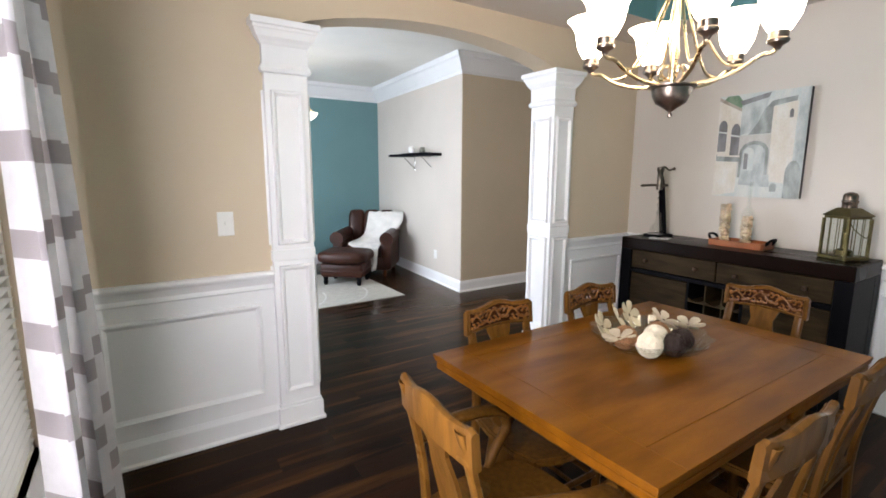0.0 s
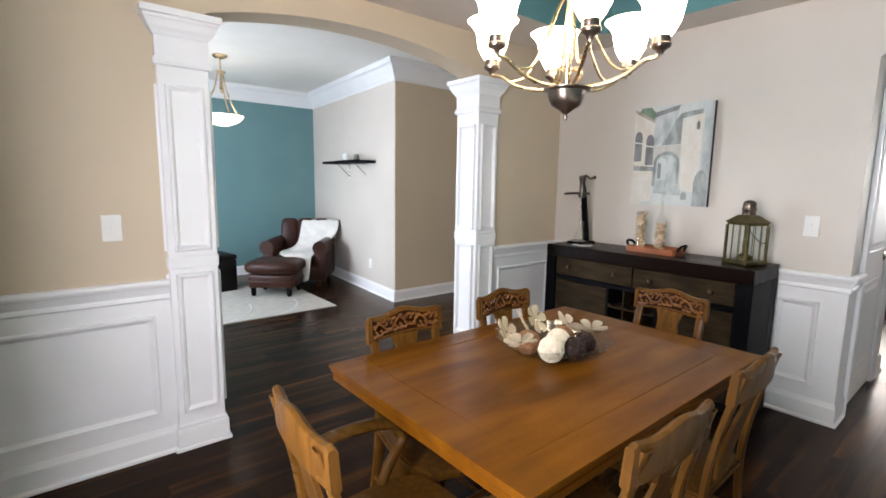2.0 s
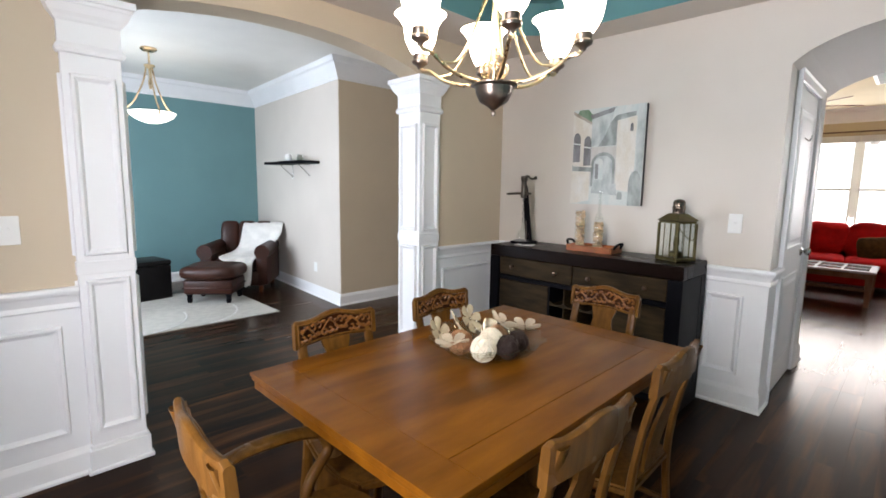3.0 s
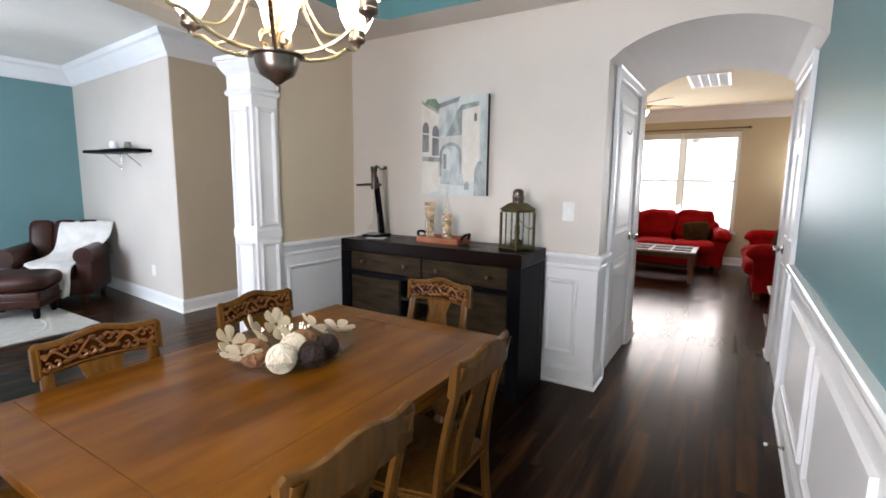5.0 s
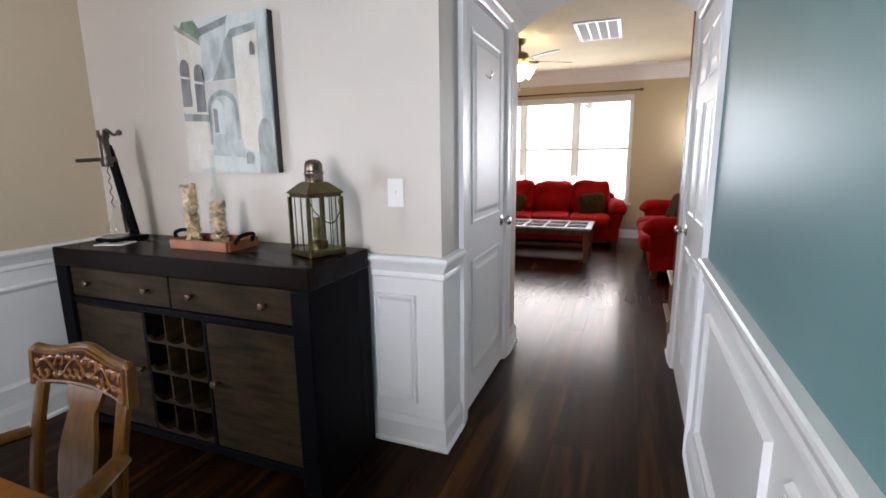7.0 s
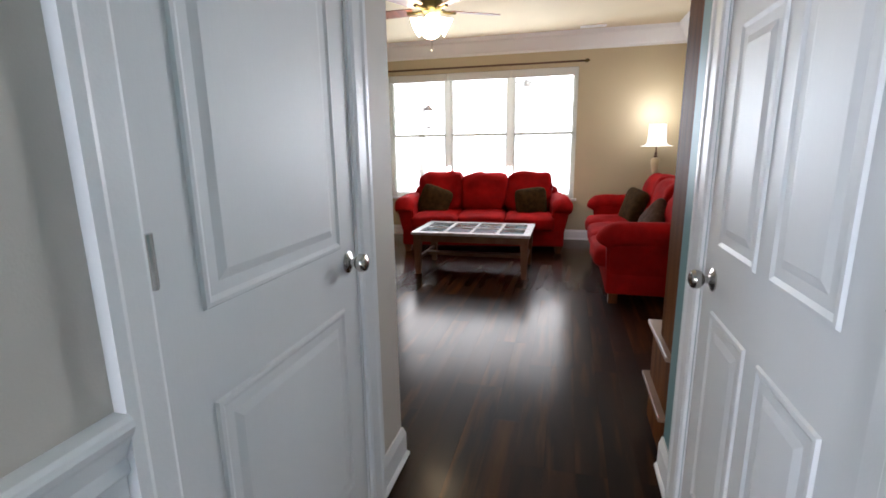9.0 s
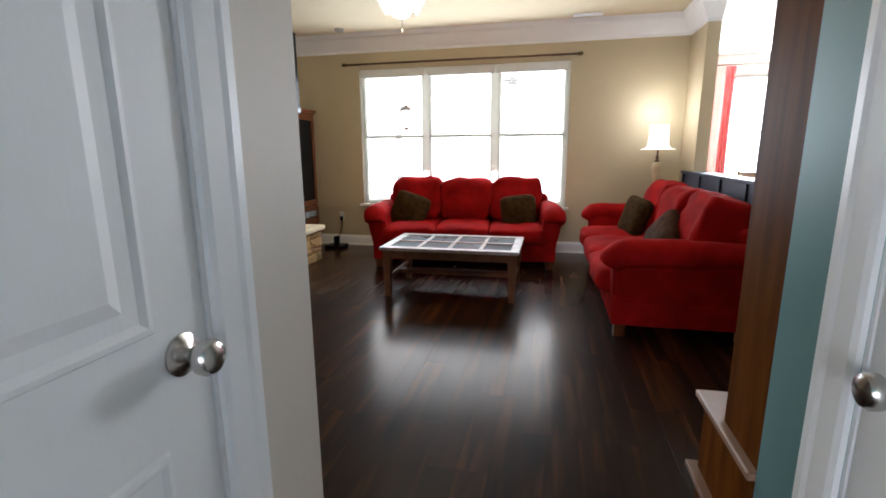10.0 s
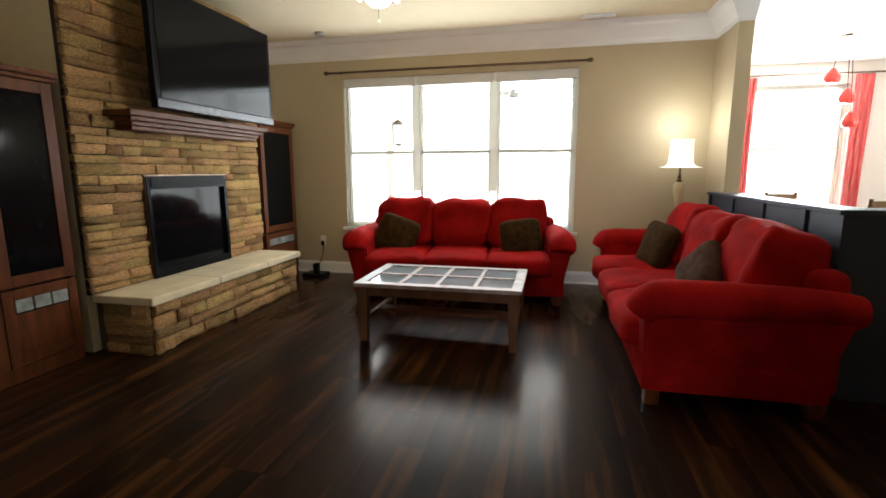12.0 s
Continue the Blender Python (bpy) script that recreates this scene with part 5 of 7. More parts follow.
    shape("painted_balcony_rail", [(0.03, 0.405), (0.31, 0.39), (0.31, 0.405), (0.03, 0.42)], cream)
    shape("painted_steps", [(0.32, 0.12), (0.68, 0.10), (0.66, 0.22), (0.33, 0.21)], mist)
    shape("painted_urn", arched(0.685, 0.755, 0.06, 0.11, 0.03), grey)
    shape("painted_corner", [(0.905, 0.0), (1.0, 0.0), (1.0, 1.0), (0.905, 1.0)], mist)
    shape("painted_side_arch", arched(0.83, 0.995, 0.0, 0.22, 0.13), grey)
    shape("painted_lamp", arched(0.815, 0.855, 0.74, 0.79, 0.03), dark)
picture()

# lever corkscrew on its stand
t = thing("corkscrew_stand", "tall pewter lever corkscrew on a small marble base", "corkscrew", at=(-0.23, 1.62, SZ))
part("base", boxm(-0.085, 0.095, -0.07, 0.07, 0, 0.02, 0.004, 2), BLACKW, t)
part("glass_foot", lathe(bmesh.new(), [(0.0, 0.0205), (0.055, 0.0205), (0.06, 0.026), (0.05, 0.03), (0.0, 0.03)], 20, (-0.03, 0, 0)), mat("clear_grey_base", (0.35, 0.33, 0.32), 0.2, vary=0.2, scale=20, fine=60), t, "", True)
bm = bmesh.new()
rings = [[bm.verts.new((x + a * 0.011, b * w, z)) for a, b in ((-1, -1), (1, -1), (1, 1), (-1, 1))] for x, z, w in ((0.070, 0.02, 0.026), (0.046, 0.16, 0.025), (0.020, 0.32, 0.022), (0.002, 0.43, 0.019), (-0.004, 0.465, 0.012))]
for a, b in zip(rings, rings[1:]):
    for k in range(4):
        bm.faces.new((a[k], a[(k + 1) % 4], b[(k + 1) % 4], b[k]))
bm.faces.new(rings[-1])
bm.faces.new(rings[0][::-1])
bmesh.ops.bevel(bm, geom=bm.edges[:], offset=0.003, segments=1, affect="EDGES")
bmesh.ops.recalc_face_normals(bm, faces=bm.faces[:])
part("upright", bm, BLACKW, t, "black wooden leaning upright")
part("rod", sweep(bmesh.new(), [(0.03, 0, 0.035), (0.02, 0, 0.175)], 0.007, 8), DPEW, t, "", True)
part("barrel", lathe(bmesh.new(), [(0.0, 0.36), (0.023, 0.36), (0.026, 0.38), (0.021, 0.40), (0.021, 0.49), (0.027, 0.50), (0.027, 0.53), (0.0, 0.535)], 14, (-0.02, 0, 0)), DPEW, t, "", True)
part("clamp", sweep(bmesh.new(), [(-0.02, -0.065, 0.395), (-0.02, 0.07, 0.395)], 0.010, 8), DPEW, t, "", True)
part("clamp_handle", sweep(bmesh.new(), curve_points([(-0.02, 0.06, 0.395), (-0.05, 0.10, 0.392), (-0.09, 0.11, 0.39)]), [0.009] * 13, 8), DPEW, t, "", True)
part("lever", sweep(bmesh.new(), curve_points([(-0.02, 0, 0.525), (-0.02, -0.03, 0.532), (-0.015, -0.065, 0.508), (-0.012, -0.095, 0.518)]), [0.007] * 19, 8), DPEW, t, "", True)
part("lever_grip", lathe(bmesh.new(), [(0.0, 0.525), (0.011, 0.53), (0.013, 0.545), (0.0, 0.555)], 10, (-0.012, -0.100, -0.022)), DPEW, t, "", True)
part("worm", sweep(bmesh.new(), [(-0.02 + 0.005 * math.cos(a), 0.005 * math.sin(a), 0.36 - 0.008 * a) for a in [i * 0.6 for i in range(42)]], 0.0022, 5), DPEW, t, "", True)
part("glass_dome", lathe(bmesh.new(), [(0.055, 0.045), (0.05, 0.075), (0.02, 0.12), (0.014, 0.2), (0.011, 0.2), (0.017, 0.12), (0.047, 0.075), (0.052, 0.045)], 18, (-0.01, 0, 0)), THIN, t, "", True).visible_shadow = False

t = thing("leaflet", "small white leaflet lying beside the corkscrew on the sideboard", "paper", at=(-0.315, 1.545, SZ), turn=18)
part("sheet", boxm(-0.05, 0.05, -0.07, 0.07, 0, 0.004, 0.001), CREAMP, t)
part("cover_bar", boxm(-0.03, 0.03, -0.05, 0.02, 0.0041, 0.0048), mat("grey_print", (0.25, 0.24, 0.23), 0.6), t)

# tray with two cork-filled glass bottles
TRAYM = mat("reddish_tray_wood", (0.27, 0.085, 0.03), 0.35, vary=0.2, scale=8, fine=60, bump=0.05)
t = thing("serving_tray", "reddish wooden tray with handles on the sideboard", "tray", at=(-0.22, 1.02, SZ))
part("tray_bottom", boxm(-0.085, 0.085, -0.165, 0.165, 0, 0.008), TRAYM, t)
for a, b in ((-0.095, -0.083), (0.083, 0.095)):
    part("tray_rim", boxm(a, b, -0.165, 0.165, 0, 0.042, 0.002), TRAYM, t)
for s in (-1, 1):
    part("tray_end", boxm(-0.083, 0.083, s * 0.165 - 0.006, s * 0.165 + 0.006, 0, 0.042, 0.002), TRAYM, t)
    part("handle", sweep(bmesh.new(), curve_points([(-0.05, s * 0.168, 0.03), (-0.04, s * 0.19, 0.06), (0.0, s * 0.20, 0.068), (0.04, s * 0.19, 0.06), (0.05, s * 0.168, 0.03)]), 0.009, 8), BLACKW, t, "dark leather handle", True)
CORK = mat("wine_cork", (0.50, 0.36, 0.22), 0.85, vary=0.25, scale=30, fine=150, bump=0.3, per_piece=0.3)
cork_me = finish(lathe(bmesh.new(), [(0.0, -0.02), (0.010, -0.02), (0.0105, -0.018), (0.0105, 0.018), (0.010, 0.02), (0.0, 0.02)], 9))
cork_me.materials.append(CORK)


def cork_bottle(at, r, top, fill, neck, seed):
    rnd = random.Random(seed)
    t = thing("cork_bottle", "clear glass bottle filled with wine corks on the tray", "bottle", "bottles of corks", at)
    if neck:
        prof = [(0.0, 0.0), (r, 0.0), (r, fill + 0.01), (r * 0.85, fill + 0.035), (0.012, fill + 0.07), (0.010, top - 0.03), (0.014, top - 0.02), (0.014, top), (0.008, top), (0.008, fill + 0.07), (r - 0.005, fill + 0.01), (r - 0.003, 0.004), (0.0, 0.004)]
    else:
        prof = [(0.0, 0.0), (r, 0.0), (r, top), (r - 0.003, top), (r - 0.003, 0.004), (0.0, 0.004)]
    g = part("bottle_glass", lathe(bmesh.new(), prof, 24), THIN, t, "", True)
    g.visible_shadow = False
    z = 0.018
    while z < fill - 0.01:
        n = 5
        for k in range(n):
            o = new("cork", cork_me)
            o.parent = t
            a = 2 * math.pi * (k + rnd.random() * 0.5) / n + z * 40
            rr = r - 0.021
            o.matrix_basis = Matrix.Translation((rr * math.cos(a), rr * math.sin(a), z + rnd.uniform(-0.004, 0.004))) @ Euler((rnd.uniform(0.3, 2.6), rnd.uniform(-0.5, 0.5), a + rnd.uniform(-0.6, 0.6))).to_matrix().to_4x4()
        z += 0.0235


cork_bottle((-0.235, 1.125, SZ + 0.008), 0.039, 0.275, 0.27, False, 1)
cork_bottle((-0.205, 1.00, SZ + 0.008), 0.040, 0.42, 0.20, True, 2)

# brass lantern
t = thing("lantern", "antique brass and glass ship's lantern on the sideboard", "lantern", at=(-0.195, 0.475, SZ), turn=-24)
t.scale = (0.92, 0.92, 1.0)
part("base", boxm(-0.092, 0.092, -0.092, 0.092, 0.0, 0.022, 0.004), BRASS, t)
for sx in (-1, 1):
    for sy in (-1, 1):
        part("corner_post", boxm(sx * 0.081 - 0.007, sx * 0.081 + 0.007, sy * 0.081 - 0.007, sy * 0.081 + 0.007, 0.022, 0.235), BRASS, t)
for s in (-1, 1):
    for swap in (0, 1):
        p = [s * 0.081 - 0.001, s * 0.081 + 0.001, -0.075, 0.075]
        if swap:
            p = [-0.075, 0.075, s * 0.081 - 0.001, s * 0.081 + 0.001]
        part("pane", boxm(*p, 0.022, 0.235), PANEG, t).visible_shadow = False
        for g in (-0.028, 0.028):
            q = [s * 0.085 - 0.0018, s * 0.085 + 0.0018, g - 0.0018, g + 0.0018]
            part("guard_bar", boxm(*(q[2:] + q[:2] if swap else q), 0.022, 0.236), BRASS, t)
bm = bmesh.new()
rings = [[bm.verts.new((x * h, y * h, z)) for x, y in ((-1, -1), (1, -1), (1, 1), (-1, 1))] for h, z in ((0.080, 0.235), (0.082, 0.247), (0.092, 0.252), (0.045, 0.292), (0.040, 0.295))]
for a, b in zip(rings, rings[1:]):
    for k in range(4):
        bm.faces.new((a[k], a[(k + 1) % 4], b[(k + 1) % 4], b[k]))
bm.faces.new(rings[0][::-1])
bm.faces.new(rings[-1])
part("roof", bm, BRASS, t)
COPPER = mat("darkened_bronze", (0.15, 0.115, 0.09), 0.25, 0.9, vary=0.25, scale=15, fine=60)
part("chimney", lathe(bmesh.new(), [(0.0, 0.292), (0.040, 0.292), (0.040, 0.32), (0.043, 0.325), (0.043, 0.335), (0.039, 0.34), (0.039, 0.365), (0.03, 0.378), (0.012, 0.384), (0.0, 0.385)], 20), COPPER, t, "darkened bronze chimney cap", True)
part("burner", lathe(bmesh.new(), [(0.0, 0.022), (0.045, 0.022), (0.045, 0.05), (0.02, 0.06), (0.015, 0.085), (0.02, 0.10), (0.016, 0.15), (0.0, 0.152)], 16), BRASS, t, "", True)
part("bail_handle", sweep(bmesh.new(), curve_points([(-0.07, -0.075, 0.22), (-0.06, -0.10, 0.18), (0.0, -0.125, 0.135), (0.06, -0.10, 0.18), (0.07, -0.075, 0.22)]), 0.003, 6), BRASS, t, "", True)

# ---- foyer ----
t = thing("foyer_pendant", "brass-armed pendant lamp with a lit alabaster bowl", "pendant lamp", at=(-1.96, 5.04, 0))
part("canopy", lathe(bmesh.new(), [(0.0, 2.66), (0.05, 2.665), (0.075, 2.685), (0.075, 2.70), (0.0, 2.70)], 18), GOLDM, t, "", True)
part("stem", lathe(bmesh.new(), [(0.0, 2.30), (0.012, 2.30), (0.02, 2.36), (0.010, 2.42), (0.010, 2.50), (0.05, 2.52), (0.05, 2.535), (0.010, 2.55), (0.008, 2.67), (0.0, 2.67)], 12), GOLDM, t, "", True)
for k in range(3):
    a = radians(30 + 120 * k)
    pts = curve_points([(0.03 * math.cos(a), 0.03 * math.sin(a), 2.52), (0.07 * math.cos(a), 0.07 * math.sin(a), 2.36), (0.16 * math.cos(a), 0.16 * math.sin(a), 2.18), (0.235 * math.cos(a), 0.235 * math.sin(a), 2.10), (0.25 * math.cos(a), 0.25 * math.sin(a), 2.04), (0.215 * math.cos(a), 0.215 * math.sin(a), 2.03)], 5)
    part("arm", sweep(bmesh.new(), pts, 0.008, 8), GOLDM, t, "", True)
part("bowl", lathe(bmesh.new(), [(0.0, 1.96), (0.06, 1.965), (0.13, 1.99), (0.19, 2.03), (0.215, 2.07), (0.208, 2.07), (0.18, 2.035), (0.12, 2.0), (0.0, 1.975)], 28), glow("lit_alabaster_bowl", (1.0, 0.93, 0.80), 3.5), t, "lit alabaster glass bowl", True)

t = thing("wall_shelf", "black floating shelf on grey metal brackets", "shelf", at=(-0.375, 4.93, 1.61), turn=5)
part("board", boxm(-0.22, 0.0, -0.50, 0.50, 0, 0.032, 0.003), BLACKW, t)
for y in (-0.22, 0.18):
    part("bracket", sweep(bmesh.new(), [(-0.19, y, -0.004), (-0.005, y, -0.004), (-0.005, y, -0.17), (-0.012, y, -0.15), (-0.18, y, -0.008)], 0.006, 6), NICKEL, t)
t = thing("bowl", "white ceramic jar on the floating shelf", "jar", at=(-0.49, 5.03, 1.652))
part("jar_body", lathe(bmesh.new(), [(0.0, 0), (0.03, 0), (0.045, 0.03), (0.04, 0.07), (0.03, 0.085), (0.0, 0.09)], 16), CREAMP, t, "", True)
t = thing("shelf_tray", "flat black tray on the floating shelf", "tray", at=(-0.48, 4.92, 1.642))
part("tray_dish", boxm(-0.07, 0.07, -0.28, 0.28, 0, 0.012, 0.003), BLACKW, t)
t = thing("small_vase", "small grey-green pot on the floating shelf", "vase", at=(-0.46, 4.80, 1.654))
part("pot", lathe(bmesh.new(), [(0.0, 0), (0.03, 0), (0.04, 0.03), (0.028, 0.055), (0.032, 0.07), (0.0, 0.072)], 14), mat("grey_green_glaze", (0.2, 0.21, 0.17), 0.4), t, "", True)

t = thing("area_rug", "cream wool rug with faint curved lines on the floor", "rug", at=(0, 0, 0))
part("rug_body", boxm(-3.3, -1.08, 4.16, 5.75, 0.0, 0.010, 0.003), RUGM, t)
RUGL = mat("pale_rug_line", (0.56, 0.55, 0.52), 0.95, vary=0.05, scale=14, fine=260, bump=0.4)
for c in (-1.9, -2.4):
    pts = [(c + 0.55 * math.cos(a), 4.75 + 0.6 * math.sin(a), 0.0105) for a in [-1.35 + 0.15 * i for i in range(10)]]
    part("line", sweep(bmesh.new(), pts, 0.005, 6, 2.2), RUGL, t)


def leather_armchair():
    """Facing -y at the origin."""
    t = thing("leather_armchair", "brown leather club armchair with rolled arms and nailhead trim", "armchair")
    part("base", boxm(-0.38, 0.38, -0.36, 0.36, 0.09, 0.30, 0.03, 3), LEATHER, t, "", True)
    part("seat_cushion", puff(bmesh.new(), 0, -0.06, 0.37, 0.265, 0.33, 0.085, 0.4, 0.35), LEATHER, t, "", True)
    for s in (-1, 1):
        bm = bmesh.new()
        box(bm, s * 0.35 - 0.075, s * 0.35 + 0.075, -0.36, 0.30, 0.1, 0.54, 0.03, 2)
        sweep(bm, [(s * 0.36, -0.37, 0.55), (s * 0.36, 0.0, 0.56), (s * 0.35, 0.30, 0.58)], [0.098, 0.095, 0.08], 16)
        part("arm", bm, LEATHER, t, "", True)
    for k in range(3):
        x = -0.235 + 0.235 * k
        bm = puff(bmesh.new(), 0, 0, 0, 0.125, 0.095, 0.28, 0.42, 0.5)
        moved(bm, pose(x, 0.30 - 0.015 * abs(k - 1), 0.635, -10, 0, -(k - 1) * 7))
        part("back_channel", bm, LEATHER, t, "", True)
    part("back", boxm(-0.375, 0.375, 0.30, 0.40, 0.1, 0.86, 0.04, 3), LEATHER, t, "", True)
    for sx in (-1, 1):
        for sy in (-1, 1):
            part("foot", lathe(bmesh.new(), [(0.0, 0), (0.022, 0), (0.032, 0.04), (0.026, 0.06), (0.034, 0.10)], 12, (sx * 0.32, sy * 0.30, 0)), CHERRY, t, "", True)
    return t


ac = leather_armchair()
ac.matrix_basis = pose(-0.87, 5.64, 0, 0, 0, -38) @ Matrix.Diagonal((0.95, 1, 0.94, 1))
t = thing("throw_blanket", "white knit throw draped over the leather armchair", "blanket")
t.matrix_basis = pose(-0.87, 5.64, 0, 0, 0, -38) @ Matrix.Diagonal((0.95, 1, 0.94, 1))
bm = bmesh.new()
rows = []
prof = [(0.46, 0.42, 0.0, 0.47), (0.45, 0.80, -0.02, 0.48), (0.37, 0.90, -0.03, 0.49), (0.25, 0.91, -0.04, 0.50), (0.17, 0.80, -0.04, 0.51), (0.12, 0.68, -0.05, 0.50), (0.09, 0.56, -0.08, 0.36),
        (0.02, 0.49, -0.14, 0.29), (-0.15, 0.475, -0.24, 0.265), (-0.34, 0.475, -0.22, 0.265), (-0.43, 0.45, -0.08, 0.26), (-0.445, 0.32, 0.06, 0.25), (-0.45, 0.20, 0.09, 0.24), (-0.455, 0.10, 0.11, 0.22)]
for j, (y, z, xa, xb) in enumerate(prof):
    row = []
    for i in range(13):
        u = i / 12
        zz = z + 0.010 * math.sin(9 * u + j)
        if j == 5:
            zz += 0.06 * max(0.0, u - 0.6)
        row.append(bm.verts.new((xa + (xb - xa) * u, y + 0.012 * math.sin(11 * u + 1.3 * j), zz)))
    rows.append(row)
for a, b in zip(rows, rows[1:]):
    for i in range(12):
        bm.faces.new((a[i], a[i + 1], b[i + 1], b[i]))
o = part("knit_cloth", bm, THROW, t, "", True)
m = o.modifiers.new("thick", "SOLIDIFY")
m.thickness, m.offset = 0.018, 1.0
m = o.modifiers.new("round", "SUBSURF")
m.levels = m.render_levels = 1

t = thing("ottoman", "brown leather ottoman with a cushioned top on turned feet", "ottoman")
t.matrix_basis = pose(-1.40, 5.13, 0.01, 0, 0, -41)
part("body", boxm(-0.27, 0.27, -0.215, 0.215, 0.10, 0.27, 0.03, 3), LEATHER, t, "", True)
part("band", boxm(-0.278, 0.278, -0.223, 0.223, 0.165, 0.185, 0.008, 2), LEATHER, t, "", True)
part("top_cushion", puff(bmesh.new(), 0, 0, 0.345, 0.32, 0.265, 0.088, 0.62, 0.4, 40, 18, 0.008), LEATHER, t, "", True)
for sx in (-1, 1):
    for sy in (-1, 1):
        part("foot", lathe(bmesh.new(), [(0.0, 0), (0.022, 0), (0.032, 0.04), (0.026, 0.06), (0.034, 0.10)], 12, (sx * 0.215, sy * 0.17, 0)), BLACKW, t, "", True)
t = thing("storage_cube", "black leather storage cube beside the teal wall", "storage cube")
t.matrix_basis = pose(-1.98, 5.76, 0.0, 0, 0, 9)
part("cube_body", boxm(-0.22, 0.22, -0.22, 0.22, 0.0, 0.40, 0.02, 3), mat("black_leather", (0.007, 0.006, 0.006), 0.45, vary=0.2, scale=6, fine=90, bump=0.1, spec=0.12), t, "", True)
part("lid", boxm(-0.225, 0.225, -0.225, 0.225, 0.402, 0.46, 0.02, 3), mat("black_leather_lid", (0.009, 0.008, 0.008), 0.42, vary=0.2, scale=6, fine=90, bump=0.1, spec=0.12), t, "", True)

# spring door stop on the baseboard, hook on the closet door
t = thing("door_stop", "small brass spring door stop on the white baseboard", "door stop", at=(-0.30, -1.012, 0.065))
part("spring", sweep(bmesh.new(), [(0.006 * math.cos(a), 0.0016 * a, 0.006 * math.sin(a)) for a in [i * 0.7 for i in range(60)]], 0.0018, 5), BRASS, t, "", True)
part("rubber_tip", sweep(bmesh.new(), [(0, 0.066, 0), (0, 0.08, 0)], 0.008, 8), CREAMP, t)
part("mounting_plate", sweep(bmesh.new(), [(0, -0.003, 0), (0, 0.003, 0)], 0.010, 10), BRASS, t)
t = thing("door_hook", "small satin nickel coat hook on the white door", "hook", at=(0.62, 0.003, 1.72))
part("hook_plate", boxm(-0.012, 0.012, -0.006, 0.0, -0.03, 0.035, 0.002), NICKEL, t)
part("hook_prong", sweep(bmesh.new(), curve_points([(0, -0.006, 0.0), (0, -0.03, -0.02), (0, -0.04, 0.0), (0, -0.042, 0.015)]), 0.004, 6), NICKEL, t, "", True)

# ---- living room ----
def sofa(name, label, w, at, turn):
    """A three-seat sofa with rolled, flared arms, facing -y; w is its width."""
    t = thing(name, label, "sofa", "red sofas", at, turn)
    hw = w / 2
    part("base", boxm(-hw + 0.10, hw - 0.10, -0.45, 0.40, 0.085, 0.30, 0.02, 2), RED, t, "", True)
    inner = w - 0.44
    cw = inner / 3
    part("back_frame", boxm(-hw + 0.12, hw - 0.12, 0.27, 0.45, 0.10, 0.74, 0.06, 4), RED, t, "", True)
    for k in range(3):
        x = -inner / 2 + cw * (k + 0.5)
        part("seat_cushion", puff(bmesh.new(), x, -0.135, 0.365, cw / 2 + 0.006, 0.42, 0.105, 0.5, 0.26, 44, 20, 0.020, k), RED, t, "", True)
        bm = puff(bmesh.new(), 0, 0, 0, cw / 2 + 0.014, 0.185, 0.27, 0.52, 0.36, 64, 34, 0.040, k + 5)
        moved(bm, pose(x, 0.225, 0.655, -14, 0, 0))
        part("back_cushion", bm, RED, t, "", True)
    for s in (-1, 1):
        # side that leans outwards towards the top
        bm = bmesh.new()
        low = [bm.verts.new((s * (hw - u), y, 0.085)) for u, y in ((0.26, -0.44), (0.135, -0.44), (0.135, 0.35), (0.26, 0.35))]
        top = [bm.verts.new((s * (hw - u), y, 0.56)) for u, y in ((0.235, -0.465), (0.035, -0.465), (0.035, 0.46), (0.235, 0.46))]
        for k in range(4):
            bm.faces.new((low[k], low[(k + 1) % 4], top[(k + 1) % 4], top[k]))
        bm.faces.new(low[::-1])
        bm.faces.new(top)
        bmesh.ops.bevel(bm, geom=bm.edges[:], offset=0.02, segments=3, affect="EDGES")
        bmesh.ops.recalc_face_normals(bm, faces=bm.faces[:])
        arm = part("arm", bm, RED, t, "", True)
        # stuffed pad that rolls over the top and hangs over the front
        bm = bmesh.new()
        pts = curve_points([(s * (hw - 0.129), 0.475, 0.555), (s * (hw - 0.126), 0.30, 0.572), (s * (hw - 0.124), -0.05, 0.578), (s * (hw - 0.126), -0.34, 0.577), (s * (hw - 0.129), -0.435, 0.552), (s * (hw - 0.132), -0.470, 0.495)], 5)
        n = len(pts) - 1
        sweep(bm, pts, [0.095 * (0.80 + 0.20 * min(1.0, 2.5 * k / n, 4.0 * (n - k) / n) ** 0.5) for k in range(n + 1)], 22, 1.26)
        for v in bm.verts:
            v.co += 0.011 * noise.noise_vector(v.co * 5.0 + Vector((s * w, 0, 3))) + 0.005 * noise.noise_vector(v.co * 13.0)
        part("arm_pad", bm, RED, arm, "", True)
    for sx in (-1, 1):
        for y in (-0.39, 0.36):
            bm = bmesh.new()
            prism(bm, [(sx * (hw - 0.19), 0.0), (sx * (hw - 0.13), 0.0), (sx * (hw - 0.11), 0.09), (sx * (hw - 0.21), 0.09)], "y", y - 0.035, y + 0.035)
            part("foot", bm, CHERRY, t, "stained wooden foot")
    return t


sofa("sofa", "red microsuede three-seat sofa below the window", 2.14, (5.70, 0.40, 0), -84)
sofa("sofa", "red microsuede sofa along the dark half wall", 2.38, (4.67, -1.405, 0), 180)


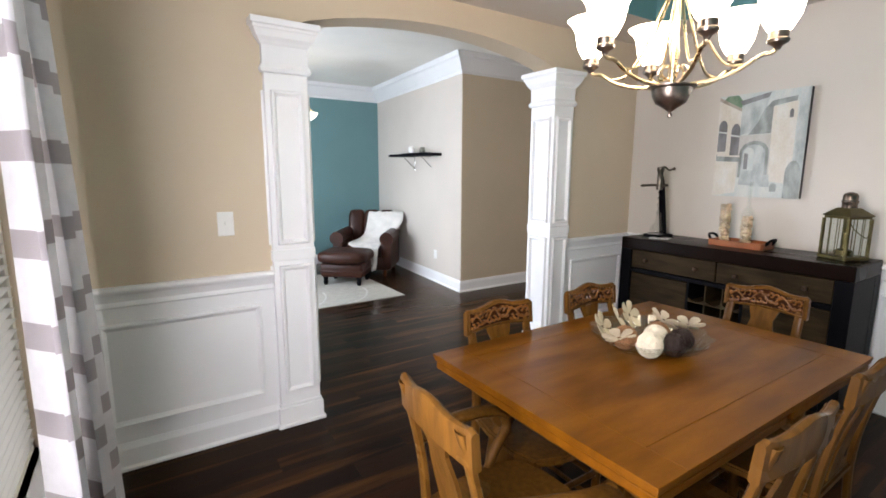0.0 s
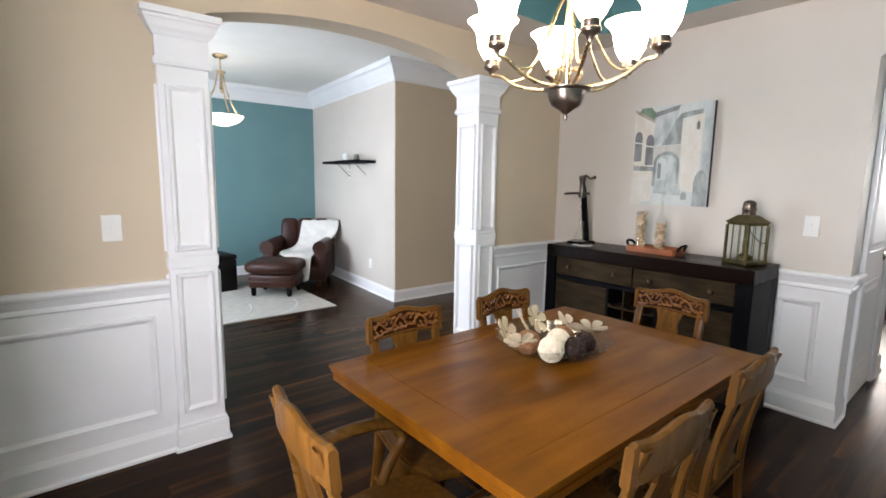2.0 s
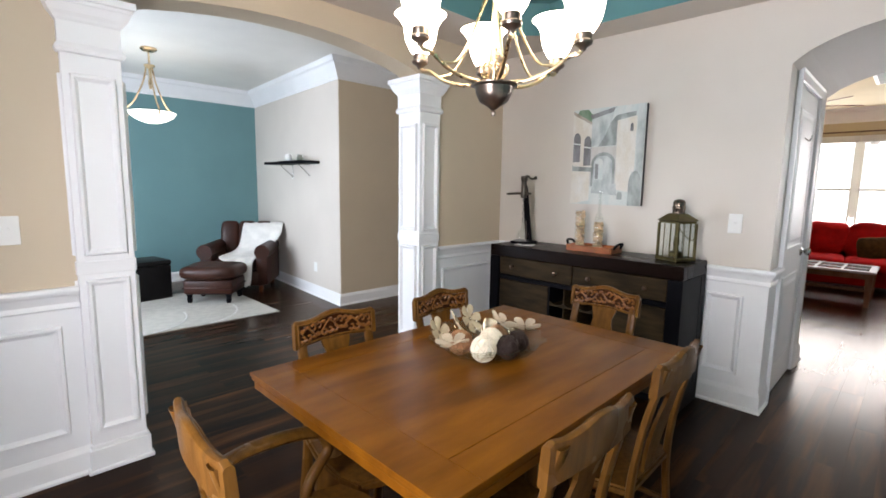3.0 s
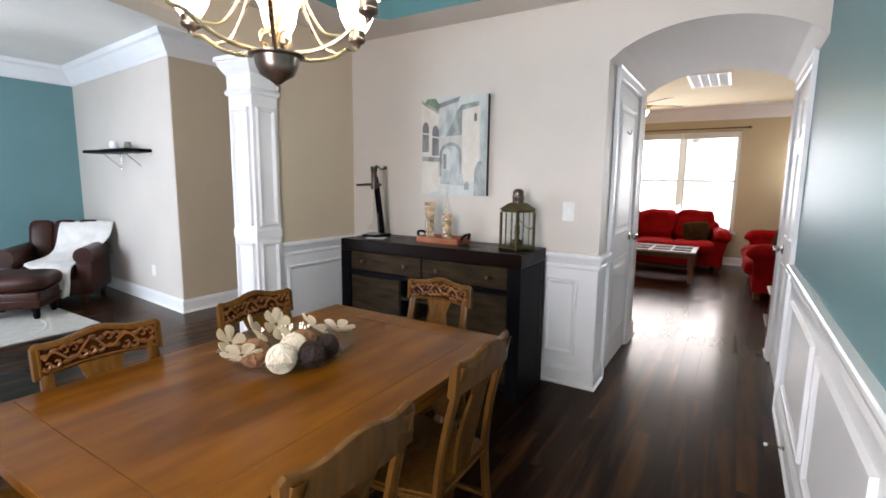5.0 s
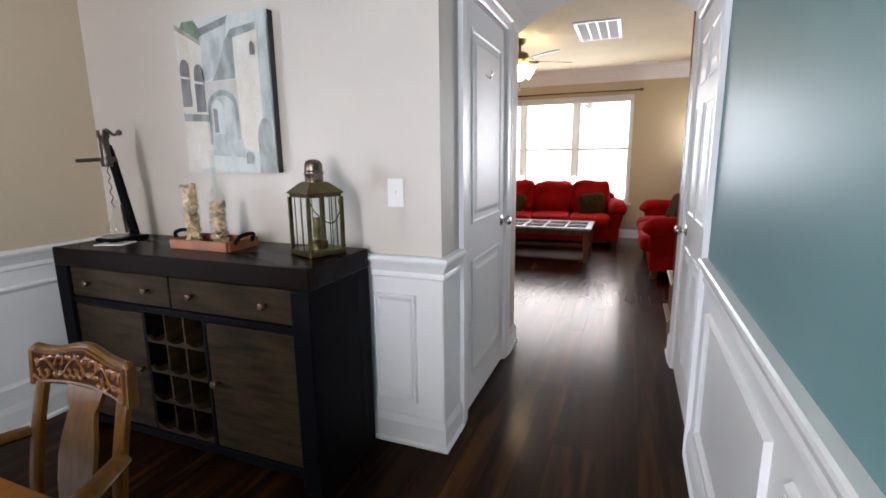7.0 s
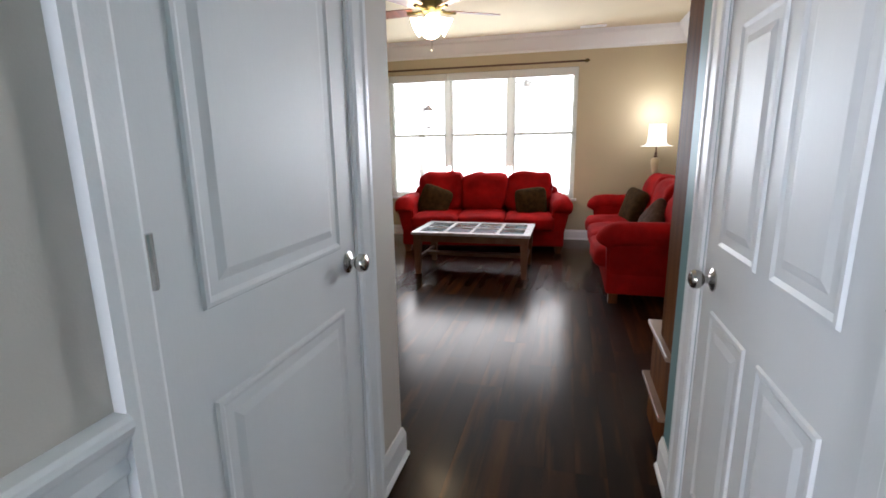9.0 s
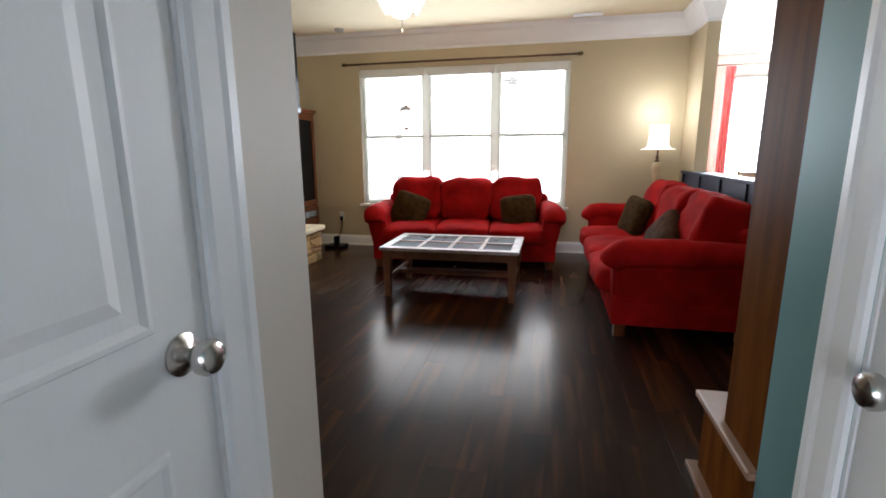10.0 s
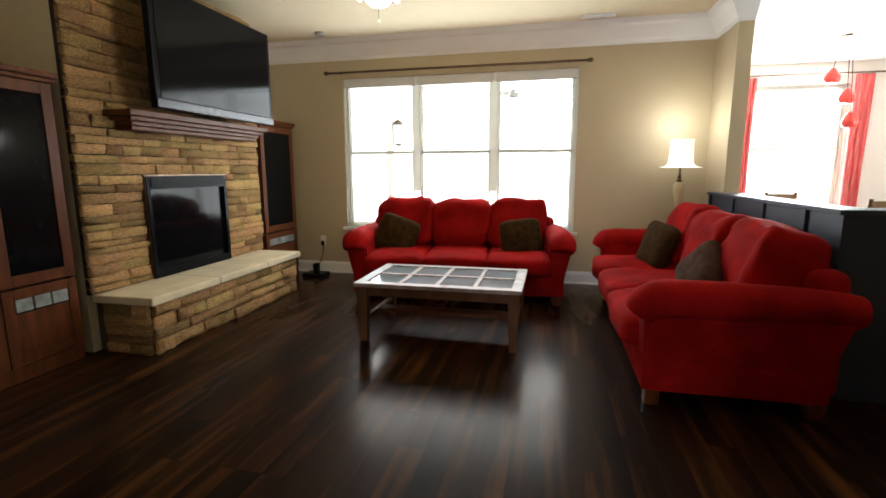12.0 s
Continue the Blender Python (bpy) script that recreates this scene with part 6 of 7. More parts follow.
def pillow(at, rx, rz, half, label, ry=0, material=None):
    t = thing("throw_pillow", label, "pillow", "brown throw pillows")
    t.matrix_basis = pose(*at, rx, ry, rz)
    bm = puff(bmesh.new(), 0, 0, 0, half, half, 0.085, 0.9, 0.34, 40, 16, 0.012, at[0])
    moved(bm, pose(0, 0, 0, 90, 0, 0))
    part("pillow_body", bm, material or BROWNC, t, "", True)


pillow((5.57, 1.02, 0.575), -18, -84, 0.20, "dark brown chenille pillow on the red sofa", 20)
pillow((5.62, -0.20, 0.57), -18, -84, 0.19, "dark brown chenille pillow on the red sofa", -6)
pillow((5.22, -1.33, 0.60), -16, 196, 0.20, "dark brown chenille pillow on the red sofa", 4)
PATT = mat("brown_patterned_chenille", (0.04, 0.021, 0.014), 0.9, vary=0.3, scale=18, fine=120, bump=0.3, second=(0.075, 0.042, 0.028), amount=0.8, spec=0.05)
pillow((4.22, -1.36, 0.575), -28, 170, 0.185, "brown mottled throw pillow tumbled on the red sofa", 38, PATT)

# coffee table
t = thing("coffee_table", "whitewashed wooden coffee table with eight glass panes", "coffee table", at=(4.495, 0.28, 0))
HX, HY, TZ = 0.36, 0.587, 0.437
bm = bmesh.new()
cell_y = (2 * HY - 0.14 - 3 * 0.03) / 4
cell_x = (2 * HX - 0.14 - 0.03) / 2
for a, b in ((-HX, -HX + 0.07), (HX - 0.07, HX)):
    box(bm, a, b, -HY, HY, TZ - 0.028, TZ, 0.003)
for a, b in ((-HY, -HY + 0.07), (HY - 0.07, HY)):
    box(bm, -HX + 0.07, HX - 0.07, a, b, TZ - 0.028, TZ - 0.0005, 0.002)
box(bm, -0.015, 0.015, -HY + 0.07, HY - 0.07, TZ - 0.028, TZ - 0.001, 0.002)
for k in range(1, 4):
    y = -HY + 0.07 + k * cell_y + (k - 1) * 0.03
    box(bm, -HX + 0.07, -0.015, y, y + 0.03, TZ - 0.028, TZ - 0.001, 0.002)
    box(bm, 0.015, HX - 0.07, y, y + 0.03, TZ - 0.028, TZ - 0.001, 0.002)
part("top_frame", bm, WHITEWASH, t, "whitewashed wooden top frame, window sheen in its colour")
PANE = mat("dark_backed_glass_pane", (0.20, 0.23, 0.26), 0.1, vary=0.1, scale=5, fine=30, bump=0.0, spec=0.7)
for k in range(4):
    y = -HY + 0.07 + k * (cell_y + 0.03)
    for x in (-HX + 0.07, 0.015):
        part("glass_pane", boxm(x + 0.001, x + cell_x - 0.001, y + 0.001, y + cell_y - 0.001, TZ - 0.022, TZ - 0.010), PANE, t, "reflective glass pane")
for sx in (-1, 1):
    part("apron", boxm(sx * (HX - 0.05) - 0.01, sx * (HX - 0.05) + 0.01, -HY + 0.08, HY - 0.08, TZ - 0.10, TZ - 0.028, 0.002), BROWNT, t)
    for sy in (-1, 1):
        bm = bmesh.new()
        x, y = sx * (HX - 0.055), sy * (HY - 0.055)
        r = [[bm.verts.new((x + a * h, y + b * h, z)) for a, b in ((-1, -1), (1, -1), (1, 1), (-1, 1))] for h, z in ((0.024, 0), (0.036, TZ - 0.10), (0.038, TZ - 0.028))]
        for p, q in zip(r, r[1:]):
            for k in range(4):
                bm.faces.new((p[k], p[(k + 1) % 4], q[(k + 1) % 4], q[k]))
        bm.faces.new(r[0][::-1])
        bm.faces.new(r[-1])
        part("leg", bm, BROWNT, t)
for sy in (-1, 1):
    part("apron", boxm(-HX + 0.09, HX - 0.09, sy * (HY - 0.05) - 0.01, sy * (HY - 0.05) + 0.01, TZ - 0.10, TZ - 0.028, 0.002), BROWNT, t)
    part("end_stretcher", boxm(-HX + 0.08, HX - 0.08, sy * (HY - 0.055) - 0.015, sy * (HY - 0.055) + 0.015, 0.14, 0.175, 0.003), BROWNT, t)
part("long_stretcher", boxm(-0.055, 0.055, -HY + 0.07, HY - 0.07, 0.142, 0.173, 0.004), BROWNT, t)

# fireplace
FX0, FX1, FY = 3.57, 5.50, 2.47
t = thing("fireplace", "stacked buff ledgestone fireplace with a raised hearth and black firebox", "fireplace", kind="structure")
part("chimney_breast", boxm(FX0, FX1, FY + 0.055, 3.0, 0, 2.64), GOLD, t, "painted side of the chimney breast")
bm = bmesh.new()
IX0, IX1, IZ0, IZ1 = 4.06, 4.94, 0.405, 1.18
for x0, x1, z0, z1 in ((FX0, IX0, 0.40, 2.64), (IX1, FX1, 0.40, 2.64), (IX0, IX1, IZ1, 2.64)):
    box(bm, x0, x1, FY + 0.025, FY + 0.054, z0, z1)
box(bm, 3.63, 5.42, 2.085, FY + 0.054, 0, 0.345)
part("mortar", bm, MORTAR, t, "dark recessed mortar")
slab = [3.585, 4.24, 4.88, 5.46]
for a, b in zip(slab, slab[1:]):
    part("hearth_slab", boxm(a, b - 0.003, 2.02, FY + 0.03, 0.347, 0.402, 0.008, 2), HEARTHC, t, "cream cast stone hearth slab")
part("firebox_frame", prism(bmesh.new(), [(IX0, IZ0), (IX1, IZ0), (IX1, IZ1), (IX0, IZ1), (IX0, IZ0 + 0.06), (IX0 + 0.03, IZ0 + 0.06), (IX0 + 0.03, IZ1 - 0.10), (IX1 - 0.03, IZ1 - 0.10), (IX1 - 0.03, IZ0 + 0.06), (IX0, IZ0 + 0.059)], "y", FY - 0.03, FY + 0.05), BLACKP, t, "black metal firebox frame")
part("firebox_glass", boxm(IX0 + 0.03, IX1 - 0.03, FY + 0.0, FY + 0.01, IZ0 + 0.06, IZ1 - 0.10), SCREEN, t, "dark reflective firebox glass")
for k in range(4):
    part("louvre", boxm(IX0 + 0.03, IX1 - 0.03, FY - 0.045, FY - 0.031, IZ1 - 0.085 + 0.02 * k, IZ1 - 0.072 + 0.02 * k, 0.002), BLACKP, t)
part("brass_edge", prism(bmesh.new(), [(IX0 - 0.008, IZ0), (IX0, IZ0), (IX0, IZ1), (IX1, IZ1), (IX1, IZ0), (IX1 + 0.008, IZ0), (IX1 + 0.008, IZ1 + 0.008), (IX0 - 0.008, IZ1 + 0.008)], "y", FY - 0.022, FY + 0.04), BRONZE, t)
mantel = part("mantel", boxm(3.80, 5.36, 2.25, FY + 0.02, 1.585, 1.625, 0.004), CHERRY, t, "dark cherry wood mantel shelf")
for o_, z0, z1 in ((0.03, 1.555, 1.584), (0.06, 1.525, 1.554), (0.085, 1.495, 1.524)):
    part("mantel_moulding", boxm(3.80 + o_, 5.36 - o_, 2.25 + o_, FY + 0.02, z0, z1, 0.005, 2), CHERRY, mantel)

t = thing("television", "large black flat television on the wall above the mantel", "television", at=(4.67, 2.215, 2.065))
part("screen_frame", boxm(-0.70, 0.70, -0.022, 0.03, -0.415, 0.415, 0.006, 2), BLACKP, t)
part("screen", boxm(-0.655, 0.655, -0.026, -0.0225, -0.345, 0.375), SCREEN, t, "dark glossy screen")
part("lower_trim", boxm(-0.70, 0.70, -0.030, -0.0225, -0.413, -0.352, 0.003), mat("dark_silver_trim", (0.02, 0.02, 0.022), 0.25, 0.3), t)
# added depth behind the screen, stops light leaking onto the stone
part("rear_light_block", boxm(-0.64, 0.64, 0.03, 0.09, -0.37, 0.37, 0.02, 2), BLACKP, t)
part("wall_mount", boxm(-0.35, 0.35, 0.09, 0.24, -0.25, 0.25, 0.01), BLACKP, t)


def media_cabinet(name, label, x0, x1, y0, y1, h):
    t = thing(name, label, "cabinet", "cabinets beside the fireplace")
    for a, b in ((x0, x0 + 0.02), (x1 - 0.02, x1)):
        part("side_panel", boxm(a, b, y0 + 0.022, y1, 0, h - 0.06), CHERRY, t)
    part("back_panel", boxm(x0 + 0.02, x1 - 0.02, y1 - 0.01, y1, 0.05, h - 0.06), CHERRY, t)
    for z in (0.06, 0.52, 0.95, 1.35):
        part("shelf", boxm(x0 + 0.02, x1 - 0.02, y0 + 0.05, y1 - 0.01, z, z + 0.018), CHERRY, t)
    part("cornice", boxm(x0 - 0.03, x1 + 0.03, y0 - 0.03, y1, h - 0.035, h, 0.008, 2), CHERRY, t)
    part("cornice_moulding", boxm(x0 - 0.015, x1 + 0.015, y0 - 0.012, y1, h - 0.06, h - 0.0351, 0.006, 2), CHERRY, t)
    part("plinth", boxm(x0, x1, y0 + 0.01, y0 + 0.021, 0, 0.09), CHERRY, t)
    n = 2 if x1 - x0 > 0.8 else 1
    w = (x1 - x0) / n
    for k in range(n):
        a, b = x0 + k * w + 0.003, x0 + (k + 1) * w - 0.003
        def framed(name, z0, z1, s):
            bm = bmesh.new()
            box(bm, a, a + s, y0, y0 + 0.02, z0, z1, 0.002)
            box(bm, b - s, b, y0, y0 + 0.02, z0, z1, 0.002)
            box(bm, a + s, b - s, y0, y0 + 0.02, z0, z0 + s, 0.002)
            box(bm, a + s, b - s, y0, y0 + 0.02, z1 - s, z1, 0.002)
            return part(name, bm, CHERRY, t)
        d_ = framed("glass_door", 0.56, h - 0.065, 0.065)
        part("door_glass", boxm(a + 0.065, b - 0.065, y0 + 0.008, y0 + 0.012, 0.625, h - 0.13), SCREEN, d_, "dark smoked glass")
        part("latch", boxm(b - 0.05 if k == 0 else a + 0.02, b - 0.02 if k == 0 else a + 0.05, y0 - 0.012, y0, 1.08, 1.10, 0.003), BRONZE, d_)
        e_ = framed("lower_door", 0.095, 0.545, 0.06)
        part("door_field", boxm(a + 0.06, b - 0.06, y0 + 0.006, y0 + 0.016, 0.155, 0.40), CHERRY, e_)
        for q in range(3):
            ww = (b - a - 0.12) / 3
            part("slate_inset", boxm(a + 0.065 + q * ww, a + 0.055 + (q + 1) * ww, y0 - 0.001, y0 + 0.014, 0.41, 0.485, 0.003), mat("grey_slate_inset", (0.17, 0.18, 0.17), 0.6, vary=0.3, scale=14, fine=60, bump=0.3) if q == 0 and k == 0 else bpy.data.materials["grey_slate_inset"], e_, "grey slate inset")
    return t


media_cabinet("media_cabinet", "cherry wood cabinet with dark glass doors beside the fireplace", 2.62, 3.50, 2.50, 2.99, 1.80)
media_cabinet("media_cabinet", "narrow cherry wood cabinet with a dark glass door", 5.54, 6.17, 2.46, 2.99, 1.75)

# floor lamp behind the sofa
t = thing("floor_lamp", "cream urn-stemmed floor lamp with a lit bell shade in the corner", "floor lamp", at=(5.98, -1.64, 0))
part("base", lathe(bmesh.new(), [(0.0, 0), (0.13, 0), (0.13, 0.012), (0.06, 0.035), (0.02, 0.06), (0.0, 0.06)], 24), BRONZE, t, "", True)
part("pole", lathe(bmesh.new(), [(0.0, 0.05), (0.013, 0.05), (0.011, 0.82), (0.018, 0.83), (0.018, 0.84), (0.0, 0.845)], 12), BRONZE, t, "", True)
part("urn", lathe(bmesh.new(), [(0.0, 0.84), (0.016, 0.84), (0.026, 0.90), (0.046, 1.02), (0.050, 1.065), (0.040, 1.09), (0.018, 1.10), (0.0, 1.10)], 18), mat("cream_glazed_urn", (0.52, 0.42, 0.26), 0.4, vary=0.15), t, "cream glazed urn", True)
part("neck", lathe(bmesh.new(), [(0.0, 1.10), (0.022, 1.10), (0.026, 1.115), (0.012, 1.13), (0.020, 1.15), (0.010, 1.17), (0.008, 1.26), (0.0, 1.26)], 14), BRONZE, t, "", True)
part("shade", lathe(bmesh.new(), [(0.185, 1.232), (0.15, 1.238), (0.125, 1.25), (0.108, 1.28), (0.101, 1.36), (0.098, 1.49), (0.095, 1.49), (0.098, 1.36), (0.105, 1.28), (0.122, 1.253), (0.148, 1.241), (0.182, 1.235)], 28), LAMPG, t, "lit pale fabric bell shade", True)
point("floor_lamp_bulb", (5.98, -1.64, 1.64), 8.5, (1.0, 0.98, 0.95), 0.05)

# ceiling fan
t = thing("ceiling_fan", "brass ceiling fan with wooden blades and lit frosted shades", "ceiling fan", at=(3.95, 0.56, 0))
part("canopy", lathe(bmesh.new(), [(0.0, 2.57), (0.03, 2.57), (0.06, 2.60), (0.065, 2.64), (0.0, 2.64)], 20), BRASS, t, "", True)
part("downrod", lathe(bmesh.new(), [(0.0, 2.50), (0.013, 2.50), (0.013, 2.58), (0.0, 2.58)], 10), BRASS, t, "", True)
part("motor", lathe(bmesh.new(), [(0.0, 2.36), (0.05, 2.36), (0.09, 2.39), (0.105, 2.43), (0.095, 2.48), (0.05, 2.505), (0.0, 2.51)], 24), BRASS, t, "", True)
BLADE = mat("reddish_fan_blade", (0.16, 0.055, 0.03), 0.35, vary=0.25, scale=6, fine=50, bump=0.05, stretch=(0.6, 5, 1))
for k in range(5):
    bm = bmesh.new()
    prism(bm, [(0.17, -0.05), (0.24, -0.062), (0.55, -0.07), (0.62, -0.055), (0.64, 0.0), (0.62, 0.055), (0.55, 0.07), (0.24, 0.062), (0.17, 0.05)], "z", -0.004, 0.004)
    moved(bm, pose(0, 0, 2.405, 0, 0, 14 + 72 * k) @ pose(0, 0, 0, 11, 0, 0))
    bl = part("blade", bm, BLADE, t, "reddish wooden blade")
    bm = sweep(bmesh.new(), [(0.08, 0, 0), (0.14, 0, -0.012), (0.22, 0, -0.006)], [0.012, 0.014, 0.018], 8)
    moved(bm, pose(0, 0, 2.405, 0, 0, 14 + 72 * k))
    part("blade_iron", bm, BRASS, bl, "", True)
part("light_plate", lathe(bmesh.new(), [(0.0, 2.27), (0.03, 2.27), (0.055, 2.29), (0.06, 2.36), (0.0, 2.36)], 16), BRASS, t, "", True)
for k in range(4):
    bm = lathe(bmesh.new(), [(0.026, 0.0), (0.055, 0.03), (0.063, 0.075), (0.082, 0.105), (0.078, 0.107), (0.055, 0.06), (0.0, 0.012)], 16)
    moved(bm, pose(0, 0, 2.315, 0, 0, 20 + 90 * k) @ pose(0.05, 0, 0, 0, 118, 0))
    part("shade", bm, FANG, t, "lit frosted glass shade", True)
part("pull_chain", sweep(bmesh.new(), [(0, 0, 2.27), (0, 0, 2.10)], 0.002, 5), BRASS, t)
part("pull_knob", lathe(bmesh.new(), [(0.0, 2.065), (0.008, 2.07), (0.009, 2.09), (0.0, 2.10)], 8), CREAMP, t, "", True)

# ceiling grilles
def grille(x0, x1, y0, y1, z, bays, label):
    t = thing("ceiling_vent", label, "vent", "ceiling vents", kind="structure")
    bm = bmesh.new()
    box(bm, x0, x1, y0, y0 + 0.035, z - 0.012, z, 0.003)
    box(bm, x0, x1, y1 - 0.035, y1, z - 0.012, z, 0.003)
    box(bm, x0, x0 + 0.035, y0 + 0.035, y1 - 0.035, z - 0.012, z, 0.003)
    box(bm, x1 - 0.035, x1, y0 + 0.035, y1 - 0.035, z - 0.012, z, 0.003)
    part("vent_frame", bm, WHITE, t)
    part("duct_opening", boxm(x0 + 0.034, x1 - 0.034, y0 + 0.034, y1 - 0.034, z - 0.003, z - 0.0008), mat("grey_duct_filter", (0.08, 0.075, 0.07), 0.8), t, "grey filter behind the slats")
    w = (y1 - y0 - 0.07) / bays
    for k in range(1, bays):
        part("bay_bar", boxm(x0 + 0.035, x1 - 0.035, y0 + 0.035 + k * w - 0.008, y0 + 0.035 + k * w + 0.008, z - 0.010, z), WHITE, t)
    # dark sheet imitates shade inside the duct; the ceiling has no hole
    part("backing", boxm(x0 + 0.035, x1 - 0.035, y0 + 0.035, y1 - 0.035, z - 0.003, z - 0.001), mat("vent_shade_sheet", (0.06, 0.06, 0.06), 0.8), t)
    n = max(3, int((x1 - x0 - 0.07) / 0.022))
    for k in range(n):
        x = x0 + 0.035 + (k + 0.5) * (x1 - x0 - 0.07) / n
        part("slat", boxm(x - 0.0016, x + 0.0016, y0 + 0.035, y1 - 0.035, z - 0.009, z - 0.0035), WHITE, t)


grille(3.48, 4.30, -0.54, -0.08, 2.64, 4, "white return air grille in the ceiling")
grille(5.98, 6.08, -1.00, -0.70, 2.64, 1, "small white ceiling supply vent")
t = thing("smoke_detector", "small round fitting on the living room ceiling", "smoke detector", at=(5.95, 1.95, 2.64))
part("detector_body", lathe(bmesh.new(), [(0.0, -0.03), (0.045, -0.028), (0.055, -0.01), (0.055, 0.0), (0.0, 0.0)], 18), mat("grey_fitting", (0.3, 0.28, 0.25), 0.5), t, "", True)

# curtain rod
t = thing("curtain_rod", "dark bronze curtain rod above the window", "curtain rod")
part("rod", sweep(bmesh.new(), [(6.215, -0.76, 2.285), (6.215, 1.98, 2.285)], 0.012, 10), BRONZE, t, "", True)
for y, s in ((-0.76, -1), (1.98, 1)):
    bm = lathe(bmesh.new(), [(0.0, 0.0), (0.014, 0.0), (0.010, 0.015), (0.024, 0.035), (0.020, 0.06), (0.006, 0.075), (0.0, 0.08)], 12)
    moved(bm, pose(6.215, y, 2.285, -90 * s, 0, 0))
    part("finial", bm, BRASS, t, "", True)
for y in (-0.60, 0.15, 0.97, 1.85):
    part("rod_bracket", sweep(bmesh.new(), [(6.298, y, 2.30), (6.24, y, 2.275), (6.215, y, 2.268)], 0.006, 6), BRONZE, t)

# half wall towards the kitchen
bm = bmesh.new()
box(bm, 3.88, 5.96, -2.05, -1.91, 0, 0.985)
box(bm, 3.88, 4.02, -4.4, -2.05, 0, 0.985)
structure("wall_half", bm, NAVY, "dark slate blue half wall towards the kitchen")
bm = bmesh.new()
box(bm, 3.86, 5.975, -2.075, -1.885, 0.986, 1.012, 0.004)
structure("half_wall_cap_trim", bm, NAVY, "dark cap of the half wall")
bm = bmesh.new()
box(bm, 3.86, 4.045, -4.4, -2.076, 0.986, 1.012, 0.004)
structure("half_wall_cap_trim", bm, NAVY, "dark cap of the half wall")
for x in (5.93, 5.36, 4.80, 4.24):
    structure("half_wall_batten_trim", boxm(x - 0.025, x + 0.025, -1.908, -1.893, 0.0, 0.984, 0.002), NAVY, "dark batten of the half wall")

# kitchen beyond
REDC = mat("red_curtain_cloth", (0.55, 0.05, 0.06), 0.85, vary=0.15, scale=12, fine=160, bump=0.3, second=(0.72, 0.5, 0.42), amount=0.35, stretch=(1, 6, 0.3))
c1 = curtain("kitchen_curtain", "red patterned curtain beside the kitchen window", 8.68, -4.56, -4.33, 0.02, 2.45, 4, 0.035, REDC, 0.2, 0.0, "red kitchen curtains")
part("curtain_rod", sweep(bmesh.new(), [(8.68, -4.9, 2.47), (8.68, -2.75, 2.47)], 0.012, 8), BRONZE, c1)
curtain("kitchen_curtain", "red patterned curtain beside the kitchen window", 8.68, -3.19, -3.04, 0.02, 2.45, 3, 0.035, REDC, 1.2, 0.0, "red kitchen curtains")
t = thing("kitchen_pendant", "cluster of three red glass pendant shades on cords", "pendant lamp", at=(7.4, -3.55, 0))
part("canopy", lathe(bmesh.new(), [(0.0, 2.60), (0.11, 2.61), (0.12, 2.64), (0.0, 2.64)], 18), NICKEL, t, "", True)
REDG = mat("red_glass_shade", (0.62, 0.06, 0.05), 0.2, vary=0.05)
for dx, dy, z in ((0.0, 0.09, 2.15), (0.08, -0.11, 1.94), (-0.06, -0.10, 1.67)):
    part("cord", sweep(bmesh.new(), [(dx * 0.5, dy * 0.5, 2.61), (dx, dy, z + 0.16)], 0.004, 6), BLACKP, t)
    part("shade", lathe(bmesh.new(), [(0.055, z), (0.075, z + 0.03), (0.075, z + 0.07), (0.05, z + 0.12), (0.022, z + 0.16), (0.0, z + 0.165)], 18, (dx, dy, 0)), REDG, t, "red glass shade", True)


def kitchen_chair(at, turn):
    t = thing("kitchen_chair", "light wooden ladder-back kitchen chair", "chair", "kitchen chairs", at, turn)
    for s in (-1, 1):
        part("back_post", sweep(bmesh.new(), [(s * 0.19, 0.19, 0), (s * 0.19, 0.18, 0.45), (s * 0.19, 0.24, 0.95)], 0.018, 8), OAK, t)
        part("front_leg", sweep(bmesh.new(), [(s * 0.19, -0.19, 0), (s * 0.19, -0.19, 0.44)], 0.018, 8), OAK, t)
    part("seat", boxm(-0.22, 0.22, -0.22, 0.20, 0.43, 0.46, 0.008, 2), OAK, t)
    for z in (0.58, 0.72, 0.86):
        part("back_slat", boxm(-0.185, 0.185, 0.195 + (z - 0.45) * 0.09, 0.212 + (z - 0.45) * 0.09, z, z + 0.07, 0.004), OAK, t)


kitchen_chair((7.25, -3.20, 0), -70)
kitchen_chair((6.35, -3.40, 0), 100)
t = thing("kitchen_table", "light wooden kitchen table with turned legs", "table", at=(7.0, -3.75, 0))
part("tabletop", boxm(-0.45, 0.45, -0.45, 0.45, 0.72, 0.75, 0.006, 2), OAK, t)
for sx in (-1, 1):
    for sy in (-1, 1):
        part("leg", lathe(bmesh.new(), [(0.0, 0), (0.025, 0), (0.035, 0.3), (0.03, 0.6), (0.04, 0.72)], 12, (sx * 0.38, sy * 0.38, 0)), OAK, t, "", True)

# amber bookcase at the end of the passage
t = thing("bookcase", "tall amber-stained wooden bookcase on a deeper base cabinet", "bookcase")
BY0, BY1 = -1.92, -1.035
for y0, y1 in ((BY0, BY0 + 0.022), (BY1 - 0.022, BY1)):
    part("side_panel", boxm(1.565, 1.795, y0, y1, 0.47, 2.36, 0.003), AMBERW, t)
    part("base_side", boxm(1.565, 1.960, y0, y1, 0.0, 0.445, 0.003), AMBERW, t)
part("back_panel", boxm(1.565, 1.575, BY0 + 0.022, BY1 - 0.022, 0.47, 2.36), AMBERW, t)
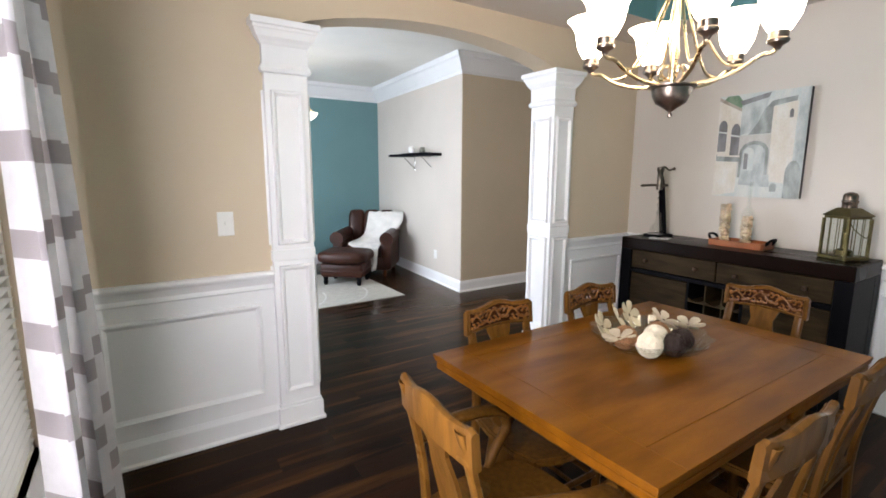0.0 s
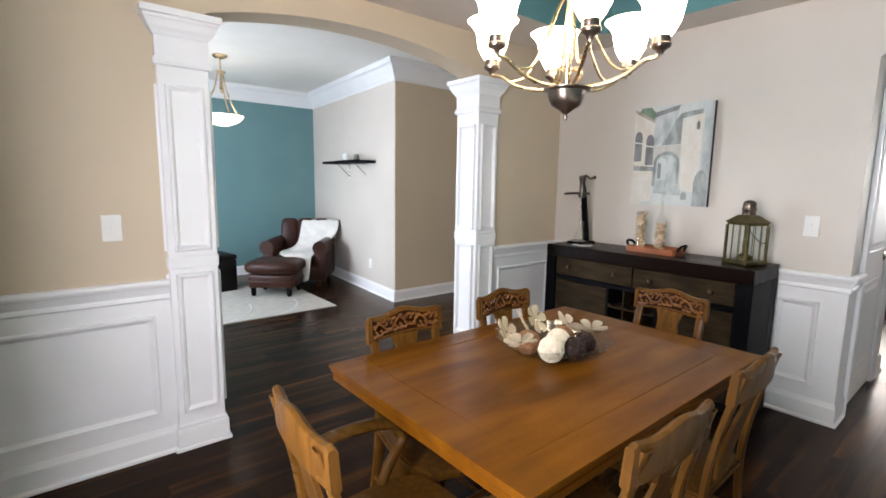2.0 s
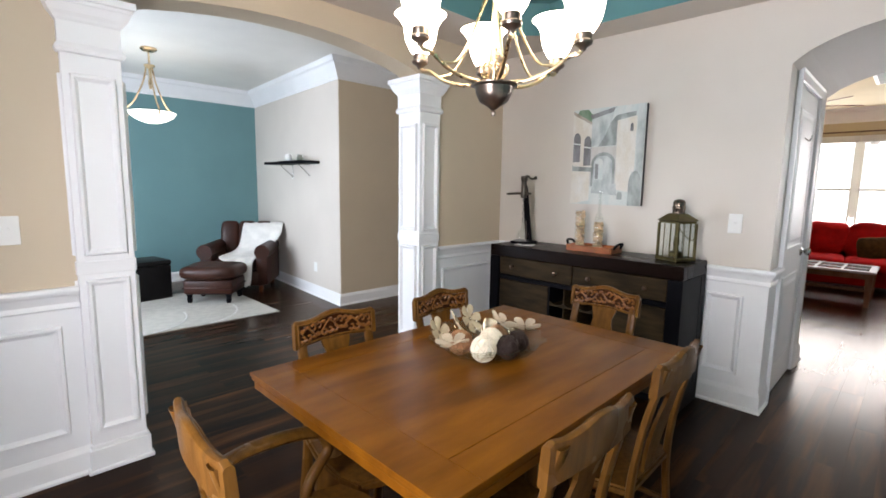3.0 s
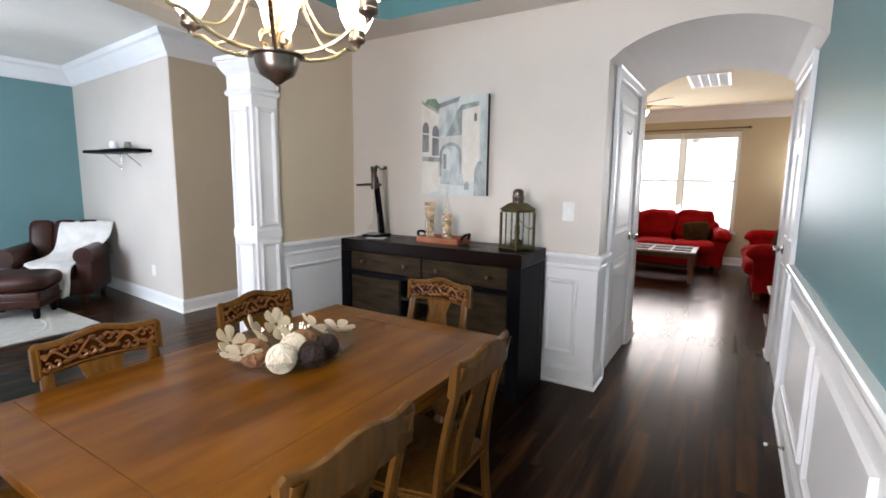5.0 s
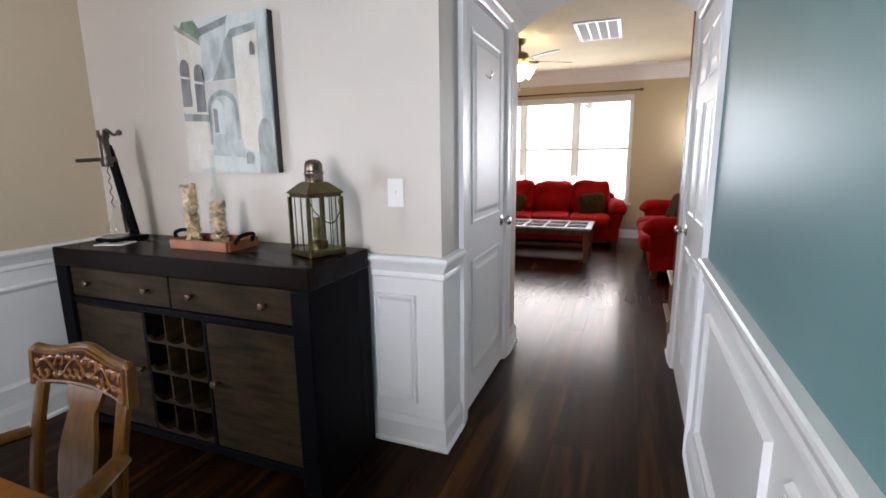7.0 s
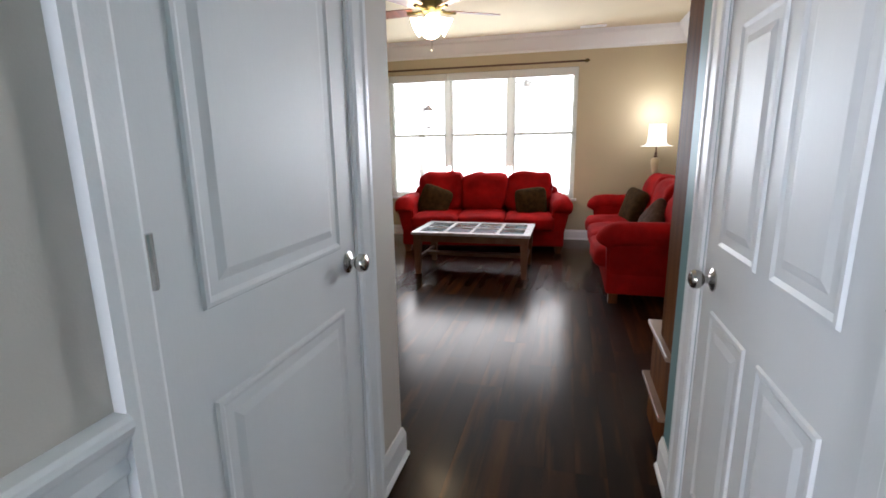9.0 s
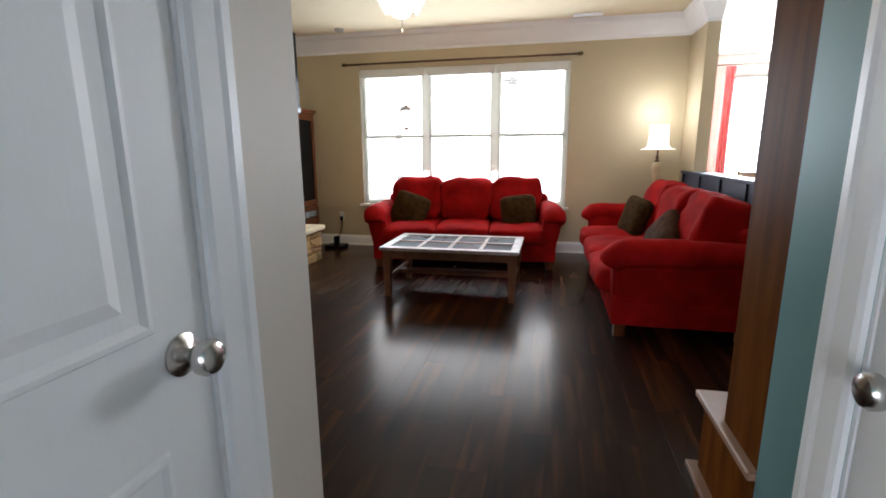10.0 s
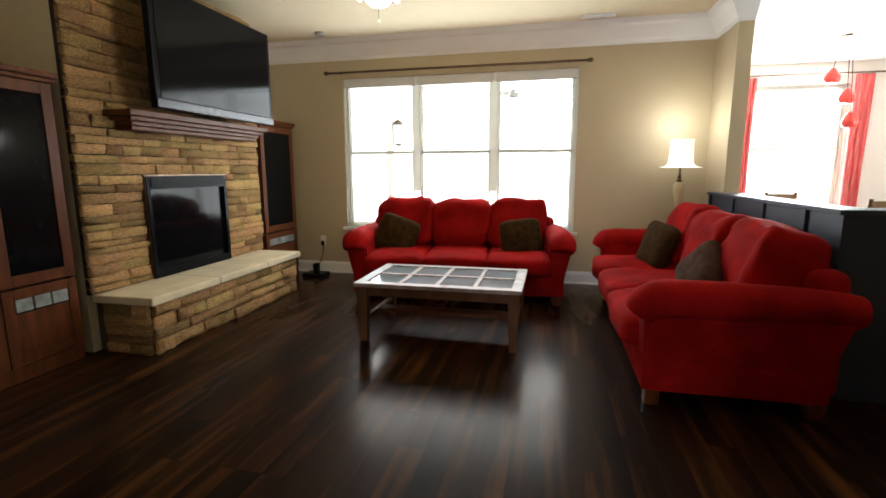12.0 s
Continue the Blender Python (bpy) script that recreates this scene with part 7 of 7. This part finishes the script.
for z in (0.85, 1.22, 1.60, 1.98, 2.33):
    part("shelf", boxm(1.576, 1.790, BY0 + 0.022, BY1 - 0.022, z, z + 0.022, 0.002), AMBERW, t)
part("ledge", boxm(1.565, 1.985, BY0 - 0.012, BY1 + 0.022, 0.446, 0.469, 0.004), mat("pale_worn_ledge", (0.26, 0.16, 0.11), 0.4, vary=0.1), t, "pale worn ledge")
part("cornice", boxm(1.565, 1.820, BY0 - 0.01, BY1 + 0.012, 2.361, 2.40, 0.006), AMBERW, t)
part("base_moulding", boxm(1.565, 1.990, BY0 - 0.01, BY1 + 0.03, 0.19, 0.21, 0.003), mat("pale_worn_edge", (0.18, 0.10, 0.06), 0.4, vary=0.1), t, "pale worn moulding")
for k in range(2):
    a = BY0 + 0.024 + k * 0.42
    part("base_door", boxm(1.940, 1.958, a, a + 0.415, 0.215, 0.44, 0.003), AMBERW, t)
    part("base_drawer", boxm(1.940, 1.958, a, a + 0.415, 0.02, 0.185, 0.003), AMBERW, t)

# black modem on the floor by the outlet
t = thing("power_adapter", "black plastic router with its cable on the floor by the outlet", "router", at=(6.06, 2.18, 0))
part("router_body", boxm(-0.10, 0.10, -0.13, 0.13, 0, 0.045, 0.012, 2), BLACKP, t)
part("router_stand", boxm(-0.02, 0.05, -0.03, 0.03, 0.045, 0.15, 0.01, 2), BLACKP, t)
part("cable", sweep(bmesh.new(), curve_points([(0.05, 0.0, 0.12), (0.15, 0.01, 0.15), (0.215, 0.01, 0.25), (0.22, 0.01, 0.34)]), 0.006, 6), BLACKP, t)
part("plug", boxm(0.205, 0.233, -0.005, 0.03, 0.33, 0.385, 0.006), BLACKP, t)

# ---- ledgestone of the fireplace ----
FIRE = bpy.data.objects["fireplace"]
rnd = random.Random(11)


def rough_block(seed):
    """A unit block with a broken face towards -y."""
    r = random.Random(seed)
    n, m = 5, 4
    bm = bmesh.new()
    grid = []
    for j in range(m):
        row = []
        for i in range(n):
            u, v = -0.5 + i / (n - 1), -0.5 + j / (m - 1)
            edge = i in (0, n - 1) or j in (0, m - 1)
            du = r.uniform(-0.02, 0.02) if edge else r.uniform(-0.05, 0.05)
            dv = r.uniform(-0.04, 0.04) if edge else r.uniform(-0.06, 0.06)
            y = -0.28 + r.uniform(-0.08, 0.1) if edge else -0.5 + r.uniform(-0.12, 0.14)
            row.append(bm.verts.new((u + du, y, v + dv)))
        grid.append(row)
    for a, b in zip(grid, grid[1:]):
        for i in range(n - 1):
            bm.faces.new((a[i], a[i + 1], b[i + 1], b[i]))
    ring = grid[0] + [row[-1] for row in grid[1:-1]] + grid[-1][::-1] + [row[0] for row in grid[1:-1]][::-1]
    back = [bm.verts.new((v.co.x, 0.5, v.co.z)) for v in ring]
    k = len(ring)
    for i in range(k):
        bm.faces.new((ring[i], back[i], back[(i + 1) % k], ring[(i + 1) % k]))
    bmesh.ops.recalc_face_normals(bm, faces=bm.faces[:])
    me = finish(bm, True)
    mark_sharp(me, 50)
    me.materials.append(STONE)
    return me


BLOCKS = [rough_block(k) for k in range(10)]


def lay(x0, x1, z0, z1, place, hole=None):
    """Courses of uneven stones over x0..x1, z0..z1, leaving a hole."""
    z = z0
    while z < z1 - 0.02:
        h = rnd.choice((0.045, 0.055, 0.07, 0.08, 0.095))
        if z1 - z - h < 0.05:
            h = z1 - z
        x = x0
        while x < x1 - 0.01:
            w = rnd.uniform(0.13, 0.34)
            if x1 - x - w < 0.10:
                w = x1 - x
            spans = [(x, x + w)]
            if hole and z + h > hole[2] and z < hole[3]:
                spans = [(a, b) for a, b in ((x, min(x + w, hole[0])), (max(x, hole[1]), x + w)) if b - a > 0.03]
                if z + h > hole[3] and hole[3] - z < 0.02:
                    spans = [(x, x + w)]
            for a, b in spans:
                top = h
                o = new("stone", rnd.choice(BLOCKS))
                o.parent = FIRE
                depth = rnd.uniform(0.055, 0.085)
                o.matrix_basis = place @ Matrix.Translation(((a + b) / 2, 0.03 - depth / 2 + 0.01, z + h / 2)) @ Matrix.Diagonal((b - a - 0.006, depth, top - 0.006, 1))
            x += w
        z += h


lay(FX0, FX1, 1.19, 2.64, Matrix.Translation((0, FY + 0.012, 0)))
lay(FX0, IX0 - 0.01, 0.404, 1.19, Matrix.Translation((0, FY + 0.012, 0)))
lay(IX1 + 0.01, FX1, 0.404, 1.19, Matrix.Translation((0, FY + 0.012, 0)))
lay(3.63, 5.42, 0.0, 0.345, Matrix.Translation((0, 2.072, 0)))
lay(-2.45, -2.085, 0.0, 0.345, pose(3.617, 0, 0, 0, 0, -90))
lay(2.085, 2.45, 0.0, 0.345, pose(5.433, 0, 0, 0, 0, 90))

# ---- floor planks ----
PW, PL = 0.122, 1.22


def plank_mesh(length):
    c, g = 0.0002, 0.0001
    L, W = length / 2 - g, PW / 2 - g
    v = [(-L, -W, -0.011), (L, -W, -0.011), (L, W, -0.011), (-L, W, -0.011), (-L, -W, -c), (L, -W, -c), (L, W, -c), (-L, W, -c), (-L + c, -W + c, 0), (L - c, -W + c, 0), (L - c, W - c, 0), (-L + c, W - c, 0)]
    f = [(8, 9, 10, 11)] + [(a, (a + 1) % 4, 4 + (a + 1) % 4, 4 + a) for a in range(4)] + [(4 + a, 4 + (a + 1) % 4, 8 + (a + 1) % 4, 8 + a) for a in range(4)]
    return v, f


PM = []
for le in (PL, PL * 0.75, PL * 0.5):
    me = bpy.data.meshes.new("plank")
    me.from_pydata(plank_mesh(le)[0], [], plank_mesh(le)[1])
    me.materials.append(PLANK)
    PM.append((le, me))
rest_v, rest_f = [], []
count = 0
row = 0
y = -5.7 + PW / 2
while y < 6.62:
    x = -4.05
    while x < 8.9:
        le, me = PM[rnd.choice((0, 0, 0, 1, 2))]
        cx = x + le / 2
        if y < -1.3 and cx < 1.2:
            x += le
            continue
        if -1.05 < y < 1.6 and -4.0 < cx < 6.4 and count < 300:
            o = new("plank", me)
            o.parent = FLOOR
            o.location = (cx, y, 0)
            count += 1
        else:
            v, f = plank_mesh(le)
            b = len(rest_v)
            rest_v += [(a + cx, q + y, r) for a, q, r in v]
            rest_f += [tuple(b + i for i in p) for p in f]
        x += le
    y += PW
    row += 1
me = bpy.data.meshes.new("planks")
me.from_pydata(rest_v, [], rest_f)
me.materials.append(PLANK_REST)
o = new("planks", me)
o.parent = FLOOR
tagged(o, kind="stuff")
